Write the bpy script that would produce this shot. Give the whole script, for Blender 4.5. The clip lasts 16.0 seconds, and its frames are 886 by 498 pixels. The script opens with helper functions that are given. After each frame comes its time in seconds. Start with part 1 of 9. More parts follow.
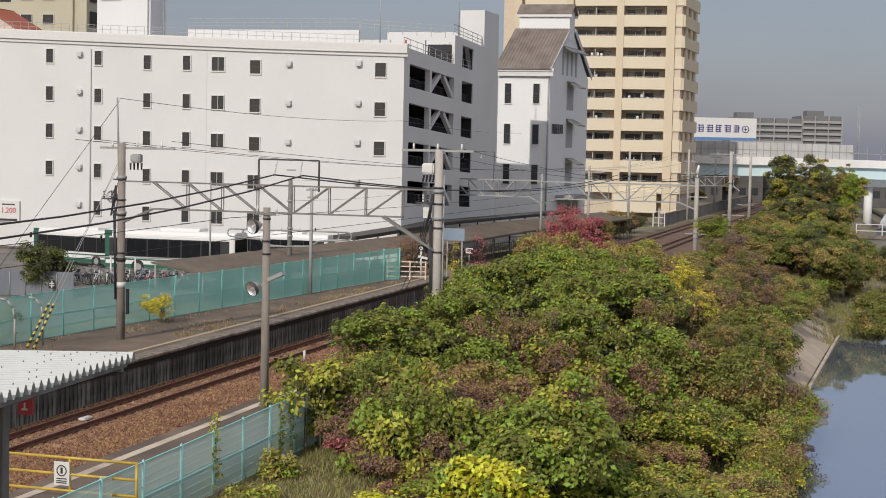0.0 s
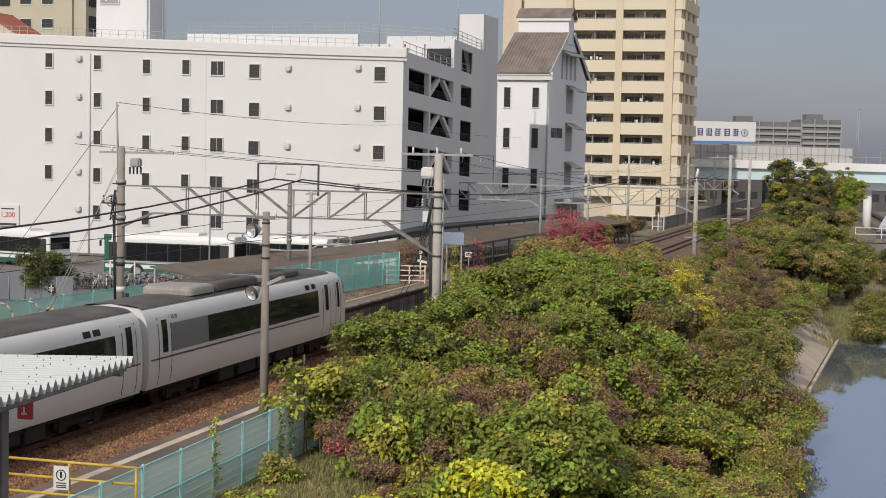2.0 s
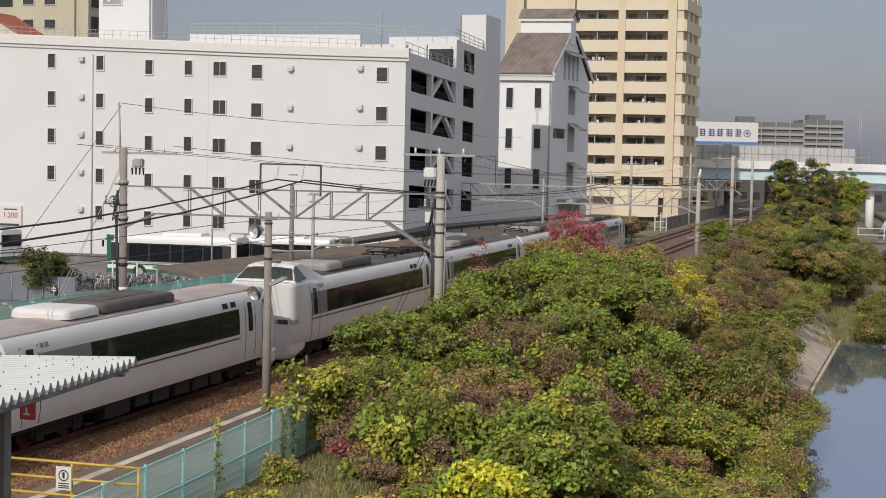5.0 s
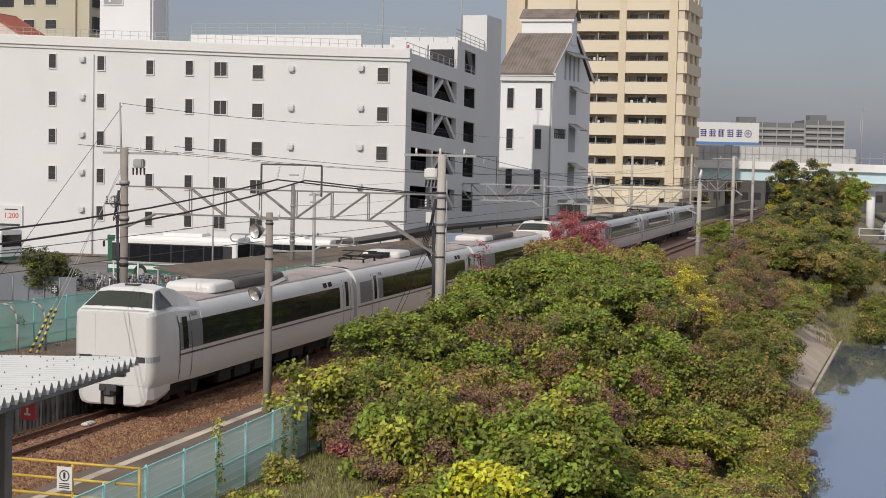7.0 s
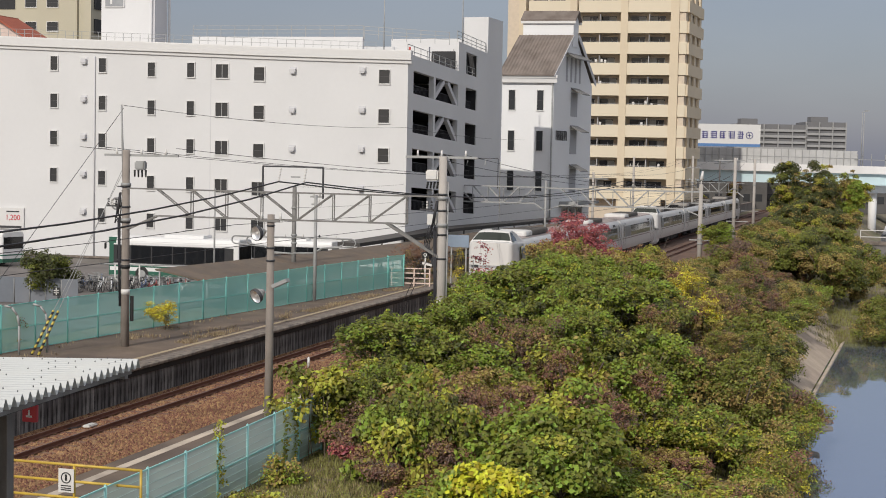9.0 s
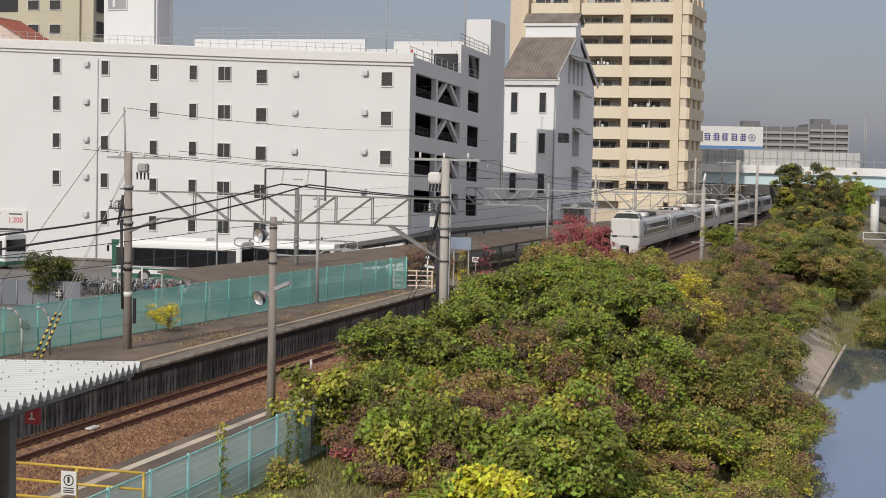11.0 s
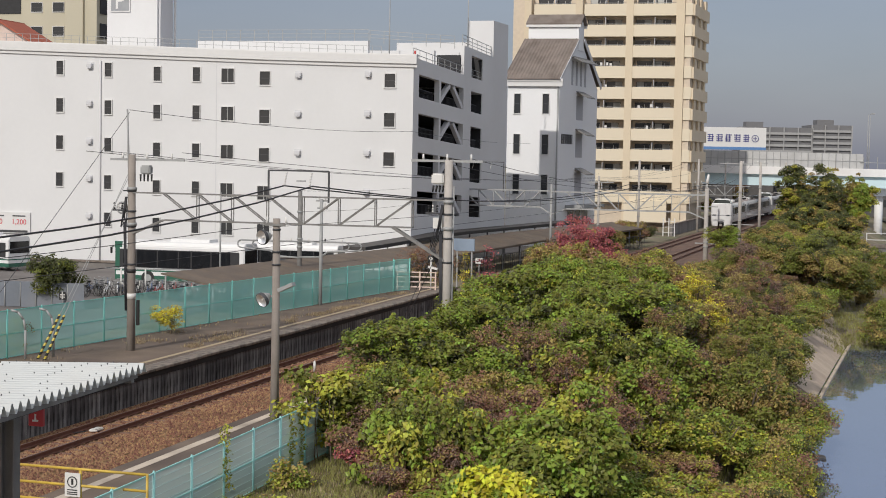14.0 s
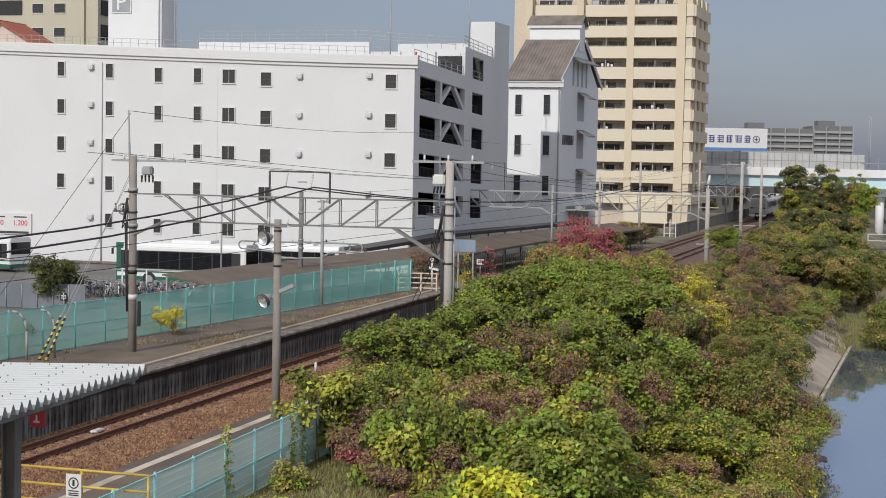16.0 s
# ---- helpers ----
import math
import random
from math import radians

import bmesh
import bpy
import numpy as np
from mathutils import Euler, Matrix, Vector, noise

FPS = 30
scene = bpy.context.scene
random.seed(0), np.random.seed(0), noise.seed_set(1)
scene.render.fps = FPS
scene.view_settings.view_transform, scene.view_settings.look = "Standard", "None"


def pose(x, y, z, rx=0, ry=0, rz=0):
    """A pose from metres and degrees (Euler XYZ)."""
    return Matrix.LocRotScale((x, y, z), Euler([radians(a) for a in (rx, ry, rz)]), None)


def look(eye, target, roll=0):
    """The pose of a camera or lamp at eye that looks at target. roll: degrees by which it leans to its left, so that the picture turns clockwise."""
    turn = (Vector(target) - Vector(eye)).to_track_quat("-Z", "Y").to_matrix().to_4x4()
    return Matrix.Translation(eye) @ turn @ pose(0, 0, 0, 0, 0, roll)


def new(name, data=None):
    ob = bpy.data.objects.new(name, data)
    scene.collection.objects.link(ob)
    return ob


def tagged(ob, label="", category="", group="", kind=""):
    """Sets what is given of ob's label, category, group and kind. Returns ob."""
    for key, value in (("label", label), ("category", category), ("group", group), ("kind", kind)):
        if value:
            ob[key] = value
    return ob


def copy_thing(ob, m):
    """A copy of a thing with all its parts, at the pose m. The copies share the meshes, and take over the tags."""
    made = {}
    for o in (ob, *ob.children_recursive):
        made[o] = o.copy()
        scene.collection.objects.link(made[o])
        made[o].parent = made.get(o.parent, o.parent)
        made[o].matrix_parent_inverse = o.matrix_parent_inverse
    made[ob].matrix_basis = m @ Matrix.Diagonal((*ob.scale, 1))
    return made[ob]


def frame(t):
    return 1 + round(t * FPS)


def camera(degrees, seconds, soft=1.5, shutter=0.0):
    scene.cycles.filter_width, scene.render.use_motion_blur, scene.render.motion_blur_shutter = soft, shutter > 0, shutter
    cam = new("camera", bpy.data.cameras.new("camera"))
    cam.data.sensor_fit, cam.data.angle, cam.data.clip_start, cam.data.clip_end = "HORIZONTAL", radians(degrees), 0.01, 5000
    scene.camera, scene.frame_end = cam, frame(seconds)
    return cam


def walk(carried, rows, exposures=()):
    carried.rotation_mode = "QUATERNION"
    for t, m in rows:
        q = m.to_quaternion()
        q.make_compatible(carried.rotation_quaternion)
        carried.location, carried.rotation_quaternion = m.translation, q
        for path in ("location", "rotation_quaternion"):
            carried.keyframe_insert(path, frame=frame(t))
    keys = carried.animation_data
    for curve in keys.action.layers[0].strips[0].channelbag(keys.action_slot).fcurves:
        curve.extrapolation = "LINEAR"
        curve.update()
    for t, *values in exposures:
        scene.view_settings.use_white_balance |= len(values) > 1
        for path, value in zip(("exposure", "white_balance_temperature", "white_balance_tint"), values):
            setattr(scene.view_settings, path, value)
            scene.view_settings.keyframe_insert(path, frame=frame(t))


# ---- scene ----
AZ, OFF, BEND = 0.2797, 24.2122, 7.38e-5
EYE = (0.0, 0.0, 8.7255)
cam = camera(32.39, 16.0, soft=0.95)


def aim(tilt, lean, turn):
    """A pose at EYE: degrees down, leaning left, turned left."""
    p, y = radians(tilt), radians(turn)
    way = Vector((-math.sin(y) * math.cos(p), math.cos(y) * math.cos(p), -math.sin(p)))
    return look(EYE, Vector(EYE) + way * 50, lean)


PATH = [(0.0, 3.690, 1.266, 0.000), (0.5, 3.625, 1.236, -0.018), (1.0, 3.577, 1.212, -0.024), (1.5, 3.551, 1.207, -0.025),
        (2.0, 3.542, 1.203, -0.018), (2.5, 3.539, 1.198, -0.002), (3.0, 3.534, 1.190, 0.014), (3.5, 3.528, 1.186, 0.032),
        (4.0, 3.525, 1.192, 0.044), (5.2, 3.525, 1.200, 0.075), (6.5, 3.522, 1.203, 0.099), (7.0, 3.514, 1.210, 0.103),
        (7.5, 3.503, 1.222, 0.104), (8.0, 3.490, 1.226, 0.113), (8.5, 3.467, 1.208, 0.135), (9.0, 3.444, 1.180, 0.160),
        (10.2, 3.390, 1.160, 0.220), (11.5, 3.343, 1.140, 0.275), (12.0, 3.334, 1.112, 0.295), (12.5, 3.329, 1.102, 0.319),
        (13.0, 3.325, 1.100, 0.341), (13.5, 3.318, 1.087, 0.361), (14.0, 3.308, 1.076, 0.378), (14.5, 3.300, 1.074, 0.392),
        (15.0, 3.293, 1.066, 0.405), (15.5, 3.284, 1.059, 0.415), (16.0, 3.273, 1.061, 0.421)]
walk(cam, [(t, aim(a, b, c)) for t, a, b, c in PATH], exposures=[(0.0, 0.0, 6610, 9.5), (12.5, 0.0, 6580, 9.5), (14.0, 0.0, 6470, 9.5), (16.0, 0.0, 6240, 8.5)])

# ---- light ----
SUN = Vector((-0.350, -0.772, 0.530)).normalized()
sun_data = bpy.data.lights.new("sun", "SUN")
sun_data.energy, sun_data.angle, sun_data.color = 2.58, radians(0.6), (1.0, 0.94, 0.87)
sun = new("sun", sun_data)
sun.matrix_world = look((0, 0, 60), Vector((0, 0, 60)) - SUN)

world = bpy.data.worlds.new("sky")
scene.world = world
world.use_nodes = True
wn, wl = world.node_tree.nodes, world.node_tree.links
wn.clear()
w_out, w_bg, w_sky = wn.new("ShaderNodeOutputWorld"), wn.new("ShaderNodeBackground"), wn.new("ShaderNodeTexSky")
w_sky.sky_type, w_sky.sun_disc = "NISHITA", False
w_sky.sun_elevation = math.asin(SUN.z)
w_sky.sun_rotation = math.atan2(SUN.x, SUN.y)
w_sky.dust_density, w_sky.air_density = 2.0, 1.0
w_co, w_map, w_noise, w_ramp = (wn.new("ShaderNodeTexCoord"), wn.new("ShaderNodeMapping"), wn.new("ShaderNodeTexNoise"), wn.new("ShaderNodeValToRGB"))
w_map.inputs["Scale"].default_value = (2.2, 2.2, 7.0)
w_noise.inputs["Scale"].default_value, w_noise.inputs["Detail"].default_value = 1.6, 6
w_ramp.color_ramp.elements[0].position, w_ramp.color_ramp.elements[1].position = 0.32, 0.72
w_ramp.color_ramp.elements[0].color, w_ramp.color_ramp.elements[1].color = (2.14, 2.25, 3.20, 1), (2.86, 2.92, 3.85, 1)
w_mix = wn.new("ShaderNodeMix")
w_mix.data_type = "RGBA"
w_mix.inputs["Factor"].default_value = 0.62
wl.new(w_co.outputs["Generated"], w_map.inputs["Vector"])
wl.new(w_map.outputs["Vector"], w_noise.inputs["Vector"])
wl.new(w_noise.outputs["Fac"], w_ramp.inputs["Fac"])
wl.new(w_sky.outputs["Color"], w_mix.inputs["A"])
wl.new(w_ramp.outputs["Color"], w_mix.inputs["B"])
# hazy sky: brighter overhead than at the horizon
w_sep, w_lift, w_haze = wn.new("ShaderNodeSeparateXYZ"), wn.new("ShaderNodeMapRange"), wn.new("ShaderNodeMix")
w_lift.inputs["From Min"].default_value, w_lift.inputs["From Max"].default_value = 0.115, 0.30
w_lift.inputs["To Min"].default_value, w_lift.inputs["To Max"].default_value = 0.0, 0.9
w_haze.data_type = "RGBA"
w_high = wn.new("ShaderNodeValToRGB")
w_high.color_ramp.elements[0].position, w_high.color_ramp.elements[1].position = 0.25, 0.9
w_high.color_ramp.elements[0].color, w_high.color_ramp.elements[1].color = (3.7, 4.3, 5.7, 1), (7.9, 7.55, 7.4, 1)
wl.new(w_sep.outputs["Z"], w_high.inputs["Fac"])
wl.new(w_high.outputs["Color"], w_haze.inputs["B"])
wl.new(w_co.outputs["Generated"], w_sep.inputs[0])
wl.new(w_sep.outputs["Z"], w_lift.inputs["Value"])
wl.new(w_mix.outputs["Result"], w_haze.inputs["A"])
wl.new(w_lift.outputs["Result"], w_haze.inputs["Factor"])
wl.new(w_haze.outputs["Result"], w_bg.inputs["Color"])
w_bg.inputs["Strength"].default_value = 0.10
wl.new(w_bg.outputs["Background"], w_out.inputs["Surface"])

# ---- plan helpers ----
def along(s, lat, z=0.0):
    """A place s metres up the line and lat metres to the left of the track's middle."""
    u = s - 40.0
    th = BEND * u
    al, la = math.sin(th) / BEND, (1 - math.cos(th)) / BEND
    d, n = (math.sin(AZ), math.cos(AZ)), (-math.cos(AZ), math.sin(AZ))
    nx, ny = n[0] * math.cos(th) + d[0] * math.sin(th), n[1] * math.cos(th) + d[1] * math.sin(th)
    return Vector((d[0] * (40 + al) + n[0] * (OFF - la) + nx * lat, d[1] * (40 + al) + n[1] * (OFF - la) + ny * lat, z))


def heading(s):
    """The line's heading at s as a turn about z (x axis points up the line)."""
    return math.pi / 2 - AZ - BEND * (s - 40.0)


def frame_at(s, lat, z=0.0):
    return Matrix.Translation(along(s, lat, z)) @ Matrix.Rotation(heading(s), 4, "Z")


def box(bm, lo, hi, m=None):
    """An axis-aligned box between two corners, moved by m."""
    vs = [bm.verts.new(Vector((x, y, z)) if m is None else m @ Vector((x, y, z))) for x in (lo[0], hi[0]) for y in (lo[1], hi[1]) for z in (lo[2], hi[2])]
    for f in ((0, 1, 3, 2), (4, 6, 7, 5), (0, 4, 5, 1), (2, 3, 7, 6), (0, 2, 6, 4), (1, 5, 7, 3)):
        bm.faces.new([vs[i] for i in f])
    return vs


def rod(bm, a, b, r, r2=None, n=8, caps=True):
    """A round bar from a to b."""
    a, b = Vector(a), Vector(b)
    r2 = r if r2 is None else r2
    w = (b - a).normalized()
    u = w.orthogonal().normalized()
    v = w.cross(u)
    rings = []
    for c, q in ((a, r), (b, r2)):
        rings.append([bm.verts.new(c + (u * math.cos(2 * math.pi * i / n) + v * math.sin(2 * math.pi * i / n)) * q) for i in range(n)])
    for i in range(n):
        bm.faces.new((rings[0][i], rings[0][(i + 1) % n], rings[1][(i + 1) % n], rings[1][i])).smooth = n > 5
    if caps:
        bm.faces.new(rings[0][::-1])
        bm.faces.new(rings[1])


def strut(bm, a, b, w, h):
    """A square bar from a to b, w wide and h deep."""
    a, b = Vector(a), Vector(b)
    d = b - a
    m = Matrix.Translation(a) @ d.to_track_quat("X", "Z").to_matrix().to_4x4()
    box(bm, (0, -w / 2, -h / 2), (d.length, w / 2, h / 2), m)


def prism(bm, outline, x0, x1, m=None):
    """An outline of (y, z) pushed from x0 to x1."""
    m = m or Matrix()
    a = [bm.verts.new(m @ Vector((x0, y, z))) for y, z in outline]
    b = [bm.verts.new(m @ Vector((x1, y, z))) for y, z in outline]
    n = len(a)
    for i in range(n):
        bm.faces.new((a[i], a[(i + 1) % n], b[(i + 1) % n], b[i]))
    bm.faces.new(a[::-1])
    bm.faces.new(b)


def soften(bm, width, segments=2):
    bmesh.ops.bevel(bm, geom=bm.edges[:], offset=width, segments=segments, affect="EDGES", clamp_overlap=True)


def mesh_of(name, bm, material):
    bmesh.ops.recalc_face_normals(bm, faces=bm.faces)
    me = bpy.data.meshes.new(name)
    bm.to_mesh(me)
    bm.free()
    for one in material if isinstance(material, (list, tuple)) else [material]:
        me.materials.append(one)
    return me


def part(name, bm, material, parent=None, label="", m=None):
    ob = new(name, mesh_of(name, bm, material))
    if parent:
        ob.parent = parent
    if m is not None:
        ob.matrix_local = m
    return tagged(ob, label)


def shared(name, me, parent, m):
    ob = new(name, me)
    ob.parent = parent
    ob.matrix_local = m
    return ob


def thing(name, m, label, category, group="", kind=""):
    ob = new(name)
    ob.empty_display_size = 0.3
    ob.matrix_world = m
    return tagged(ob, label, category, group, kind)


def quads(name, verts, faces, material, smooth=False):
    me = bpy.data.meshes.new(name)
    me.from_pydata(verts, [], faces)
    for one in material if isinstance(material, (list, tuple)) else [material]:
        me.materials.append(one)
    if smooth:
        me.polygons.foreach_set("use_smooth", [True] * len(me.polygons))
    me.update()
    return me


# ---- materials ----
def paint(name, color, rough=0.7, metal=0.0, scale=2.0, vary=0.12, fine=40.0, bump=0.15, stain=None, stretch=(1, 1, 1), per="", amount=0.0, gloss=None, streak=0.0):
    """A surface with variation at two scales, fine relief and, where given, stains of another colour."""
    mt = bpy.data.materials.new(name)
    mt.use_nodes = True
    nt = mt.node_tree
    N, L = nt.nodes, nt.links
    b = N["Principled BSDF"]
    b.inputs["Roughness"].default_value, b.inputs["Metallic"].default_value = rough, metal
    if gloss is not None:
        b.inputs["Specular IOR Level"].default_value = gloss
    co, mp = N.new("ShaderNodeTexCoord"), N.new("ShaderNodeMapping")
    mp.inputs["Scale"].default_value = stretch
    L.new(co.outputs["Object"], mp.inputs["Vector"])
    big, small = N.new("ShaderNodeTexNoise"), N.new("ShaderNodeTexNoise")
    big.inputs["Scale"].default_value, big.inputs["Detail"].default_value = scale, 5
    small.inputs["Scale"].default_value, small.inputs["Detail"].default_value = fine, 3
    for q in (big, small):
        L.new(mp.outputs["Vector"], q.inputs["Vector"])
    add = N.new("ShaderNodeMath")
    add.operation = "MULTIPLY_ADD"
    add.inputs[1].default_value = 0.4
    L.new(small.outputs["Fac"], add.inputs[0])
    L.new(big.outputs["Fac"], add.inputs[2])
    rng = N.new("ShaderNodeMapRange")
    rng.inputs["From Min"].default_value, rng.inputs["From Max"].default_value = 0.4, 1.0
    rng.inputs["To Min"].default_value, rng.inputs["To Max"].default_value = 1 - vary, 1 + vary
    L.new(add.outputs[0], rng.inputs["Value"])
    base = N.new("ShaderNodeRGB")
    base.outputs[0].default_value = (*color, 1)
    last = base.outputs[0]
    if stain:
        st, mx, rp = N.new("ShaderNodeTexNoise"), N.new("ShaderNodeMix"), N.new("ShaderNodeMapRange")
        st.inputs["Scale"].default_value, st.inputs["Detail"].default_value = stain[1], 6
        mp2 = N.new("ShaderNodeMapping")
        mp2.inputs["Scale"].default_value = (1, 1, 0.15) if streak else (1, 1, 1)
        L.new(co.outputs["Object"], mp2.inputs["Vector"])
        L.new(mp2.outputs["Vector"], st.inputs["Vector"])
        rp.inputs["From Min"].default_value, rp.inputs["From Max"].default_value = 0.45, 0.72
        rp.inputs["To Max"].default_value = stain[2]
        L.new(st.outputs["Fac"], rp.inputs["Value"])
        mx.data_type = "RGBA"
        L.new(rp.outputs["Result"], mx.inputs["Factor"])
        L.new(last, mx.inputs["A"])
        mx.inputs["B"].default_value = (*stain[0], 1)
        last = mx.outputs["Result"]
    hsv = N.new("ShaderNodeHueSaturation")
    L.new(last, hsv.inputs["Color"])
    L.new(rng.outputs["Result"], hsv.inputs["Value"])
    if per:
        src = N.new("ShaderNodeObjectInfo").outputs["Random"] if per == "object" else N.new("ShaderNodeNewGeometry").outputs["Random Per Island"]
        pr, mul = N.new("ShaderNodeMapRange"), N.new("ShaderNodeMath")
        pr.inputs["To Min"].default_value, pr.inputs["To Max"].default_value = 1 - amount, 1 + amount
        mul.operation = "MULTIPLY"
        L.new(src, pr.inputs["Value"])
        L.new(pr.outputs["Result"], mul.inputs[0])
        L.new(rng.outputs["Result"], mul.inputs[1])
        L.new(mul.outputs[0], hsv.inputs["Value"])
        hr = N.new("ShaderNodeMapRange")
        hr.inputs["To Min"].default_value, hr.inputs["To Max"].default_value = 0.5 - amount * 0.06, 0.5 + amount * 0.06
        L.new(src, hr.inputs["Value"])
        L.new(hr.outputs["Result"], hsv.inputs["Hue"])
    L.new(hsv.outputs["Color"], b.inputs["Base Color"])
    if bump:
        bp = N.new("ShaderNodeBump")
        bp.inputs["Strength"].default_value, bp.inputs["Distance"].default_value = bump, 0.02
        L.new(add.outputs[0], bp.inputs["Height"])
        L.new(bp.outputs["Normal"], b.inputs["Normal"])
    return mt


def foliage(name, color, amount=0.5, rough=0.45):
    mt = paint(name, color, rough, vary=0.25, scale=1.2, fine=9.0, bump=0, per="island", amount=amount)
    nt = mt.node_tree
    b = nt.nodes["Principled BSDF"]
    b.inputs["Specular IOR Level"].default_value = 0.28
    tr, mx = nt.nodes.new("ShaderNodeBsdfTranslucent"), nt.nodes.new("ShaderNodeMixShader")
    tr.inputs["Color"].default_value = (color[0] * 1.5, color[1] * 1.5, color[2] * 0.8, 1)
    mx.inputs[0].default_value = 0.12
    out = nt.nodes["Material Output"]
    nt.links.new(b.outputs[0], mx.inputs[1])
    nt.links.new(tr.outputs[0], mx.inputs[2])
    nt.links.new(mx.outputs[0], out.inputs["Surface"])
    return mt


def glazing(name, color, rough=0.06):
    mt = paint(name, color, rough, vary=0.1, scale=0.8, bump=0)
    mt.node_tree.nodes["Principled BSDF"].inputs["Specular IOR Level"].default_value = 0.6
    return mt


def see_through(name, tint, clear, thin=0.5):
    """A tinted clear sheet: part open, part tinted film."""
    mt = paint(name, tint, 0.5, vary=0.08, scale=0.7, bump=0)
    nt = mt.node_tree
    tp, mx = nt.nodes.new("ShaderNodeBsdfTransparent"), nt.nodes.new("ShaderNodeMixShader")
    tl, half = nt.nodes.new("ShaderNodeBsdfTranslucent"), nt.nodes.new("ShaderNodeMixShader")
    tl.inputs["Color"].default_value = (*tint, 1)
    half.inputs[0].default_value = thin
    mx.inputs[0].default_value = clear
    nt.links.new(nt.nodes["Principled BSDF"].outputs[0], half.inputs[1])
    nt.links.new(tl.outputs[0], half.inputs[2])
    nt.links.new(half.outputs[0], mx.inputs[1])
    nt.links.new(tp.outputs[0], mx.inputs[2])
    nt.links.new(mx.outputs[0], nt.nodes["Material Output"].inputs["Surface"])
    return mt


M_WHITE = paint("white_render", (0.69, 0.69, 0.685), 0.85, scale=0.12, vary=0.03, fine=3.0, bump=0.05, stain=((0.55, 0.55, 0.545), 0.10, 0.4))
M_BEAM = paint("weathered_beam_steel", (0.20, 0.195, 0.185), 0.65, 0.1, scale=3, vary=0.25, bump=0.05)
M_GREY = paint("grey_render", (0.42, 0.42, 0.43), 0.85, scale=0.15, vary=0.04, fine=4.0, bump=0.05)
M_GREYPALE = paint("pale_grey_render", (0.60, 0.60, 0.61), 0.85, scale=0.15, vary=0.04, fine=4.0, bump=0.05)
M_TRIM = paint("white_trim", (0.68, 0.675, 0.66), 0.7, vary=0.03, bump=0.03)
M_CREAM = paint("cream_render", (0.66, 0.56, 0.41), 0.85, scale=0.2, vary=0.05, fine=5.0, bump=0.05)
M_CREAMPALE = paint("pale_cream_panel", (0.70, 0.62, 0.475), 0.85, scale=0.2, vary=0.04, fine=5.0, bump=0.05)
M_INSIDE = paint("loggia_wall", (0.62, 0.53, 0.42), 0.9, vary=0.08, bump=0.03)
# Near-black for dark panes and for recesses, where it stands in for shade
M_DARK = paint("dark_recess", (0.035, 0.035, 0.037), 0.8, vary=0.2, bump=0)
M_GLASS = glazing("window_glass", (0.04, 0.042, 0.045), 0.2)
# Deck colour darkened to carry the shade of the unlit parking floors
M_DECKSHADE = paint("shade_dark_deck", (0.055, 0.054, 0.053), 0.9, scale=0.5, vary=0.15, bump=0.05)
M_METAL = paint("galvanised_steel", (0.34, 0.345, 0.34), 0.6, 0.15, scale=3, vary=0.15, bump=0.05)
M_DARKSTEEL = paint("dark_steel", (0.07, 0.07, 0.075), 0.55, 0.4, scale=3, vary=0.2, bump=0.05)
M_CONCRETE = paint("pole_concrete", (0.44, 0.41, 0.375), 0.9, scale=1.5, vary=0.15, fine=30, bump=0.2, stain=((0.16, 0.15, 0.14), 1.1, 0.5), streak=1)
M_RAIL = paint("rusty_rail", (0.155, 0.066, 0.044), 0.75, 0.1, scale=4, vary=0.25, bump=0.1)
M_RAILTOP = paint("worn_rail_head", (0.17, 0.10, 0.075), 0.5, 0.4, scale=6, vary=0.15, bump=0.02)
M_SLEEPER = paint("old_sleeper", (0.185, 0.105, 0.070), 0.9, scale=5, vary=0.3, bump=0.3, per="object", amount=0.25)
M_BALLAST = paint("rust_stained_ballast", (0.225, 0.115, 0.068), 0.95, scale=0.8, vary=0.25, fine=14, bump=0.6, per="island", amount=0.5)
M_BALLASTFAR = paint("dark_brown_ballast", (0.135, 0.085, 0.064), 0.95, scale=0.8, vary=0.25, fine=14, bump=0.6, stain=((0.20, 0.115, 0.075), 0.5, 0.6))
M_PAVE = paint("worn_platform_asphalt", (0.115, 0.086, 0.068), 0.95, scale=0.5, vary=0.35, fine=18, bump=0.35, stain=((0.20, 0.148, 0.104), 0.4, 0.8))
M_COPING = paint("worn_concrete_coping", (0.215, 0.18, 0.15), 0.95, scale=1.2, vary=0.28, fine=20, bump=0.4, stain=((0.060, 0.050, 0.043), 3.5, 0.9))
M_PLATWALL = paint("sooty_platform_wall", (0.21, 0.20, 0.195), 0.95, scale=1.2, vary=0.35, fine=10, bump=0.3, stain=((0.016, 0.014, 0.013), 6.0, 1.0), streak=1, per="object", amount=0.4)
M_YELLOWLINE = paint("faded_yellow_line", (0.42, 0.33, 0.21), 0.9, scale=2, vary=0.2, fine=20, stain=((0.22, 0.18, 0.13), 2.0, 0.7))
M_COPINGSHADE = paint("coping_shade_black", (0.028, 0.026, 0.025), 0.95, scale=1.5, vary=0.3, bump=0.2)
M_GROUND = paint("dry_ground", (0.20, 0.165, 0.11), 0.95, scale=0.3, vary=0.3, fine=6, bump=0.5, stain=((0.10, 0.12, 0.05), 0.25, 0.9))
M_STREET = paint("street_paving", (0.17, 0.155, 0.145), 0.92, scale=0.25, vary=0.2, fine=12, bump=0.2, stain=((0.11, 0.10, 0.095), 0.4, 0.6))
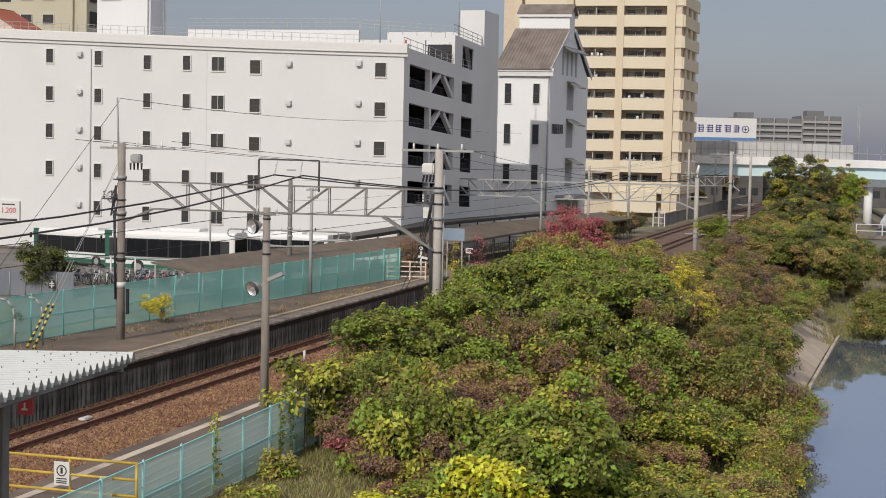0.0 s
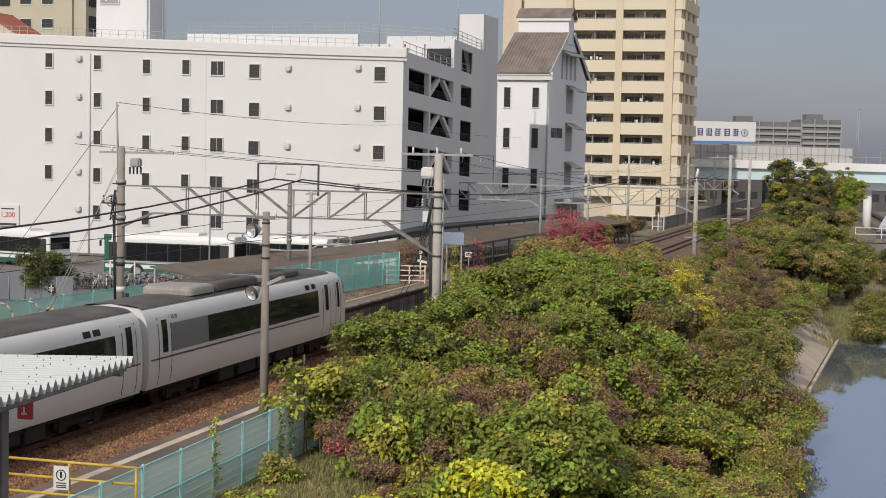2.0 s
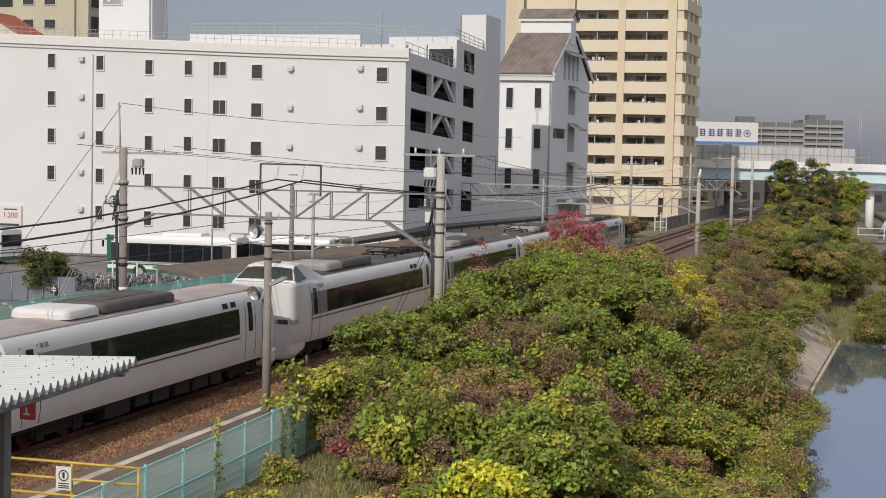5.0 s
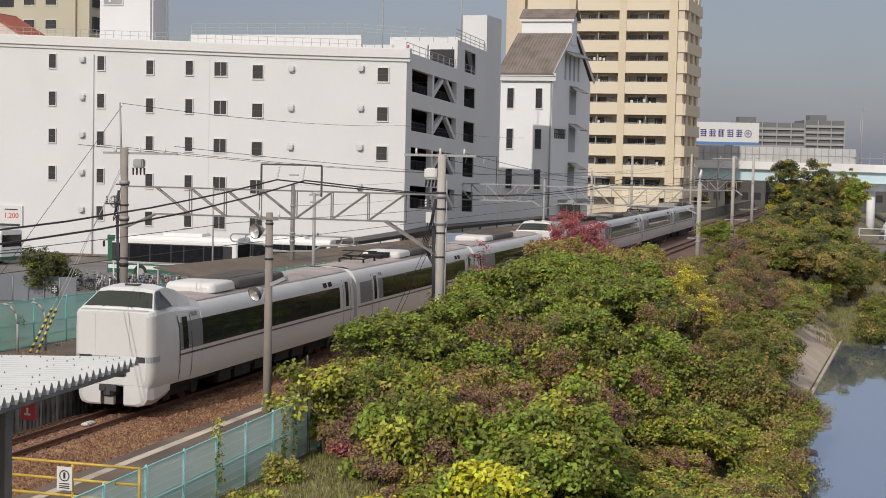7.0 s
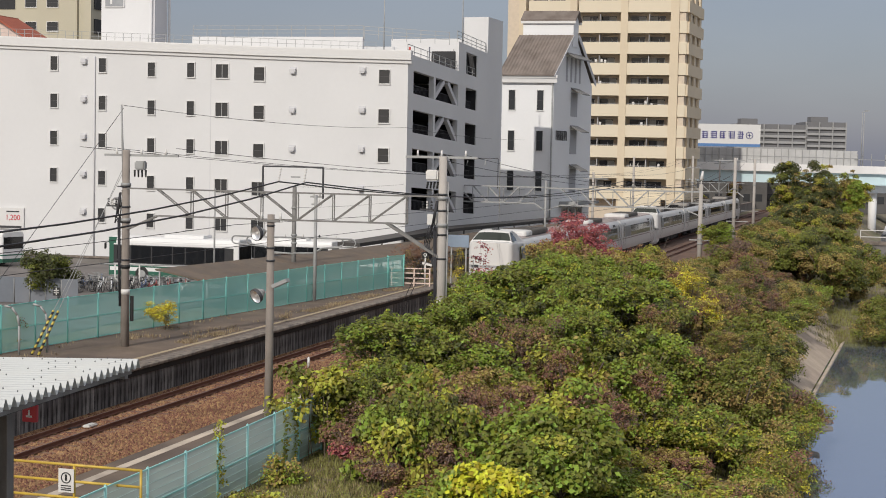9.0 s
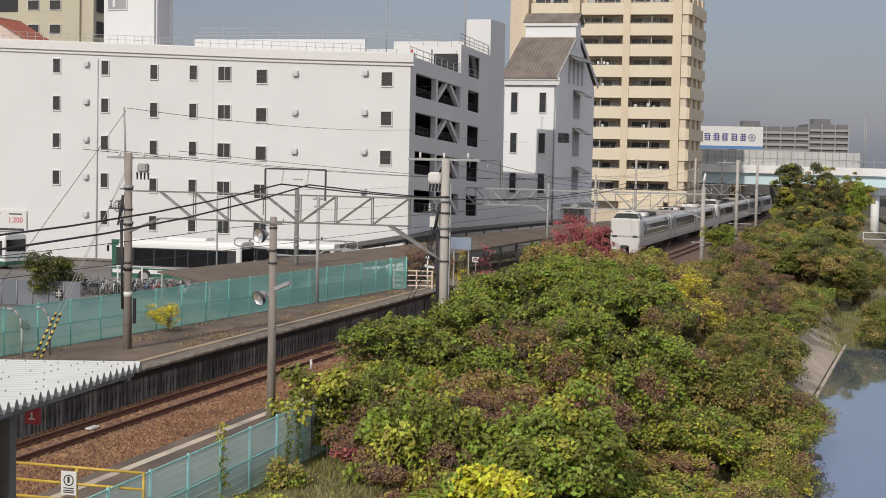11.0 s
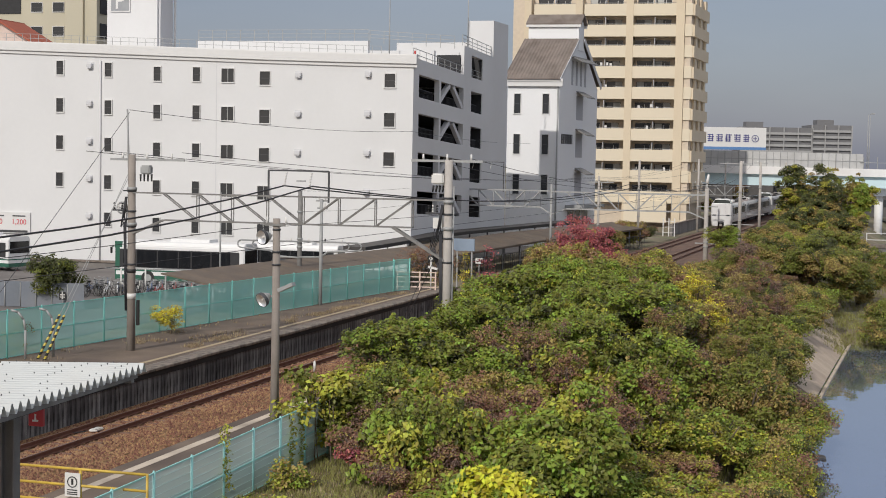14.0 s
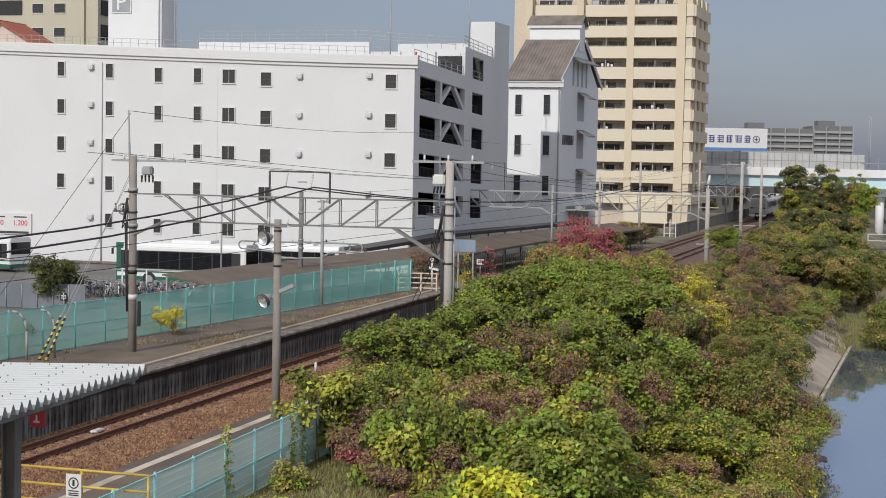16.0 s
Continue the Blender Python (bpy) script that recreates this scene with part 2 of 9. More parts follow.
M_REVET = paint("weathered_revetment", (0.44, 0.36, 0.285), 0.95, scale=0.8, vary=0.2, fine=12, bump=0.4, stain=((0.30, 0.25, 0.19), 0.7, 0.6), per="object", amount=0.12)
M_GRASS = paint("grass_blades", (0.22, 0.21, 0.065), 0.8, scale=0.5, vary=0.3, fine=5, bump=0, per="island", amount=0.4)
M_DRYGRASS = paint("dry_grass_blades", (0.31, 0.235, 0.145), 0.85, scale=0.5, vary=0.3, fine=5, bump=0, per="island", amount=0.4)
M_STONE = paint("river_stone", (0.18, 0.17, 0.155), 0.9, scale=2, vary=0.3, fine=20, bump=0.3, per="object", amount=0.3)
M_WALLCON = paint("stained_concrete_wall", (0.22, 0.205, 0.19), 0.92, scale=0.6, vary=0.2, fine=10, bump=0.2, stain=((0.10, 0.095, 0.09), 0.5, 0.7), streak=1)


def water_material():
    mt = bpy.data.materials.new("river_water")
    mt.use_nodes = True
    nt = mt.node_tree
    b = nt.nodes["Principled BSDF"]
    b.inputs["Base Color"].default_value = (0.36, 0.42, 0.53, 1)
    b.inputs["Metallic"].default_value = 0.72
    b.inputs["Roughness"].default_value = 0.02
    b.inputs["IOR"].default_value = 2.0
    b.inputs["Specular IOR Level"].default_value = 1.0
    co, nz, bp = nt.nodes.new("ShaderNodeTexCoord"), nt.nodes.new("ShaderNodeTexNoise"), nt.nodes.new("ShaderNodeBump")
    nz.inputs["Scale"].default_value, nz.inputs["Detail"].default_value = 0.9, 3
    bp.inputs["Strength"].default_value, bp.inputs["Distance"].default_value = 0.06, 0.05
    nt.links.new(co.outputs["Object"], nz.inputs["Vector"])
    nt.links.new(nz.outputs["Fac"], bp.inputs["Height"])
    nt.links.new(bp.outputs["Normal"], b.inputs["Normal"])
    return mt


# ---- ground ----
LAND = [(-400, 2.0), (-90, 2.0), (-70, 1.2), (-62, -3.2), (-22.1, -3.2), (-21.45, -2.45), (-18.8, -0.9), (-15.5, 0.1), (-12.0, 0.5), (-9.3, 0.32), (-6.3, 0.3), (-5.6, -0.40), (1.5, -0.40), (1.8, -0.06), (400, -0.06)]


def toe_shift(s):
    """How far the foot of the bank stands back from its line beside the track."""
    return 0.77 * min(1.0, max(0.0, (104 - s) / 27.0)) * min(1.0, max(0.3, (s - 45) / 15.0))


def ground_height(s, lat):
    """The land's height across the line: street, track bed, bank and river."""
    if lat < -15.5:
        lat -= toe_shift(s) * min(1.0, (-15.5 - lat) / 3.0)
    if lat <= LAND[0][0]:
        z = LAND[0][1]
    else:
        z = LAND[-1][1]
        for (a, za), (b, zb) in zip(LAND, LAND[1:]):
            if lat <= b:
                z = za + (zb - za) * (lat - a) / (b - a)
                break
    if 74 < s < 114 and -21.5 < lat < -18.8:  # bed under the bank wall
        z -= 0.2
    if s > 96 and -13 < lat < -5:  # level trackside past the bushes
        z += (-0.3 - z) * min(1.0, (s - 96) / 10) * min(1.0, (lat + 13) / 3.0)
    if lat < -20 and s > 96:  # the sandbar and the bend of the bank up the river
        k = min(1.0, (s - 96) / 14.0) * min(1.0, max(0.0, (lat + 27.5 - 0.03 * (s - 96)) / 3.0))
        z = max(z, -3.2 + 1.5 * k)
    return z


def build_ground():
    lats = [-2500, -1200, -500, -200, -120, -90, -70, -62, -50, -40, -33, -30, -28, -26.5, -25, -23.8, -22.1, -21.45, -20.0, -18.8, -17.2, -15.5, -13.7, -12, -9.3, -6.3, -5.6, -3, 0, 1.5, 1.8, 10, 20, 40, 80, 160, 400, 1200, 2500]
    ss = [-200, -120, -60, -30, 0, 10, 20, 30, 40, 50, 60, 70, 80, 88, 94, 98, 102, 106, 110, 115, 120, 130, 140, 160, 180, 200, 230, 260, 300, 400, 600, 1000, 1800, 3200]
    verts, faces = [], []
    for s in ss:
        for lat in lats:
            p = along(s, lat, 0)
            z = ground_height(s, lat) + (0.12 * noise.noise((p.x * 0.2, p.y * 0.2, 0)) if -30 < lat < -7 else 0)
            verts.append((p.x, p.y, z))
    n = len(lats)
    for i in range(len(ss) - 1):
        for j in range(n - 1):
            faces.append((i * n + j, i * n + j + 1, (i + 1) * n + j + 1, (i + 1) * n + j))
    tagged(new("ground", quads("ground", verts, faces, M_GROUND)), "dry earth ground with patchy grass beside the railway", "ground", kind="structure")


build_ground()


def strip(name, stations, material, label, category, kind="structure", thick=0.0):
    """A flat strip through (s, lat_right, lat_left, z) stations; with a thickness it gets sides."""
    bm = bmesh.new()
    rows = []
    for s, a, b, z in stations:
        r = [bm.verts.new(along(s, a, z)), bm.verts.new(along(s, b, z))]
        if thick:
            r += [bm.verts.new(along(s, b, z - thick)), bm.verts.new(along(s, a, z - thick))]
        rows.append(r)
    for p, q in zip(rows, rows[1:]):
        n = len(p)
        for i in range(n if thick else 1):
            bm.faces.new((p[i], p[(i + 1) % n], q[(i + 1) % n], q[i]))
    if thick:
        bm.faces.new(rows[0])
        bm.faces.new(rows[-1][::-1])
    return tagged(part(name, bm, material), label, category, kind=kind)


strip("water", [(-150, -60, -19.6, -2.62), (40, -60, -19.6, -2.62), (140, -60, -19.6, -2.62), (600, -60, -19.6, -2.62)], water_material(), "still dark river water mirroring the sky", "water")
strip("street", [(20, 14, 75, -0.02), (90, 13, 75, -0.02), (240, 9, 75, -0.02)], M_STREET, "grey paved bus terminal street beyond the tracks", "street")


# ---- track ----
def build_ballast():
    strip("ballast_bed", [(s, -5.7, 1.52, -0.2) for s in range(-30, 101, 10)], M_BALLAST, "rust-brown ballast bed under the rails", "ballast")
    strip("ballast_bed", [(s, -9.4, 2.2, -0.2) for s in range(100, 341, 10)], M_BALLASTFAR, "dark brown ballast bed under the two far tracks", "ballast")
    rng = np.random.default_rng(7)
    base = np.array([(1, 0, 0), (0, 1, 0), (-1, 0, 0), (0, -1, 0), (0, 0, 1)], float)
    tri = np.array([(0, 1, 4), (1, 2, 4), (2, 3, 4), (3, 0, 4)])
    verts, faces = [], []
    n = 0
    while n < 38000:
        s = 22 + 48 * rng.random() ** 1.15
        lat = rng.uniform(-5.6, 1.4)
        if abs(abs(lat) - 0.533) < 0.10:
            continue
        size = rng.uniform(0.03, 0.06)
        a = rng.uniform(0, 6.28)
        c, q = math.cos(a), math.sin(a)
        v = base * size * rng.uniform(0.7, 1.3, 3)
        p = along(s, lat, -0.20 + (0.05 if lat < -1.5 else 0))
        verts.append(np.stack([v[:, 0] * c - v[:, 1] * q + p.x, v[:, 0] * q + v[:, 1] * c + p.y, v[:, 2] + p.z], 1))
        faces.append(tri + 5 * n)
        n += 1
    me = quads("ballast_stones", np.concatenate(verts).tolist(), np.concatenate(faces).tolist(), M_BALLAST)
    tagged(new("ballast_stones", me), "rust-stained crushed ballast stones between the rails", "ballast", kind="stuff")


build_ballast()


def build_track(name, lat0, s0, s1, merge=None):
    t = thing(name, along(s0, lat0, -0.15).to_tuple() and Matrix.Translation(along(s0, lat0, -0.2)), "rusty steel railway track on brown sleepers", "railway track", "railway tracks", "structure")
    inv = t.matrix_world.inverted()
    prof = [(-0.065, -0.15), (0.065, -0.15), (0.065, -0.135), (0.012, -0.115), (0.012, -0.045), (0.034, -0.035), (0.034, 0), (-0.034, 0), (-0.034, -0.035), (-0.012, -0.045), (-0.012, -0.115), (-0.065, -0.135)]
    for side in (-0.533 - 0.034, 0.533 + 0.034):
        bm = bmesh.new()
        rows = []
        steps = np.arange(s0, s1 + 1, 6.0)
        for s in steps:
            off = lat0 + side
            if merge and s < merge[1]:
                k = max(0.0, min(1.0, (s - merge[0]) / (merge[1] - merge[0])))
                off = merge[2] + (lat0 - merge[2]) * (3 * k * k - 2 * k ** 3) + side
            rows.append([bm.verts.new(inv @ along(s, off + y, z)) for y, z in prof])
        n = len(prof)
        for p, q in zip(rows, rows[1:]):
            for i in range(n):
                f = bm.faces.new((p[i], p[(i + 1) % n], q[(i + 1) % n], q[i]))
                f.material_index = 1 if i == 6 else 0
        part("rail", bm, [M_RAIL, M_RAILTOP], t)
    return t


main_track = build_track("railway_track", 0.0, -30, 330)
build_track("railway_track", -3.9, 84, 330, (84, 112, -2.4))


def build_sleepers():
    bm = bmesh.new()
    box(bm, (-0.11, -1.05, -0.22), (0.11, 1.05, -0.172))
    soften(bm, 0.012, 1)
    me = mesh_of("sleeper", bm, M_SLEEPER)
    inv = main_track.matrix_world.inverted()
    s = 22.0
    while s < 92:
        shared("sleeper", me, main_track, inv @ frame_at(s, 0, 0.0) @ pose(0, 0, 0, 0, 0, random.uniform(-0.6, 0.6)))
        s += 0.62


# ---- the far platform ----
def edge_left(s):
    """The platform's back edge, drawing in towards its far end."""
    return 7.6 - 0.107 * (s - 50)


def build_far_platform():
    t = thing("platform", frame_at(10, 1.6, 0), "worn asphalt railway platform with concrete edge", "platform", "", "structure")
    inv = t.matrix_world.inverted()
    bm = bmesh.new()
    rows = []
    for s in range(0, 91, 5):
        rows.append([bm.verts.new(inv @ along(s, lat, z)) for lat, z in ((1.62, -0.35), (1.62, 0.985), (edge_left(s) + 0.5, 0.985), (edge_left(s) + 0.5, -0.35))])
    for p, q in zip(rows, rows[1:]):
        for i in range(4):
            bm.faces.new((p[i], p[(i + 1) % 4], q[(i + 1) % 4], q[i]))
    bm.faces.new(rows[-1][::-1])
    bm.faces.new(rows[0])
    part("deck", bm, M_PAVE, t)
    bm = bmesh.new()
    for s in range(0, 90, 5):
        strut(bm, inv @ along(s, 2.45, 0.983), inv @ along(s + 5, 2.45, 0.983), 0.22, 0.02)
    part("safety_line", bm, M_YELLOWLINE, t, "faded yellow safety line")
    # Black bar added where the coping's shade falls on the wall
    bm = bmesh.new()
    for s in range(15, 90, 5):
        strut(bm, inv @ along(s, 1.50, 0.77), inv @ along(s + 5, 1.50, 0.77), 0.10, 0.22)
    part("edge_beam", bm, M_COPINGSHADE, t, "black bar of painted shade under the coping")
    return t


def build_platform_pieces(t):
    inv = t.matrix_world.inverted()
    bm = bmesh.new()
    box(bm, (0.012, -0.30, -0.11), (1.988, 0.42, 0.0))
    soften(bm, 0.02, 1)
    cop = mesh_of("coping_stone", bm, M_COPING)
    s = 20.0
    while s < 90:
        shared("coping_stone", cop, t, inv @ frame_at(s, 1.62, 1.0 + random.uniform(-0.012, 0.012)))
        s += 2.0
    boards = []
    for w in (0.55, 0.8, 0.4):
        bm = bmesh.new()
        box(bm, (0.01, -0.06, -0.35), (w - 0.01, 0.0, 0.66))
        boards.append((w, mesh_of("wall_panel", bm, M_PLATWALL)))
    s, i = 22.0, 0
    while s < 90:
        w, me = boards[random.choice((0, 0, 1, 2))]
        shared("wall_panel", me, t, inv @ frame_at(s, 1.60 + random.uniform(-0.02, 0.025), random.uniform(-0.03, 0.0)))
        s += w


far_platform = build_far_platform()


M_EDGELINE = paint("worn_white_line", (0.55, 0.47, 0.38), 0.95, scale=1.5, vary=0.2, fine=20, stain=((0.22, 0.18, 0.15), 0.9, 0.6))


def build_near_platform():
    t = thing("near_platform", frame_at(0, -6.0, 0), "disused asphalt platform with a pale edge line", "platform", "", "structure")
    inv = t.matrix_world.inverted()
    bm = bmesh.new()
    for a, b in ((0, 46),):
        box(bm, (a, -2.72, -0.6), (b, 0, 1.0))
    soften(bm, 0.02, 1)
    part("deck", bm, M_PAVE, t)
    bm = bmesh.new()
    box(bm, (0, -0.66, 1.0), (45.5, -0.40, 1.008))
    part("edge_line", bm, M_EDGELINE, t, "worn pale edge line")
    return t


build_near_platform()


# ---- the river bank ----
def build_revetment():
    t = thing("revetment", Matrix.Translation(along(50, -20, -1.5)), "sloping weathered concrete river bank wall", "river bank wall", "", "structure")
    inv = t.matrix_world.inverted()
    bm = bmesh.new()
    prism(bm, [(-2.35, -1.25), (0.75, 0.75), (0.95, 0.62), (-2.2, -1.42)], 0.01, 3.99)
    me = mesh_of("slab", bm, M_REVET)
    s = 77.0
    while s < 112:
        shared("slab", me, t, inv @ frame_at(s, -19.35 + toe_shift(s), -1.44) @ Matrix.Rotation(-0.028 if s < 101 else 0.0, 4, "Z"))
        s += 4.0
    bm = bmesh.new()
    for s in range(77, 101, 2):
        strut(bm, inv @ along(s, -21.8 + toe_shift(s), -2.66), inv @ along(s + 2, -21.8 + toe_shift(s + 2), -2.66), 0.16, 0.22)
    part("toe_beam", bm, M_REVET, t)


build_revetment()

# ---- buildings ----
FE = Vector((-29.51, 7.2, 0)).normalized()      # along the fronts, to the left
GC = Vector((-3.34, 119.6, 0))                  # garage corner
GS = Vector((8.54, 25.9, 0)).normalized()       # along the garage's side wall, away


def wall_frame(corner, way, flip=1):
    """x runs along way, y into the building, z up."""
    x = Vector(way).normalized()
    y = Vector((-x.y, x.x, 0)) * flip
    m = Matrix((x, y, (0, 0, 1))).transposed().to_4x4()
    m.translation = corner
    return m


def drop(u):
    """How far the garage's ramped storeys and roof line rise to the left."""
    return 0.031 * u + (0.0009 * max(0, u - 8) * 3)


def bar_window(w, h, twin=False):
    """A dark aluminium sash with a pale surround, face towards -y."""
    bm = bmesh.new()
    for a, b, c, d in ((-w / 2 - 0.06, w / 2 + 0.06, h / 2, h / 2 + 0.06), (-w / 2 - 0.08, w / 2 + 0.08, -h / 2 - 0.09, -h / 2), (-w / 2 - 0.06, -w / 2, -h / 2, h / 2), (w / 2, w / 2 + 0.06, -h / 2, h / 2)):
        box(bm, (a, -0.10, c), (b, -0.002, d))
    frame_me = mesh_of("frame", bm, M_TRIM)
    bm = bmesh.new()
    box(bm, (-w / 2, -0.03, -h / 2), (w / 2, -0.004, h / 2))
    pane_me = mesh_of("pane", bm, M_GLASS)
    bm = bmesh.new()
    if twin:
        box(bm, (-0.03, -0.06, -h / 2), (0.03, -0.031, h / 2))
        bar_me = mesh_of("sash_bar", bm, M_METAL)
    else:
        box(bm, (-w / 2, -0.045, -0.02), (w / 2, -0.031, 0.02))
        bar_me = mesh_of("sash_bar", bm, M_DARKSTEEL)
    return frame_me, pane_me, bar_me


def place_window(parent, meshes, m, name="window"):
    ob = shared(name, meshes[0], parent, m)
    for nm, me in (("pane", meshes[1]), ("sash_bar", meshes[2])):
        shared(nm, me, ob, Matrix())
    return ob


def build_garage():
    t = thing("parking_garage", Matrix.Translation(GC), "large white multi-storey car park with small dark windows", "building")
    inv = t.matrix_world.inverted()
    mf = inv @ wall_frame(GC, FE, -1)
    ms = inv @ wall_frame(GC, GS, 1)
    # front wall, rising to the left
    bm = bmesh.new()
    us = [0, 4, 8, 12, 16, 20, 24, 28, 32, 36, 42, 50]
    rows = [[bm.verts.new(mf @ Vector((u, y, z))) for y, z in ((0, -0.3), (0, 16.0 + drop(u)), (0.4, 16.0 + drop(u)), (0.4, -0.3))] for u in us]
    for p, q in zip(rows, rows[1:]):
        for i in range(4):
            bm.faces.new((p[i], p[(i + 1) % 4], q[(i + 1) % 4], q[i]))
    bm.faces.new(rows[0])
    bm.faces.new(rows[-1][::-1])
    part("front_wall", bm, M_WHITE, t)
    # cornice
    for name, y0, z0, z1 in (("cornice", -0.30, 0.25, 0.92), ("cornice", -0.14, -0.02, 0.25), ("cornice", -0.22, 0.92, 1.0)):
        bm = bmesh.new()
        rows = []
        for u in (-0.3, 6, 12, 16, 20, 24, 28, 32, 36, 42, 50):
            rows.append([bm.verts.new(mf @ Vector((u, y, z + 15.98 + drop(u) - 0.1 * min(1, max(0, u) / 10)))) for y, z in ((y0, z0), (0.3, z0), (0.3, z1), (y0, z1))])
        for p, q in zip(rows, rows[1:]):
            for i in range(4):
                bm.faces.new((p[i], p[(i + 1) % 4], q[(i + 1) % 4], q[i]))
        bm.faces.new(rows[0])
        bm.faces.new(rows[-1][::-1])
        part(name, bm, M_TRIM, t)
    # joints and pipe
    bm = bmesh.new()
    rod(bm, mf @ Vector((26.65, -0.09, 0)), mf @ Vector((26.65, -0.09, 16.4)), 0.06)
    part("downpipe", bm, M_GREYPALE, t, "pale grey downpipe")
    bm = bmesh.new()
    box(bm, (16.43, -0.012, 0), (16.48, 0.0, 16.3), mf)
    part("wall_joint", bm, M_GREYPALE, t)
    # windows of the front
    small, twin, wide = bar_window(0.62, 1.12), bar_window(1.05, 1.08, True), bar_window(0.86, 1.06)
    heads = {30.34: 15.83, 25.97: 15.68, 21.62: 15.36, 18.18: 15.34}
    for u, z in heads.items():
        for k in range(5):
            if not (u > 30 and k == 4):
                place_window(t, small, mf @ Matrix.Translation((u, 0, z - 3.075 * k)))
    for k in range(5):
        place_window(t, twin, mf @ Matrix.Translation((15.48, 0, 15.27 - 3.075 * k)))
        place_window(t, wide if k < 3 else twin, mf @ Matrix.Translation((12.3, 0, 15.06 - 3.06 * k)))
    for k in range(3):
        place_window(t, wide, mf @ Matrix.Translation((1.89, 0, 14.92 - 3.07 * k)))
    # vents
    bm = bmesh.new()
    box(bm, (-0.25, -0.32, -0.14), (0.22, 0.0, 0.18))
    soften(bm, 0.03, 1)
    box(bm, (-0.28, -0.03, -0.25), (0.30, 0.0, 0.30))
    box(bm, (-0.2, -0.30, -0.22), (0.17, -0.04, -0.13))
    vent = mesh_of("vent_hood", bm, M_GREYPALE)
    for u, z, ks in ((27.63, 16.0, range(5)), (9.46, 15.33, range(3)), (3.68, 15.40, range(4))):
        for k in ks:
            shared("vent_hood", vent, t, mf @ Matrix.Translation((u, 0, z - 3.09 * k)))
    # side wall with open parking decks
    bays = [(1.3, 6.3), (6.75, 12.75), (14.9, 18.15)]
    tops = [15.5, 12.43, 9.37, 6.3]
    bm = bmesh.new()
    sl = -0.047
    def sv(x, y, z):
        return ms @ Vector((x, y, z + sl * x))
    def slab(x0, x1, z0, z1, y0=0.0, y1=0.45, skew=True):
        vs = [bm.verts.new(sv(x, y, z) if skew else ms @ Vector((x, y, z))) for x in (x0, x1) for y in (y0, y1) for z in (z0, z1)]
        for f in ((0, 1, 3, 2), (4, 6, 7, 5), (0, 4, 5, 1), (2, 3, 7, 6), (0, 2, 6, 4), (1, 5, 7, 3)):
            bm.faces.new([vs[i] for i in f])
    z_prev = 16.75
    for ztop in tops:
        slab(0.0, 21.3, ztop + 0.06, z_prev)
        for x0, x1, y1 in ((0.0, 1.3, 0.45), (6.3, 6.75, 0.45), (12.75, 14.9, 0.45), (18.15, 21.3, 0.1)):
            slab(x0, x1, ztop - 1.74, ztop + 0.06, 0.0, y1)
        z_prev = ztop - 1.74
    slab(0.0, 21.3, -0.3, z_prev)
    for x0, x1, y1 in ((12.75, 14.9, 0.45), (18.15, 21.3, 0.1)):
        slab(x0, x1, 16.75, 18.63, 0.0, y1)
    slab(12.75, 21.3, 18.63, 19.25)
    part("side_wall", bm, M_WHITE, t, "side wall with open decks")
    for k, ztop in enumerate(tops):
        bm = bmesh.new()
        slab(0.4, 18.0, ztop - 1.95, ztop - 1.80, 0.5, 16)
        slab(0.4, 18.0, ztop + 0.25, ztop + 0.4, 0.5, 16)
        part("deck", bm, M_DECKSHADE, t)
        # Dark sheets behind the bays stand in for the shade inside
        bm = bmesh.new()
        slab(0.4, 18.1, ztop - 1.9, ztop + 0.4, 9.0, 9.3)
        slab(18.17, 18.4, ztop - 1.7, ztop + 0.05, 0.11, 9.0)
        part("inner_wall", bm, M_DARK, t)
        for a, b in (((6.6, -1.7), (9.3, 0.0)), ((10.2, 0.0), (12.9, -1.7))):
            bm = bmesh.new()
            strut(bm, sv(a[0], 0.25, ztop + a[1]), sv(b[0], 0.25, ztop + b[1]), 0.35, 0.38)
            part("brace", bm, M_GREYPALE, t)
        for x0, x1 in bays:
            bm = bmesh.new()
            for x in np.arange(x0 + 0.1, x1, 0.32):
                strut(bm, sv(x, 0.55, ztop - 1.72), sv(x, 0.55, ztop - 0.95), 0.05, 0.05)
            strut(bm, sv(x0, 0.55, ztop - 0.95), sv(x1, 0.55, ztop - 0.95), 0.05, 0.05)
            part("guard_rail", bm, M_DARKSTEEL, t)
    # stair block on the roof and at the back of the side wall
    bm = bmesh.new()
    box(bm, (21.3, 0.0, -0.3), (26.0, 2.4, 21.55), ms)
    part("stair_tower", bm, M_WHITE, t, "windowless stair tower in shaded white render")
    bm = bmesh.new()
    box(bm, (21.3, 2.4, 15.0), (21.7, 9.4, 19.6), ms)
    part("roof_lobby", bm, M_WHITE, t)
    # Dark sheets fill the top bays in place of their inner shade
    bm = bmesh.new()
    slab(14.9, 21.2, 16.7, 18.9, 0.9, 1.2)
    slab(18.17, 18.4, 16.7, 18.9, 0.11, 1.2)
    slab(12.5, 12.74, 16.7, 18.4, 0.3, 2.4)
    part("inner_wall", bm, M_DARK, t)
    # white lit face of the block towards the front and the long low roof structures
    bm = bmesh.new()
    box(bm, (2.0, 14.0, 15.0), (9.0, 14.5, 18.3), mf)
    box(bm, (6.5, 9.0, 15.0), (22, 9.5, 18.75), mf)
    part("roof_parapet", bm, M_WHITE, t)
    # roof deck
    bm = bmesh.new()
    vs = [bm.verts.new(mf @ Vector(v)) for v in ((0.2, 0.2, 15.9), (50, 0.2, 17.5), (50, 26, 17.5), (0.2, 26, 15.9))]
    bm.faces.new(vs)
    part("roof", bm, M_GREYPALE, t)
    bm = bmesh.new()
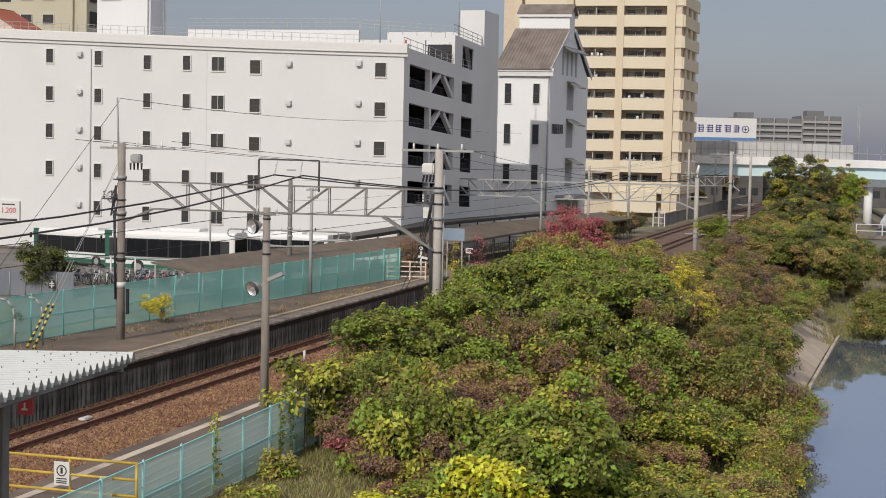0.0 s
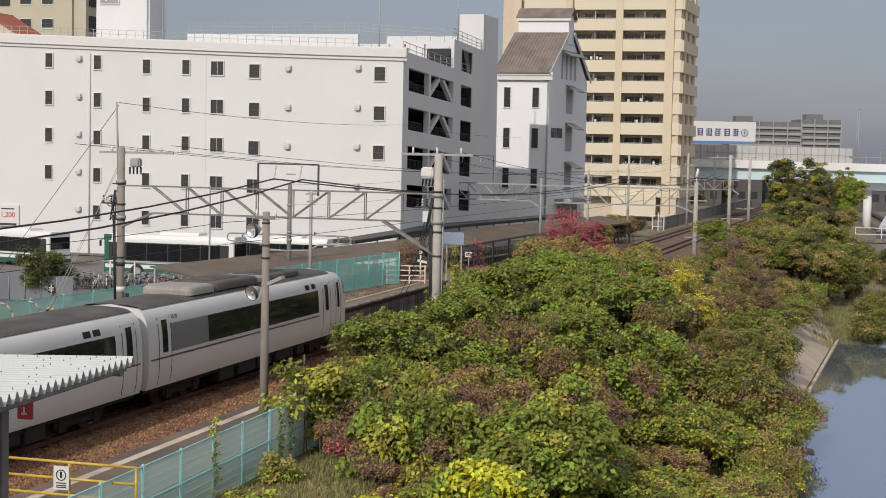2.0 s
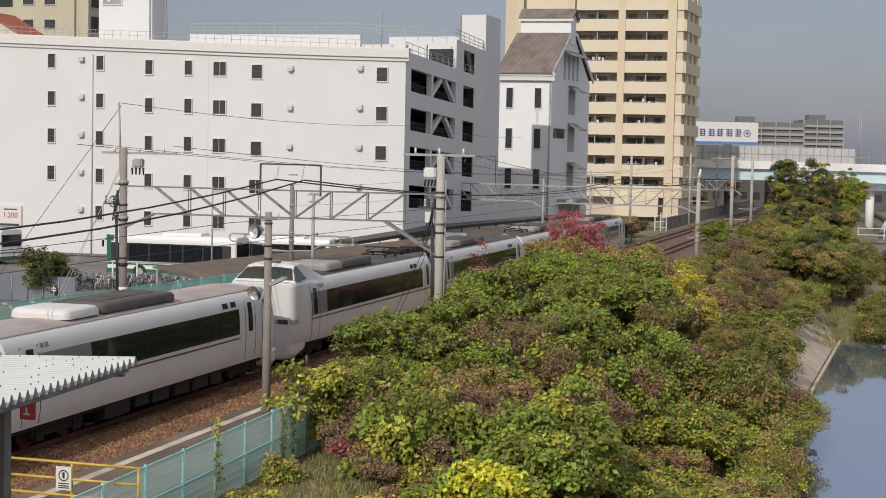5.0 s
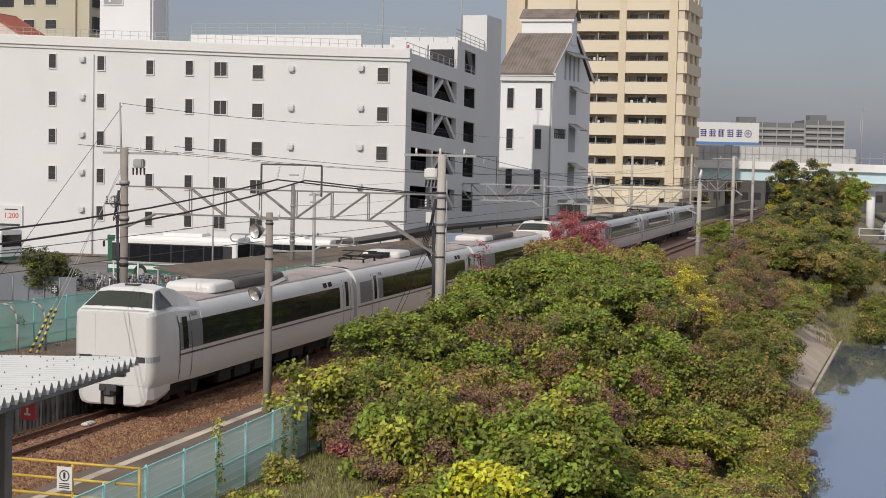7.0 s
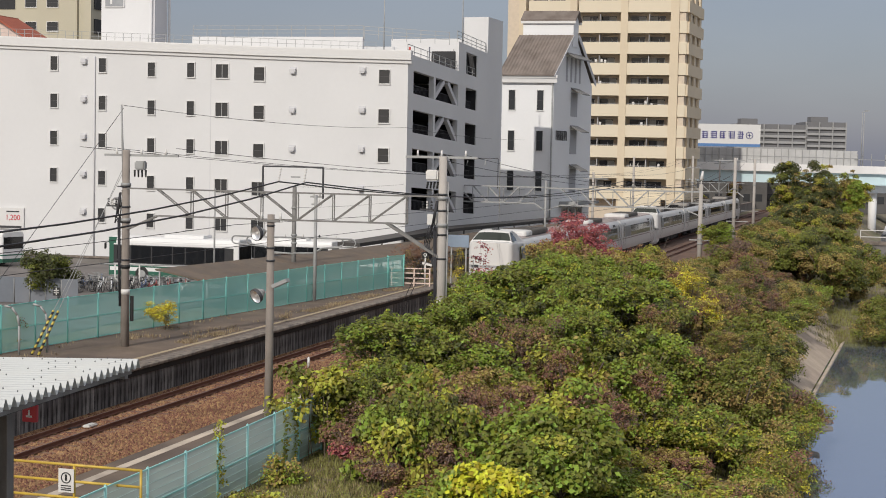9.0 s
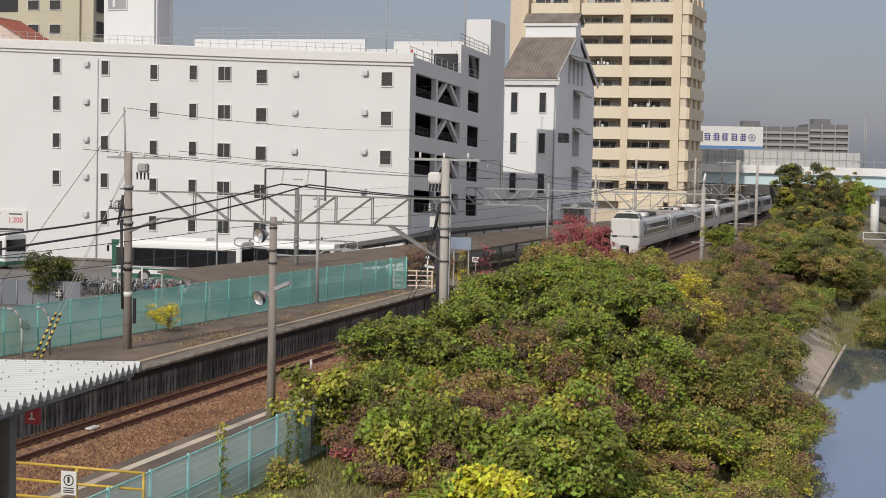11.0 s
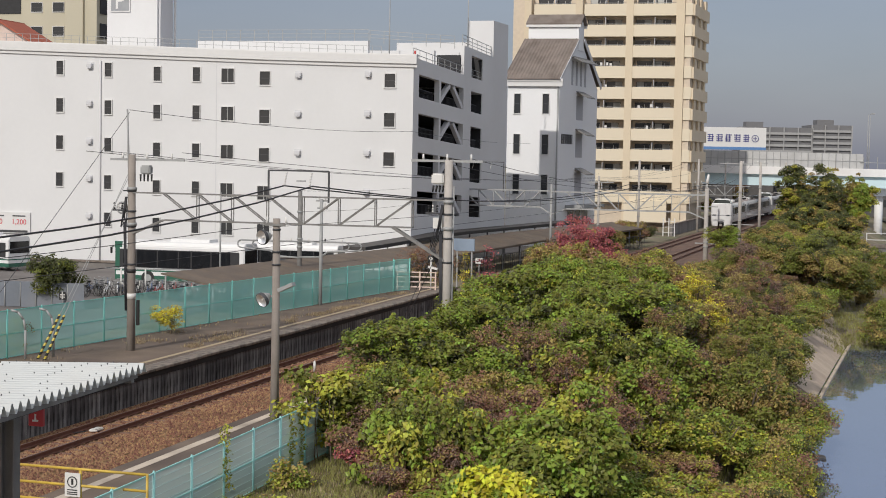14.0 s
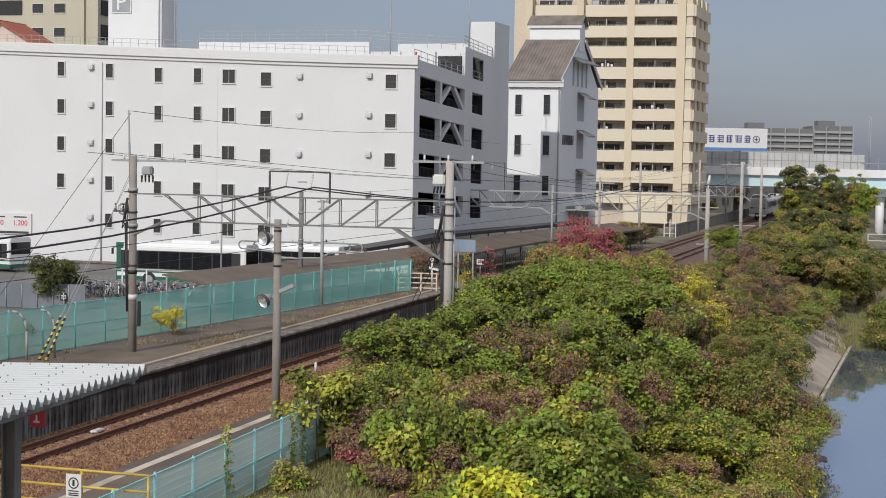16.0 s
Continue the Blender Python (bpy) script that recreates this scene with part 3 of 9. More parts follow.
    box(bm, (49.6, 0.2, -0.3), (50, 26, 17.5), mf)
    box(bm, (0.2, 25.6, -0.3), (50, 26, 15.8), mf)
    part("back_wall", bm, M_GREY, t)
    # railings on the roof
    u = 3.0
    while u < 48:
        bm = bmesh.new()
        z = 16.85 + drop(u)
        for q in np.arange(0, 3.0, 0.75):
            strut(bm, mf @ Vector((u + q, 1.2, z)), mf @ Vector((u + q, 1.2, z + 0.75)), 0.035, 0.035)
        for h in (0.4, 0.75):
            strut(bm, mf @ Vector((u, 1.2, z + h)), mf @ Vector((u + 3, 1.2, z + h + 0.09)), 0.03, 0.03)
        part("roof_railing", bm, M_METAL, t)
        u += 3.0
    bm = bmesh.new()
    for x in np.arange(0.4, 18.0, 1.55):
        strut(bm, ms @ Vector((x, 0.2, 16.6 + sl * x)), ms @ Vector((x, 0.2, 17.5 + sl * x)), 0.05, 0.05)
    for h in (17.5, 17.05):
        strut(bm, ms @ Vector((0.4, 0.2, h)), ms @ Vector((18.0, 0.2, h + sl * 18)), 0.04, 0.04)
    part("roof_railing", bm, M_METAL, t)
    for m, y, x0, x1, z0, z1 in ((ms, 0.2, 12.8, 21.2, 18.63, 18.23), (mf, 9.2, 6.5, 22.0, 18.75, 18.75), (mf, 9.2, -1.0, 6.4, 18.2, 18.7)):
        bm = bmesh.new()
        n = int((x1 - x0) / 1.2)
        ends = [(m @ Vector((x0 + (x1 - x0) * i / n, y, z0 + (z1 - z0) * i / n)), Vector((0, 0, 0.95))) for i in range(n + 1)]
        for p, up in ends:
            strut(bm, p - up * 0.1, p + up, 0.05, 0.05)
        for k in (0.35, 0.65, 1.0):
            strut(bm, ends[0][0] + ends[0][1] * k, ends[-1][0] + ends[-1][1] * k, 0.04, 0.04)
        part("roof_railing", bm, M_METAL, t)
    bm = bmesh.new()
    rod(bm, mf @ Vector((5.5, 12, 16)), mf @ Vector((5.5, 12, 24)), 0.07, 0.03)
    part("mast", bm, M_METAL, t)
    bm = bmesh.new()
    rod(bm, ms @ Vector((21.1, 2.4, 17)), ms @ Vector((21.1, 2.4, 26)), 0.06, 0.04)
    part("mast", bm, M_METAL, t)
    bm = bmesh.new()
    rod(bm, ms @ Vector((8.6, 3, 16)), ms @ Vector((8.6, 3, 17.9)), 0.09, 0.09)
    part("roof_post", bm, paint("red_post", (0.45, 0.08, 0.07), 0.6), t, "red roof post")
    # price board on the front
    bm = bmesh.new()
    box(bm, (33.0, -0.18, 2.0), (38.5, -0.02, 3.75), mf)
    part("price_board", bm, M_TRIM, t, "white price board with red figures")
    return t, mf


garage, GF = build_garage()
M_BROWNROOF = paint("ribbed_brown_roof", (0.205, 0.172, 0.15), 0.75, scale=0.6, vary=0.2, fine=6, bump=0.1, stain=((0.085, 0.062, 0.048), 0.8, 0.6), streak=1)
HC, HS = Vector((9.98, 148.0, 0)), Vector((0.373, 0.928, 0)).normalized()


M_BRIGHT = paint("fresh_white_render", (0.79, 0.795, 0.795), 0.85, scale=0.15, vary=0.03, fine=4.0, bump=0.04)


def build_house():
    t = thing("commercial_house", Matrix.Translation(HC), "white gabled commercial building with a brown ribbed roof", "building")
    inv = t.matrix_world.inverted()
    mf, ms = inv @ wall_frame(HC, FE, -1), inv @ wall_frame(HC, HS, 1)
    W, D = 5.1, 12.7
    # body with a gabled side, ridge along the front
    bm = bmesh.new()
    eave = 16.4
    for x0, x1 in ((0, 0.35), (W - 0.35, W)):
        vs = []
        for q in (x0, x1):
            o = FE * q
            vs.append([bm.verts.new(inv @ (HC + o + HS * d + Vector((0, 0, z)))) for d, z in ((0, -0.3), (D, -0.3), (D, eave), (D * 0.55, 20.9), (D * 0.45, 20.9), (0, eave))])
        for i in range(6):
            bm.faces.new((vs[0][i], vs[0][(i + 1) % 6], vs[1][(i + 1) % 6], vs[1][i]))
        bm.faces.new(vs[0][::-1])
        bm.faces.new(vs[1])
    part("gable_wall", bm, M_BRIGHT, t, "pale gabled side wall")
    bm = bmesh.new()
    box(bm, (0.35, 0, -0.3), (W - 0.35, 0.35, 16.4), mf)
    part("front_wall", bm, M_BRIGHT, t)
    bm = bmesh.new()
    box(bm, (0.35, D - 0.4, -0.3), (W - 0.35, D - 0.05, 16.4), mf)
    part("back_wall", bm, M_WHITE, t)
    bm = bmesh.new()
    box(bm, (-0.35, -0.35, 16.1), (W, 0.0, 16.75), mf)
    box(bm, (-0.40, -0.45, 16.55), (W, 0.0, 16.85), mf)
    part("cornice", bm, M_TRIM, t)
    # ribbed roof slopes
    def rp(q, d, z):
        return inv @ (HC + FE * q + HS * d + Vector((0, 0, z)))
    bm = bmesh.new()
    d_top, z_top = D * 0.42, 21.0
    for a, b in (((-0.6, 16.75), (d_top, z_top)), ((D + 0.6, 16.75), (D - d_top, z_top))):
        bm = bmesh.new()
        q = -0.2
        rows = []
        while q < W:
            for w, h in ((0.0, 0.0), (0.24, 0.0), (0.26, 0.05), (0.30, 0.05)):
                rows.append([bm.verts.new(rp(q + w, e[0], e[1] + k)) for e, k in ((a, 0.12 + h), (b, 0.12 + h), (b, 0.0), (a, 0.0))])
            q += 0.325
        for g, k in zip(rows, rows[1:]):
            for i in range(4):
                bm.faces.new((g[i], g[(i + 1) % 4], k[(i + 1) % 4], k[i]))
        bm.faces.new(rows[0])
        bm.faces.new(rows[-1][::-1])
        part("roof", bm, M_BROWNROOF, t, "brown ribbed metal roof")
    # barge boards along the gable
    bm = bmesh.new()
    strut(bm, rp(-0.24, -0.6, 16.70), rp(-0.24, D * 0.42, 20.97), 0.06, 0.24)
    strut(bm, rp(-0.24, D + 0.6, 16.60), rp(-0.24, D * 0.55, 21.15), 0.06, 0.46)
    part("barge_board", bm, M_GREYPALE, t)
    # roof lantern
    bm = bmesh.new()
    vs = []
    for q in (-0.1, 5.0):
        vs.append([bm.verts.new(rp(q, d, z)) for d, z in ((5.5, 20.0), (D - 5.5, 20.0), (D - 5.5, 22.6), (D * 0.5, 23.35), (5.5, 22.6))])
    for i in range(5):
        bm.faces.new((vs[0][i], vs[0][(i + 1) % 5], vs[1][(i + 1) % 5], vs[1][i]))
    bm.faces.new(vs[0][::-1])
    bm.faces.new(vs[1])
    part("roof_lantern", bm, M_BRIGHT, t)
    bm = bmesh.new()
    for a, b in (((5.28, 22.5), (D * 0.5, 23.42)), ((D - 5.28, 22.5), (D * 0.5, 23.42))):
        lo = [rp(-0.4, *a), rp(5.2, *a), rp(5.2, *b), rp(-0.4, *b)]
        vs = [bm.verts.new(v) for v in lo] + [bm.verts.new(v + Vector((0, 0, 0.2))) for v in lo]
        for f in ((0, 1, 2, 3), (4, 5, 6, 7), (0, 1, 5, 4), (1, 2, 6, 5), (2, 3, 7, 6), (3, 0, 4, 7)):
            bm.faces.new([vs[i] for i in f])
    part("lantern_roof", bm, M_BROWNROOF, t)
    for d in (5.32, D - 5.32):
        bm = bmesh.new()
        strut(bm, rp(-0.36, d, 22.40), rp(5.16, d, 22.40), 0.12, 0.24)
        part("lantern_fascia", bm, M_TRIM, t)
    tall = bar_window(0.62, 1.9)
    for z in (14.42, 10.5, 6.6):
        for u in (1.3, 4.1):
            place_window(t, tall, mf @ Matrix.Translation((u, 0, z)))
    # hoods over the side windows
    for z, d, w in ((18.75, 6.3, 2.7), (15.35, 6.7, 1.25), (11.6, 6.7, 1.25), (7.7, 6.7, 1.25)):
        bm = bmesh.new()
        vs = [bm.verts.new(ms @ Vector((x, y, q))) for x in (d - w, d + w) for y, q in ((0, z + 0.45), (-1.25, z - 0.15), (-1.25, z - 0.05), (0, z + 0.58))]
        for f in ((0, 1, 2, 3), (4, 7, 6, 5), (0, 4, 5, 1), (1, 5, 6, 2), (2, 6, 7, 3), (3, 7, 4, 0)):
            bm.faces.new([vs[i] for i in f])
        part("window_hood", bm, M_BEAM, t)
        for k in range(4 if z > 18 else 1):
            bm = bmesh.new()
            x = d - 2.6 + k * 1.45 if z > 18 else d - 1.2
            box(bm, (x, -0.02, z - 2.3), (x + (0.55 if z > 18 else 2.2), 0.0, z + 0.1), ms)
            part("shutter", bm, M_GREY, t)
    for k in range(5):
        bm = bmesh.new()
        x = 0.9 + k * 0.72
        for a, b in (((0, 0), (0, 0.95)), ((0.4, 0), (0.4, 0.95)), ((0, 0.9), (0.45, 0.9)), ((0, 0.45), (0.45, 0.45))):
            strut(bm, ms @ Vector((x + a[0], -0.05, 10.6 + a[1])), ms @ Vector((x + b[0], -0.05, 10.6 + b[1])), 0.07, 0.07)
        part("sign_bars", bm, M_DARKSTEEL, t)
    bm = bmesh.new()
    rod(bm, mf @ Vector((0.12, -0.12, 0)), mf @ Vector((0.12, -0.12, 16.3)), 0.07)
    part("downpipe", bm, M_METAL, t)
    bm = bmesh.new()
    box(bm, (2.5, -1.6, 4.3), (11.0, 0.0, 4.6), ms)
    part("entrance_canopy", bm, M_METAL, t)
    bm = bmesh.new()
    for x in (3.4, 5.8, 8.2):
        box(bm, (x, -0.03, 0.2), (x + 1.9, 0.0, 4.0), ms)
    part("shop_window", bm, M_GLASS, t)
    t.matrix_world = Matrix.Translation(EYE) @ Matrix.Scale(1.07, 4) @ Matrix.Translation(-Vector(EYE)) @ t.matrix_world


build_house()
TC = Vector((32.95, 215.0, 0))


def build_tower():
    t = thing("apartment_tower", Matrix.Translation(TC), "tall cream apartment tower with rows of recessed balconies", "building")
    inv = t.matrix_world.inverted()
    mf, ms = inv @ wall_frame(TC, FE, -1), inv @ wall_frame(TC, GS, 1)
    W, D, FL = 26.0, 13.0, 2.93
    bm = bmesh.new()
    box(bm, (0.1, 1.8, -0.3), (W, D, 32.6), mf)
    part("core", bm, M_INSIDE, t)
    # full-height piers on the front
    for a, b, y in ((1.15, 2.35, -0.1), (8.35, 9.35, -0.1), (15.6, 16.6, -0.1), (23, 24, -0.1)):
        bm = bmesh.new()
        box(bm, (a, y, -0.3), (b, 1.8, 32.6), mf)
        part("pier", bm, M_CREAM, t)
    base = 0.05
    bm = bmesh.new()
    box(bm, (0, 0, 0), (5.99, 0.22, 1.45))
    box(bm, (0, 0, -0.22), (5.99, 1.8, 0.0))
    long_panel = mesh_of("balcony_panel", bm, M_CREAMPALE)
    bm = bmesh.new()
    box(bm, (0, 0, 0), (1.05, 0.22, 1.5))
    box(bm, (0, 0, -0.2), (1.05, 1.8, 0.0))
    short_panel = mesh_of("balcony_panel", bm, M_CREAMPALE)
    bm = bmesh.new()
    box(bm, (0, -0.03, 0.1), (2.2, 0.0, 2.3))
    door = mesh_of("balcony_door", bm, M_GLASS)
    # Pale sheet added over some doors, standing in for reflections on the glass
    bm = bmesh.new()
    box(bm, (0.08, -0.04, 0.15), (1.05, -0.031, 2.25))
    curtain = mesh_of("curtain", bm, paint("pale_pane_reflection", (0.46, 0.46, 0.44), 0.8, vary=0.1, bump=0))
    bm = bmesh.new()
    box(bm, (0, 0.25, 0.0), (0.07, 1.75, 2.5))
    screen = mesh_of("balcony_screen", bm, M_GREYPALE)
    bm = bmesh.new()
    rod(bm, (0, 0.12, 1.58), (5.9, 0.12, 1.58), 0.025, 0.025, 6)
    hand_rail = mesh_of("top_rail", bm, M_METAL)
    bm = bmesh.new()
    box(bm, (0, -0.06, 0.05), (0.06, 0.0, 2.05))
    box(bm, (0.8, -0.06, 0.05), (0.86, 0.0, 2.05))
    frame_me = mesh_of("door_frame", bm, M_TRIM)
    bm = bmesh.new()
    box(bm, (0, 0, 0), (0.34, 0.06, 0.48))
    soften(bm, 0.025, 1)
    cloth = mesh_of("laundry", bm, M_TRIM)
    rnd = random.Random(5)
    for k in range(11):
        z = 24.05 + FL * (k - 8)
        if z < 1:
            continue
        for a in (2.36, 9.36, 16.61):
            shared("balcony_panel", long_panel, t, mf @ Matrix.Translation((a, 0, z)))
            for x in (0.7, 3.4):
                d = shared("balcony_door", door, t, mf @ Matrix.Translation((a + x + rnd.uniform(-0.2, 0.3), 1.79, z)))
                shared("door_frame", frame_me, d, Matrix())
                if rnd.random() < 0.45:
                    shared("curtain", curtain, d, Matrix.Translation((rnd.choice((0.0, 1.06)), 0, 0)))
            shared("balcony_screen", screen, t, mf @ Matrix.Translation((a + 2.95, 0, z)))
            shared("top_rail", hand_rail, t, mf @ Matrix.Translation((a + 0.04, 0, z)))
            if rnd.random() < 0.4:
                for q in range(rnd.randint(1, 4)):
                    shared("laundry", cloth, t, mf @ Matrix.Translation((a + 0.4 + rnd.random() * 4.5, 0.5, z + 1.15 + rnd.uniform(-0.1, 0.5))))
        shared("balcony_panel", short_panel, t, mf @ Matrix.Translation((0.05, 0.05, z)))
        bm = bmesh.new()
        box(bm, (0.2, -0.25, z - 0.2), (D, 0.2, z + 1.4), ms)
        part("side_panel", bm, M_CREAM, t)
        for x in (2.2, 6.2, 10.4):
            bm = bmesh.new()
            box(bm, (x, -0.08, z + 1.4), (x + 1.4, 0.2, z + 2.75), ms)
            part("side_post", bm, M_CREAM, t)
    bm = bmesh.new()
    box(bm, (0.2, 0.25, -0.3), (D, 1.8, 32.6), ms)
    part("side_recess", bm, M_INSIDE, t)
    bm = bmesh.new()
    box(bm, (0.3, 0.0, -0.3), (2.4, 0.3, 1.0), mf)
    box(bm, (3.0, -0.6, 0.6), (9.0, 0.3, 3.6), mf)
    part("ground_storey", bm, M_CREAMPALE, t)


build_tower()


def build_left_block():
    t = thing("parking_sign_tower", Matrix.Translation((-34.7, 150, 0)), "white stair tower with a grey parking letter sign", "building")
    inv = t.matrix_world.inverted()
    m = inv @ wall_frame(Vector((-29.35, 150, 0)), FE, -1)
    bm = bmesh.new()
    box(bm, (0, 0, 0), (5.35, 3.3, 30), m)
    part("wall", bm, M_WHITE, t)
    # Right face gets a greyer sheet: its shade is put into the colour
    bm = bmesh.new()
    box(bm, (-0.2, 0.3, 15), (0.0, 3.2, 30), m)
    part("shaded_wall", bm, M_GREYPALE, t)
    bm = bmesh.new()
    box(bm, (2.85, -0.15, 22.75), (4.95, 0.0, 25.0), m)
    board = part("sign_board", bm, M_TRIM, t)
    bm = bmesh.new()
    box(bm, (2.95, -0.18, 22.85), (4.85, -0.151, 24.9), m)
    part("sign_face", bm, paint("sign_grey", (0.30, 0.31, 0.32), 0.6), board, "mid-grey sign face")
    cu = bpy.data.curves.new("letter", "FONT")
    cu.body, cu.size, cu.extrude, cu.align_x = "P", 2.3, 0.01, "CENTER"
    tmp = bpy.data.objects.new("letter_text", cu)
    me = bpy.data.meshes.new_from_object(tmp)
    bpy.data.objects.remove(tmp)
    me.materials.append(M_TRIM)
    face = Matrix(((-1, 0, 0, 3.9), (0, 0, -1, -0.2), (0, 1, 0, 23.05), (0, 0, 0, 1)))
    shared("letter", me, board, m @ face)
    bm = bmesh.new()
    rod(bm, m @ Vector((-0.35, 3.4, 15)), m @ Vector((-0.35, 3.4, 30)), 0.12)
    part("pipe", bm, M_TRIM, t)
    # cream block behind
    t = thing("apartment_block", Matrix.Translation((-50, 190, 0)), "beige apartment block with dark balcony openings", "building")
    inv = t.matrix_world.inverted()
    m = inv @ wall_frame(Vector((-44.7, 190, 0)), FE, -1)
    m_beige = paint("beige_render", (0.52, 0.48, 0.37), 0.85, scale=0.2, vary=0.05, fine=5, bump=0.05)
    bm = bmesh.new()
    box(bm, (0, 0.4, 0), (16, 12, 34), m)
    part("wall", bm, m_beige, t)
    bm = bmesh.new()
    box(bm, (0.0, 0.0, 15), (0.9, 0.4, 34), m)
    box(bm, (1.9, 0.0, 15), (4.3, 0.4, 34), m)
    part("pier", bm, m_beige, t)
    wn_me = bar_window(1.5, 1.15)
    for k in range(5):
        for u in (5.4, 8.4):
            place_window(t, wn_me, m @ Matrix.Translation((u, 0.4, 21.0 + 3.0 * k)))
        # Flat dark sheet on the wall for the shade inside a balcony
        bm = bmesh.new()
        box(bm, (10.6, 0.3, 20.2 + 3 * k), (15.5, 0.4, 22.0 + 3 * k), m)
        part("balcony_opening", bm, M_DARK, t)
        bm = bmesh.new()
        box(bm, (-0.2, 0.8, 20.2 + 3 * k), (0.0, 2.6, 22.0 + 3 * k), m)
        part("side_window", bm, M_DARK, t)
    # small house with a red roof
    t = thing("red_roofed_house", Matrix.Translation((-44, 156, 0)), "small pink-walled house with a red tiled gable roof", "house")
    inv = t.matrix_world.inverted()
    bm = bmesh.new()
    m = inv @ Matrix.Translation((-44.4, 156, 0)) @ Matrix.Rotation(-0.25, 4, "Z")
    prism(bm, [(-4.6, 0), (4.6, 0), (4.6, 19.0), (0, 21.6), (-4.6, 19.0)], -4.0, 0.0, m)
    bmesh.ops.rotate(bm, verts=bm.verts, cent=m.translation, matrix=Matrix.Rotation(math.pi / 2, 3, "Z"))
    part("wall", bm, paint("pink_render", (0.62, 0.50, 0.44), 0.85), t)
    bm = bmesh.new()
    for sgn in (-1, 1):
        a = [Vector((x, sgn * y, z)) for x, y, z in ((-4.6, 5.1, 18.75), (0.6, 5.1, 18.75), (0.6, -0.05, 21.75), (-4.6, -0.05, 21.75))]
        vs = [bm.verts.new(m @ v) for v in a] + [bm.verts.new(m @ (v + Vector((0, 0, 0.2)))) for v in a]
        for f in ((0, 1, 2, 3), (4, 5, 6, 7), (0, 1, 5, 4), (1, 2, 6, 5), (2, 3, 7, 6), (3, 0, 4, 7)):
            bm.faces.new([vs[i] for i in f])
    bmesh.ops.rotate(bm, verts=bm.verts, cent=m.translation, matrix=Matrix.Rotation(math.pi / 2, 3, "Z"))
    part("roof", bm, paint("red_roof_tiles", (0.34, 0.09, 0.05), 0.8, scale=3, vary=0.15, fine=12, bump=0.3), t, "red tiled roof")


build_left_block()


# ---- the elevated road and the far town ----
M_DECK = paint("pale_concrete_deck", (0.80, 0.79, 0.77), 0.85, scale=0.2, vary=0.06, fine=4, bump=0.05, stain=((0.62, 0.61, 0.59), 0.3, 0.5), streak=1)
M_GIRDER = paint("pale_green_girder", (0.60, 0.76, 0.79), 0.6, scale=0.3, vary=0.06, fine=5, bump=0.03)
M_BARRIER = paint("grey_noise_panel", (0.50, 0.50, 0.49), 0.7, scale=0.8, vary=0.12, fine=8, bump=0.1, per="object", amount=0.08)


def build_road():
    y = 265.0
    t = thing("elevated_road", Matrix.Translation((60, y, 0)), "elevated road on a pale green girder with noise barriers", "elevated road")
    def B(name, x0, x1, y0, y1, z0, z1, mt, par=t, label=""):
        bm = bmesh.new()
        sl = -0.007
        vs = [bm.verts.new((x - 60, yy - y, z + sl * (x - 48))) for x in (x0, x1) for yy in (y0, y1) for z in (z0, z1)]
        for f in ((0, 1, 3, 2), (4, 6, 7, 5), (0, 4, 5, 1), (2, 3, 7, 6), (0, 2, 6, 4), (1, 5, 7, 3)):
            bm.faces.new([vs[i] for i in f])
        return part(name, bm, mt, par, label)
    B("deck", 15, 200, y, y + 14, 7.5, 8.85, M_DECK)
    B("girder", 15, 200, y + 0.8, y + 13, 5.55, 7.5, M_GIRDER, label="pale green steel girder")
    x = 30.0
    while x < 70.2:
        B("noise_panel", x + 0.06, x + 2.34, y + 0.25, y + 0.33, 8.85, 11.4, M_BARRIER)
        B("barrier_post", x - 0.06, x + 0.06, y + 0.1, y + 0.3, 7.7, 11.45, M_METAL)
        B("panel_rail", x + 0.06, x + 2.34, y + 0.20, y + 0.25, 10.05, 10.15, M_METAL)
        B("panel_mullion", x + 1.16, x + 1.24, y + 0.19, y + 0.25, 8.85, 11.4, M_METAL)
        x += 2.4
    while x < 120:
        B("barrier_post", x - 0.05, x + 0.05, y + 0.1, y + 0.25, 8.8, 10.9, M_METAL)
        x += 2.4
    B("barrier_rail", 70.2, 125, y + 0.1, y + 0.18, 9.9, 10.0, M_METAL)
    for x in (75.0, 84.0, 39.5):
        bm = bmesh.new()
        rod(bm, (x - 60, 5, -4), (x - 60, 5, 5.4), 0.75, n=16)
        part("pier", bm, M_DECK, t)
    B("crosshead", 73, 87, y + 3, y + 7, 4.2, 5.5, M_DECK)
    bm = bmesh.new()
    rod(bm, (11.9, 0.9, 7), (11.9, 0.9, 17.9), 0.10, 0.06)
    part("lamp_post", bm, M_METAL, t)
    for x, z in ((71.6, 18.0), (76.8, 17.3), (97, 17.0)):
        bm = bmesh.new()
        rod(bm, (x - 60, 1.0, 8.8), (x - 60, 1.0, z), 0.09, 0.06)
        rod(bm, (x - 60, 1.0, z), (x - 61.0 + 1.6, 1.0, z + 0.25), 0.06, 0.05)
        box(bm, (x - 59.6, 0.8, z + 0.15), (x - 58.9, 1.2, z + 0.35))
        part("lamp_post", bm, M_METAL, t)
    t.matrix_world = Matrix.Translation(EYE) @ Matrix.Scale(0.925, 4) @ Matrix.Translation(-Vector(EYE)) @ t.matrix_world


build_road()


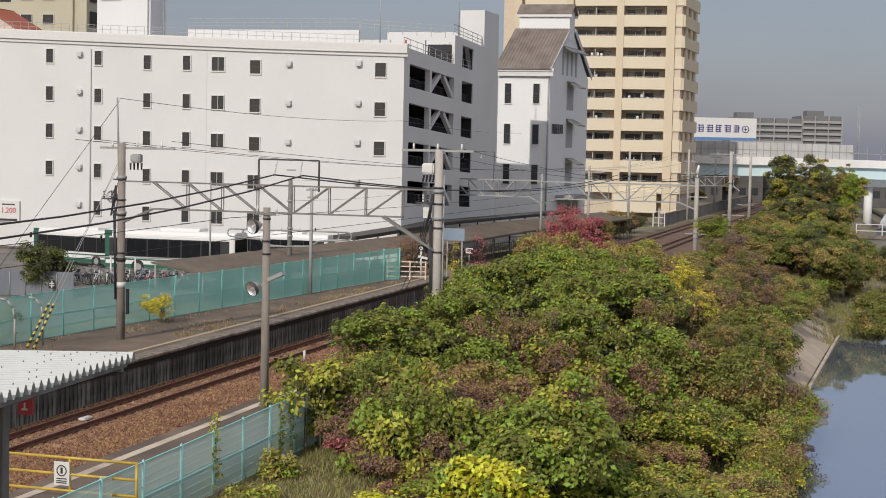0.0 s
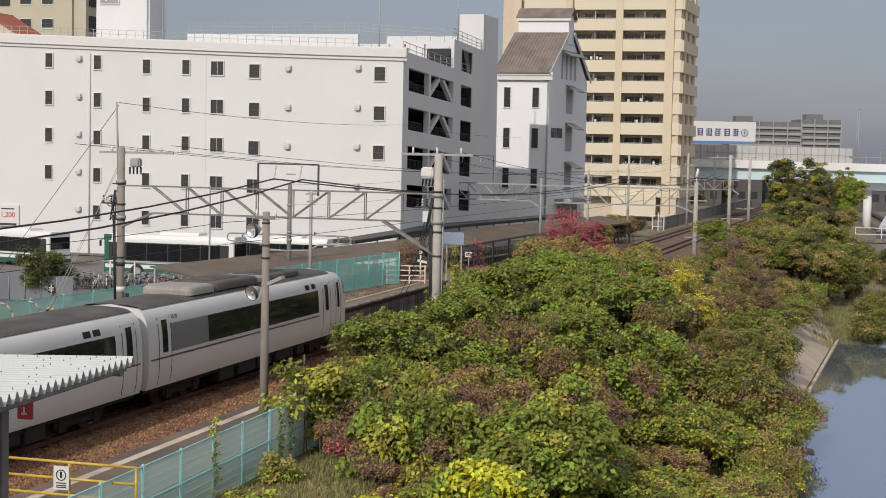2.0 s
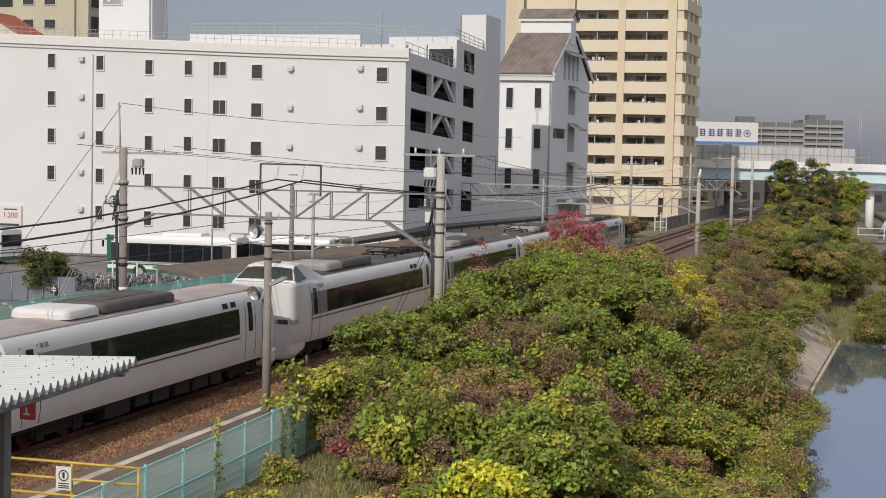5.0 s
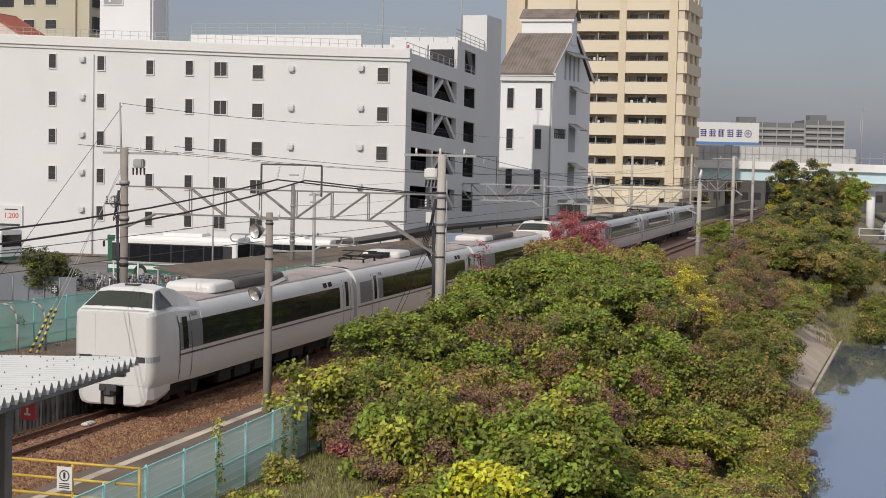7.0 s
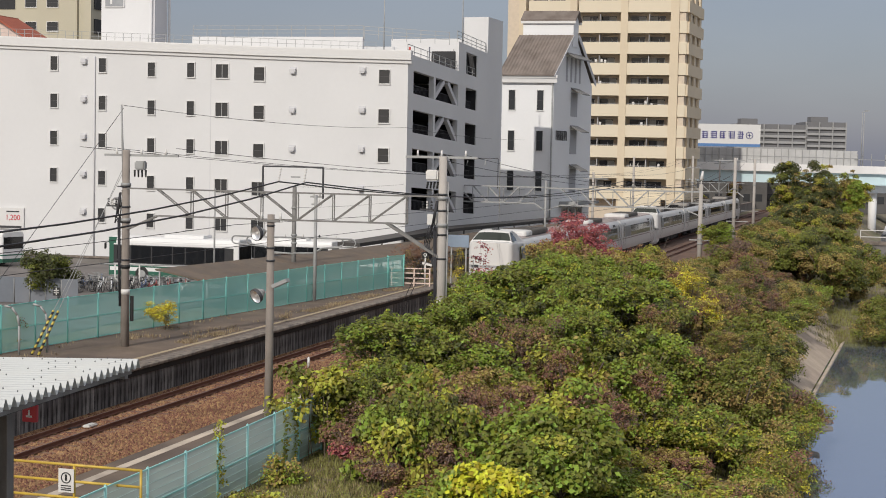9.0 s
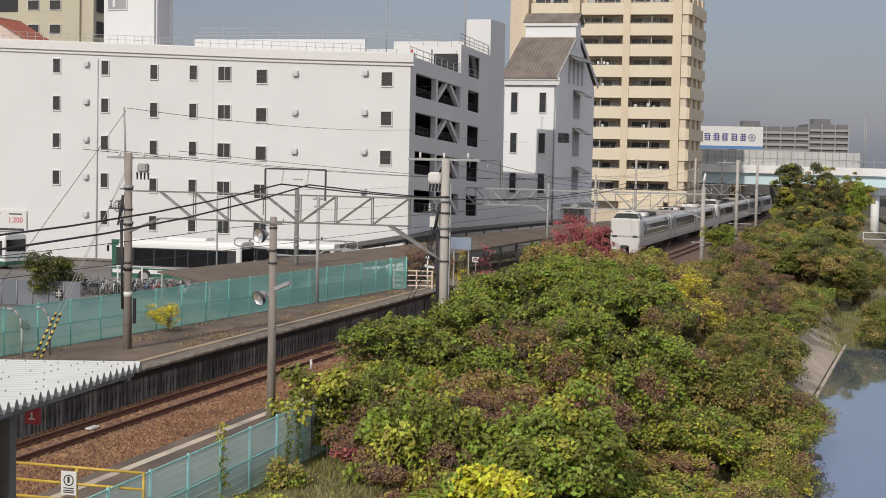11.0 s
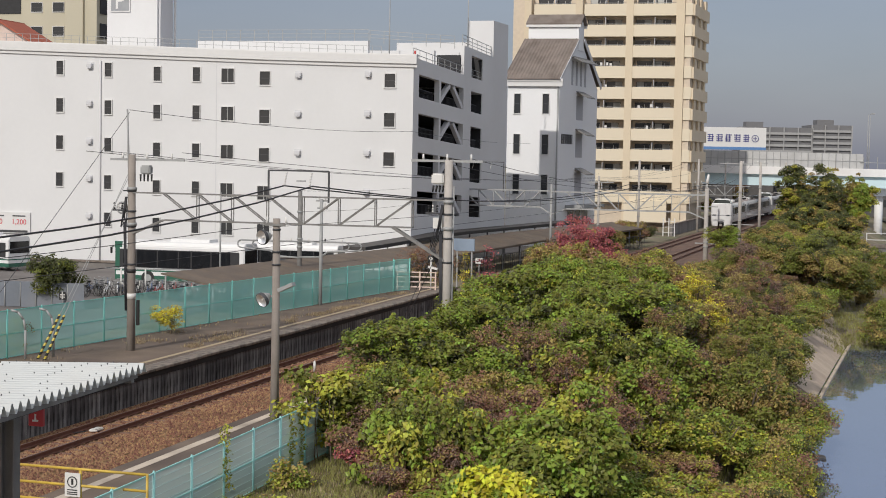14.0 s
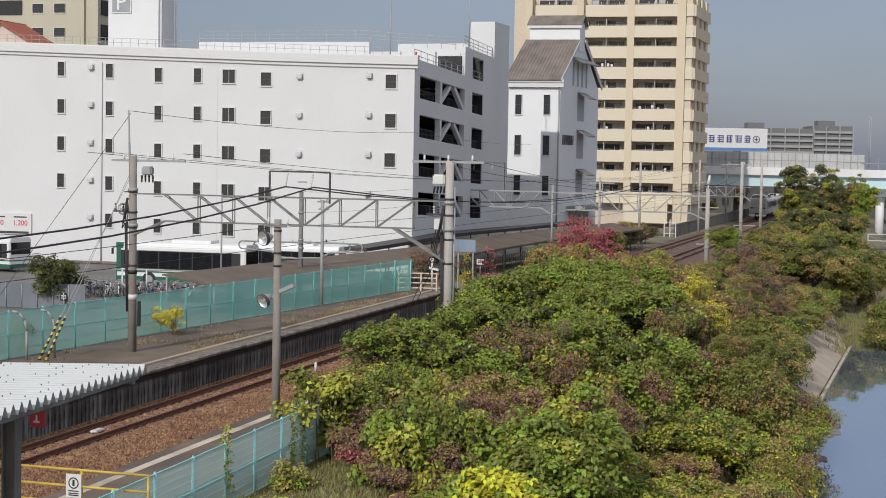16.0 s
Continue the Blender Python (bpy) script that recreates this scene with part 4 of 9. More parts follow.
def build_far_town():
    t = thing("sign_building", Matrix.Translation((58, 330, 0)), "building with a long white company sign board", "building")
    bm = bmesh.new()
    box(bm, (-12, 1, -2), (9, 20, 11.8))
    part("wall", bm, M_GREYPALE, t)
    bm = bmesh.new()
    box(bm, (-10, 0, 12.3), (9.0, 0.5, 17.1))
    board = part("sign_board", bm, M_TRIM, t, "white board with dark blue character bars")
    bm = bmesh.new()
    box(bm, (-10, -0.03, 12.3), (9.0, 0.0, 12.9))
    part("stripe", bm, paint("sign_blue", (0.10, 0.22, 0.45), 0.6), board)
    m_ink = paint("sign_ink", (0.05, 0.05, 0.20), 0.6)
    rnd = random.Random(3)
    for k in range(7):
        bm = bmesh.new()
        x = -5.7 + k * 1.93
        if k == 6:
            for i in range(12):
                a, b = 2 * math.pi * i / 12, 2 * math.pi * (i + 1) / 12
                strut(bm, (x + 0.75 + 0.72 * math.cos(a), -0.05, 14.75 + 0.72 * math.sin(a)), (x + 0.75 + 0.72 * math.cos(b), -0.05, 14.75 + 0.72 * math.sin(b)), 0.1, 0.12)
            strut(bm, (x + 0.75, -0.05, 14.3), (x + 0.75, -0.05, 15.2), 0.1, 0.12)
            strut(bm, (x + 0.35, -0.05, 14.75), (x + 1.15, -0.05, 14.75), 0.1, 0.12)
        else:
            for h in (0.0, 0.42, 0.85, 1.3):
                box(bm, (x + rnd.uniform(0, 0.2), -0.06, 14.05 + h), (x + 1.5 - rnd.uniform(0, 0.2), -0.01, 14.25 + h))
            for w in (rnd.uniform(0.2, 0.6), rnd.uniform(0.8, 1.3)):
                box(bm, (x + w, -0.05, 14.0), (x + w + 0.17, -0.01, 15.6))
        part("character_bars", bm, m_ink, board)
    m_far = paint("far_concrete", (0.17, 0.17, 0.175), 0.9, scale=0.2, vary=0.1, fine=3, bump=0)
    m_far2 = paint("far_balcony", (0.33, 0.33, 0.33), 0.9, scale=0.2, vary=0.1, fine=3, bump=0)
    for name, x0, x1, z1, n, cols in (("far_apartments", 84, 105, 20.4, 4, 5), ("far_apartments", 104.8, 116.5, 21.3, 5, 3)):
        t = thing(name, Matrix.Translation((x0, 450, 0)), "grey apartment block far off with stacked balconies", "building", "far apartment blocks")
        bm = bmesh.new()
        box(bm, (0, 0.6, -2), (x1 - x0, 14, z1))
        part("wall", bm, m_far, t)
        for k in range(n):
            z = z1 - 0.4 - 1.75 * (k + 1)
            bm = bmesh.new()
            box(bm, (0, 0, z), (x1 - x0, 0.6, z + 0.7))
            part("balcony", bm, m_far2, t)
        w = (x1 - x0) / cols
        for k in range(cols + 1):
            bm = bmesh.new()
            box(bm, (k * w - 0.15, -0.1, 10), (k * w + 0.15, 0.7, z1))
            part("divider", bm, m_far2, t)
        bm = bmesh.new()
        box(bm, (2, 3, z1), (7, 8, z1 + 1.6))
        part("roof_room", bm, m_far, t)
    rnd = random.Random(9)
    for k in range(14):
        x, w, h, y = 100 + k * 9 + rnd.uniform(-3, 3), rnd.uniform(5, 11), rnd.uniform(5, 11), rnd.uniform(430, 620)
        t = thing("far_house", Matrix.Translation((x * y / 450, y, 0)), "pale low building far off across the town", "building", "far low buildings")
        bm = bmesh.new()
        box(bm, (0, 0, -2), (w, 8, h))
        part("wall", bm, rnd.choice((m_far, m_far2, M_GREYPALE)), t)
        bm = bmesh.new()
        prism(bm, [(-0.3, h), (8.3, h), (4, h + 1.6)], -0.3, w + 0.3)
        part("roof", bm, m_far, t)


build_far_town()

# ---- railway furniture ----
M_NET = see_through("green_net", (0.40, 0.86, 0.77), 0.38)
M_NETPALE = see_through("pale_green_net", (0.74, 0.97, 0.92), 0.36, 0.5)
M_GREENPOST = paint("green_post", (0.22, 0.62, 0.55), 0.5, scale=3, vary=0.12, bump=0.03)
M_TEALPOST = paint("pale_teal_post", (0.33, 0.66, 0.64), 0.5, scale=3, vary=0.1, bump=0.03)
M_PINKRAIL = paint("faded_pink_rail", (0.70, 0.55, 0.47), 0.6, scale=3, vary=0.15, bump=0.05)
M_YELLOW = paint("yellow_rail_paint", (0.58, 0.40, 0.06), 0.5, scale=4, vary=0.15, bump=0.03, stain=((0.25, 0.15, 0.06), 3, 0.5))
M_RED = paint("red_sign", (0.45, 0.03, 0.04), 0.5, scale=2, vary=0.08, bump=0)
M_BLACK = paint("black_rubber", (0.02, 0.02, 0.02), 0.6, vary=0.2, bump=0.02)
M_CABLE = paint("black_cable", (0.03, 0.03, 0.035), 0.6, vary=0.2, bump=0)
M_PORCELAIN = paint("white_porcelain", (0.68, 0.67, 0.64), 0.3, vary=0.08, bump=0)
M_FENCEWIRE = paint("pale_fence_wire", (0.58, 0.78, 0.75), 0.5, vary=0.1, bump=0)
M_SHEET = paint("white_folded_sheet", (0.51, 0.53, 0.525), 0.5, scale=0.6, vary=0.05, fine=6, bump=0.03, stain=((0.50, 0.49, 0.46), 0.8, 0.35))


def build_fence(name, points, height, post_mat, net_mat, label, spacing=2.0, wires=0, sink=0.0):
    """A net fence along a list of (s, lat, z)."""
    t = thing(name, Matrix.Translation(along(*points[0])), label, "fence")
    inv = t.matrix_world.inverted()
    flat = []
    for (s0, l0, z0), (s1, l1, z1) in zip(points, points[1:]):
        n = max(1, round(math.hypot(s1 - s0, l1 - l0) / spacing))
        for i in range(n):
            k = i / n
            flat.append((s0 + (s1 - s0) * k, l0 + (l1 - l0) * k, z0 + (z1 - z0) * k))
    flat.append(points[-1])
    up = Vector((0, 0, height))
    for i, q in enumerate(flat):
        a = inv @ along(*q)
        bm = bmesh.new()
        rod(bm, a - Vector((0, 0, sink)), a + up, 0.035, n=8)
        rod(bm, a + up, a + up + Vector((0, 0, 0.03)), 0.035, 0.012, n=8)
        part("post", bm, post_mat, t)
        if i + 1 < len(flat):
            b = inv @ along(*flat[i + 1])
            d = (b - a).normalized() * 0.04
            bm = bmesh.new()
            vs = [bm.verts.new(v) for v in (a + d + Vector((0, 0, 0.05)), b - d + Vector((0, 0, 0.05)), b - d + up * 0.98, a + d + up * 0.98)]
            bm.faces.new(vs)
            part("net", bm, net_mat, t)
            for h in (0.03, 0.5, 0.98):
                bm = bmesh.new()
                strut(bm, a + up * h, b + up * h, 0.035, 0.035)
                part("rail", bm, post_mat, t)
            if wires:
                for k in range(1, wires):
                    bm = bmesh.new()
                    h = k / wires
                    strut(bm, a + up * h, b + up * h, 0.011, 0.011)
                    part("wire", bm, M_FENCEWIRE, t)
    return t


build_fence("platform_fence", [(44, edge_left(44), 0.98), (85, edge_left(85), 0.98)], 1.85, M_GREENPOST, M_NET, "green net fence on green posts along the platform", 2.05)
build_fence("platform_fence", [(85, edge_left(85) + 0.05, 0.98), (86.4, edge_left(85) - 0.5, 0.98)], 1.9, M_GREENPOST, M_NET, "short green net fence return at the platform end", 1.5)
build_fence("trackside_fence", [(24.1, -9.0, 0.18), (31.6, -9.0, 0.24), (40.4, -9.0, 0.36)], 1.63, M_TEALPOST, M_NETPALE, "pale teal wire fence with vines growing on it", 1.83, 9, 0.4)


M_POLEBROWN = paint("brown_stained_concrete", (0.29, 0.255, 0.225), 0.9, scale=1.5, vary=0.2, fine=30, bump=0.2, stain=((0.09, 0.075, 0.065), 1.3, 0.7), streak=1)


def concrete_pole(s, lat, z0, z1, r0, r1, label, arms=(), bands=(), m_shaft=None):
    """A tapered pole with cross arms (height, reach to each side) and steel bands."""
    t = thing("overhead_line_pole", frame_at(s, lat, z0), label, "pole", "overhead line poles")
    bm = bmesh.new()
    rod(bm, (0, 0, -0.5), (0, 0, z1 - z0), r0, r1, 14)
    part("shaft", bm, m_shaft or M_CONCRETE, t)
    for b in bands:
        bm = bmesh.new()
        rod(bm, (0, 0, b - z0 - 0.06), (0, 0, b - z0 + 0.06), r0 + 0.025, r0 + 0.02, 14)
        part("band", bm, M_METAL, t)
    for h, a, b, n in arms:
        bm = bmesh.new()
        strut(bm, (0.12, -a, h - z0), (0.12, b, h - z0), 0.09, 0.09)
        part("cross_arm", bm, M_METAL, t)
        for i in range(n):
            y = -a + (a + b) * (i + 0.5) / n
            bm = bmesh.new()
            rod(bm, (0.12, y, h - z0 + 0.03), (0.12, y, h - z0 + 0.26), 0.05, 0.035)
            part("insulator", bm, M_PORCELAIN, t)
    return t


def truss(t, a, b, top, bottom, n, w=0.14, reach=0.10, fall=0.55, bar=1.0, steel=M_METAL):
    """A lattice beam between two places, under the thing t."""
    inv = t.matrix_world.inverted()
    a, b = Vector(a), Vector(b)
    side = (b - a).cross(Vector((0, 0, 1))).normalized() * w / 2
    P = lambda k, z, q: inv @ (a + (b - a) * k + side * q + Vector((0, 0, z)))
    for q in (-1, 1):
        for z, k0, k1 in ((top, 0, 1), (bottom, 0.10, 0.90)):
            bm = bmesh.new()
            strut(bm, P(k0, z, q), P(k1, z, q), 0.055 * bar, 0.065 * bar)
            part("chord", bm, steel, t)
        bm = bmesh.new()
        strut(bm, P(0.1, bottom, q), P(0.0, bottom - 0.55, q), 0.06, 0.06)
        strut(bm, P(1 - reach, bottom, q), P(1.0, bottom - fall, q), 0.09, 0.09)
        part("knee_brace", bm, steel, t)
        for i in range(n):
            k0, k1 = 0.10 + 0.8 * i / n, 0.10 + 0.8 * (i + 1) / n
            bm = bmesh.new()
            if i < n / 2:
                strut(bm, P(k0, top, q), P(k1, bottom, q), 0.05 * bar, 0.05 * bar)
            else:
                strut(bm, P(k0, bottom, q), P(k1, top, q), 0.05 * bar, 0.05 * bar)
            part("diagonal", bm, steel, t)
            bm = bmesh.new()
            strut(bm, P(k1, top, q), P(k1, bottom, q), 0.035, 0.035)
            part("hanger", bm, steel, t)
    bm = bmesh.new()
    for i in range(n + 1):
        k = 0.10 + 0.8 * i / n
        strut(bm, P(k, top, -1), P(k, top, 1), 0.04, 0.04)
        strut(bm, P(k, bottom, -1), P(k, bottom, 1), 0.04, 0.04)
    part("cross_ties", bm, steel, t)


def top_frame(t, s, lats, z0, z1):
    """The square feeder frame on a beam, with two hanging insulator strings."""
    inv = t.matrix_world.inverted()
    bm = bmesh.new()
    for l in lats:
        strut(bm, inv @ along(s, l, z0 - 0.2), inv @ along(s, l, z1), 0.06, 0.06)
    strut(bm, inv @ along(s, lats[0], z1), inv @ along(s, lats[1], z1), 0.06, 0.06)
    part("feeder_frame", bm, M_DARKSTEEL, t)
    for k in (0.3, 0.72):
        l = lats[0] + (lats[1] - lats[0]) * k
        bm = bmesh.new()
        for j in range(5):
            z = z1 - 0.06 - j * 0.11
            rod(bm, inv @ along(s, l + 0.02 * j, z), inv @ along(s, l + 0.02 * j + 0.01, z - 0.07), 0.055, 0.03)
        part("insulator_string", bm, M_PORCELAIN, t)


def pole_gear(t, side, zs, r):
    """Clamps, dark cables, an insulator rack and a spoked tension wheel on a line pole."""
    for z in zs:
        bm = bmesh.new()
        rod(bm, (0, 0, z), (0, 0, z + 0.07), r + 0.03, r + 0.03, 14)
        strut(bm, (0, side * (r + 0.02), z + 0.035), (0, side * (r + 0.22), z + 0.035), 0.06, 0.05)
        part("clamp", bm, M_DARKSTEEL, t)
    for k in range(3):
        bm = bmesh.new()
        y = side * (r + 0.05 + 0.05 * k)
        pts = [Vector((-0.12, y * 0.7, zs[-1] - 0.2)), Vector((-0.16, y * 1.3, zs[-1] - 1.0 - 0.2 * k)), Vector((-0.14, y * 0.9, zs[1] + 0.2)), Vector((-0.15, y * 0.6, 1.6))]
        for a, b in zip(pts, pts[1:]):
            rod(bm, a, b, 0.022, 0.022, 6)
        part("cable", bm, M_CABLE, t)
    for k in range(4):
        bm = bmesh.new()
        y = side * (r + 0.10 + 0.17 * k)
        for j in range(3):
            rod(bm, (0.0, y, zs[-2] + 0.1 + 0.1 * j), (0.0, y, zs[-2] + 0.17 + 0.1 * j), 0.05, 0.03, 8)
        part("insulator", bm, M_BLACK if k % 2 else M_PORCELAIN, t)
    bm = bmesh.new()
    strut(bm, (0.0, 0, zs[-2] + 0.06), (0.0, side * (r + 0.72), zs[-2] + 0.06), 0.06, 0.06)
    part("rack", bm, M_DARKSTEEL, t)


def build_gantry_near():
    t = concrete_pole(54.25, 4.6, 0.98, 8.75, 0.178, 0.14, "grey concrete overhead line pole on the platform", ((8.55, 2.2, 1.0, 3),), (6.0, 7.4), M_POLEBROWN)
    inv = t.matrix_world.inverted()
    # white band, plate, transformer, mast
    for z0, z1, mt in ((3.05, 3.26, M_PORCELAIN), (4.08, 4.22, M_BLACK)):
        bm = bmesh.new()
        rod(bm, (0, 0, z0 - 0.98), (0, 0, z1 - 0.98), 0.182, 0.182, 14)
        part("number_band", bm, mt, t)
    bm = bmesh.new()
    rod(bm, (0.0, 0.12, 6.6), (0.0, 0.22, 9.55), 0.05, 0.035)
    part("mast", bm, M_METAL, t)
    bm = bmesh.new()
    box(bm, (-0.15, -0.85, 7.0), (0.15, -0.42, 7.35))
    soften(bm, 0.05, 2)
    part("switch_box", bm, M_METAL, t)
    for k in range(4):
        bm = bmesh.new()
        rod(bm, (0.05, -0.35 - 0.16 * k, 7.0), (0.05, -0.35 - 0.16 * k, 6.72), 0.045, 0.03)
        part("bushing", bm, M_BLACK, t)
    bm = bmesh.new()
    for i in range(16):
        a, b = 2 * math.pi * i / 16, 2 * math.pi * (i + 1) / 16
        rod(bm, (0, 0.42 + 0.22 * math.cos(a), 5.65 + 0.22 * math.sin(a)), (0, 0.42 + 0.22 * math.cos(b), 5.65 + 0.22 * math.sin(b)), 0.035, 0.035, 6)
        if i % 4 == 0:
            rod(bm, (0, 0.42, 5.65), (0, 0.42 + 0.22 * math.cos(a), 5.65 + 0.22 * math.sin(a)), 0.025, 0.025, 6)
    part("tension_wheel", bm, M_METAL, t)
    for k in range(5):
        bm = bmesh.new()
        rod(bm, (0.05, 0.14 + 0.06 * k, 6.3 - 0.1 * k), (0.05, 0.02 + 0.07 * k, 4.9), 0.018, 0.018, 6)
        part("cable", bm, M_CABLE, t)
    bm = bmesh.new()
    rod(bm, (0.14, 0.16, -0.02), (0.14, 0.16, 5.5), 0.035, 0.035, 8)
    part("conduit", bm, M_BLACK, t)
    bm = bmesh.new()
    box(bm, (0.12, -0.26, 1.0), (0.22, -0.16, 2.0))
    part("cable_box", bm, M_BLACK, t)
    pole_gear(t, 1, (3.4, 4.9, 5.5, 6.3), 0.15)
    # the pole across the track
    t2 = concrete_pole(54.6, -8.3, 0.3, 8.75, 0.185, 0.15, "mottled concrete overhead line pole in the bushes", ((8.72, 1.3, 1.5, 3),), (6.2, 7.2))
    bm = bmesh.new()
    box(bm, (-0.2, 0.15, 7.55), (0.2, 0.62, 7.95))
    soften(bm, 0.05, 2)
    part("switch_box", bm, M_PORCELAIN, t2)
    bm = bmesh.new()
    box(bm, (-0.1, 0.2, 5.9), (0.1, 0.55, 6.3))
    part("terminal_box", bm, M_PORCELAIN, t2)
    for k in range(4):
        bm = bmesh.new()
        rod(bm, (0.05, 0.2 + 0.13 * k, 7.5), (0.05, 0.24 + 0.13 * k, 7.25), 0.045, 0.03)
        part("bushing", bm, M_BLACK, t2)
        bm = bmesh.new()
        pts = [Vector((0.0, 0.25 + 0.08 * k, 5.9)), Vector((0.0, 0.5 + 0.06 * k, 5.2)), Vector((0.0, 0.35 + 0.03 * k, 4.6)), Vector((0.0, 0.15, 4.1))]
        for a, b in zip(pts, pts[1:]):
            rod(bm, a, b, 0.018, 0.018, 6)
        part("cable", bm, M_CABLE, t2)
    bm = bmesh.new()
    rod(bm, (0.1, -0.18, -0.3), (0.1, -0.18, 7.5), 0.04, 0.04, 8)
    part("conduit", bm, M_METAL, t2)
    bm = bmesh.new()
    rod(bm, (0, 0, 1.9 + 0.95), (0, 0, 2.15 + 0.95), 0.186, 0.186, 14)
    part("number_band", bm, M_PORCELAIN, t2)
    pole_gear(t2, 1, (4.6, 5.5, 6.4, 7.0), 0.15)
    g = thing("overhead_line_beam", frame_at(54.4, -1.8, 7), "galvanised lattice beam across the track", "gantry beam", "gantry beams")
    truss(g, along(54.25, 4.5, 0), along(54.6, -8.2, 0), 7.25, 6.2, 7, 0.22, 0.16, 1.2, 0.85, M_BEAM)
    top_frame(g, 54.4, (-1.15, -3.62), 7.25, 8.24)


build_gantry_near()


def build_gantry_far():
    concrete_pole(129.2, -8.9, -0.3, 6.9, 0.21, 0.17, "pale concrete overhead line pole beside the track", ((5.3, 0.9, 0.8, 0), (2.2, 1.3, 0.9, 0)), (1.9, 2.3))
    t = concrete_pole(129, 4.4, -0.1, 6.9, 0.11, 0.10, "slender steel gantry post beyond the track", (), (), M_METAL)
    g = thing("overhead_line_beam", frame_at(129, -2.2, 5.5), "galvanised lattice beam across two tracks", "gantry beam", "gantry beams")
    truss(g, along(129, 4.4, 0), along(129.2, -8.8, 0), 6.25, 4.8, 7, bar=1.8)
    g2 = thing("overhead_line_beam", frame_at(129, 9, 5.5), "galvanised lattice beam beyond the bicycle shelter", "gantry beam", "gantry beams")
    truss(g2, along(129, 13.2, 0), along(129, 4.5, 0), 6.3, 4.9, 5, bar=1.8)
    concrete_pole(129, 13.3, -0.1, 6.6, 0.11, 0.10, "slender steel gantry post by the shelter roof", (), (), M_METAL)
    top_frame(g2, 129, (12.6, 8.7), 6.3, 8.7)
    # vent head on the pale pole
    p = thing("pole_cap_lamp", frame_at(129.2, -8.9, 6.9), "white lamp head on top of the pole", "lamp")
    bm = bmesh.new()
    rod(bm, (0, 0, 0.0), (0, 0, 0.35), 0.05, 0.05)
    rod(bm, (0, 0, 0.35), (0.1, -0.1, 1.1), 0.17, 0.08, 10)
    part("head", bm, M_PORCELAIN, p)
    # further poles up the line
    for s, lat, z1, r, arms in ((163, -8.2, 9.3, 0.2, ((9.0, 1.0, 2.2, 2), (2.6, 1.5, 0.8, 0))), (200, -6.8, 9.3, 0.2, ((9.2, 0.9, 0.9, 2), (2.6, 0.6, 1.6, 0))), (205, 1.8, 9.6, 0.16, ((8.0, 0.8, 0.8, 2), (6.4, 0.8, 0.8, 2))),
                                (141, 2.6, 7.6, 0.13, ((7.0, 1.4, 1.0, 2),)), (168, 3.4, 9.2, 0.15, ((8.2, 0.8, 0.8, 2),)), (250, -6, 9.5, 0.18, ((8.6, 0.9, 0.9, 2),)), (245, 3.0, 9.2, 0.16, ((8.6, 0.9, 0.9, 2),))):
        concrete_pole(s, lat, -0.2, z1, r, r * 0.8, "concrete overhead line pole further up the track", arms, (3.0, 6.0))
    g3 = thing("overhead_line_beam", frame_at(200, -2, 6), "galvanised lattice beam further up the track", "gantry beam", "gantry beams")
    truss(g3, along(199, 2.0, 0), along(197, -5.8, 0), 6.2, 5.0, 5)


build_gantry_far()
concrete_pole(75.3, 4.72, 0.98, 6.6, 0.10, 0.085, "slim grey pole standing on the platform beside its fence", ((6.5, 0.35, 0.35, 2), (6.1, 0.28, 0.28, 2)), (), M_METAL)

def build_tube_post():
    """The post at the shelter with its long bent tubes to either side."""
    t = concrete_pole(88.6, 11.3, -0.1, 6.7, 0.16, 0.13, "dark steel post with long bent tube arms by the shelter", ((7.3, 0.3, 0.3, 0),), (3.2, 3.7, 5.4), M_BEAM)
    for side, z in ((1, 3.62), (-1, 3.66)):
        for x, reach in ((-0.14, 4.2), (0.14, 3.3)):
            pts = [Vector((x, 0, z)), Vector((x, side * (reach - 0.3), z))]
            pts += [Vector((x, side * (reach - 0.3 + 0.24 * math.sin(a * math.pi / 6)), z - 0.24 + 0.24 * math.cos(a * math.pi / 6))) for a in range(1, 7)]
            pts += [Vector((x, side * 1.9, z - 0.62)), Vector((x, side * 1.4, z - 0.95)), Vector((x, 0, z - 1.0))]
            bm = bmesh.new()
            for a, b in zip(pts, pts[1:]):
                rod(bm, a, b, 0.045, 0.045, 8)
            part("tube_arm", bm, M_METAL, t, "bent pale steel tube")
        for k in range(3):
            bm = bmesh.new()
            rod(bm, (0, side * (0.6 + 1.1 * k), z + 0.02), (0, side * (0.6 + 1.1 * k), z + 0.2), 0.06, 0.04)
            strut(bm, (-0.14, side * (0.6 + 1.1 * k), z), (0.14, side * (0.6 + 1.1 * k), z), 0.05, 0.05)
            part("insulator", bm, M_BLACK if k % 2 else M_PORCELAIN, t)


build_tube_post()
concrete_pole(87.3, 16.1, -0.1, 6.5, 0.06, 0.05, "thin street pole at the bus terminal", (), (), M_METAL)


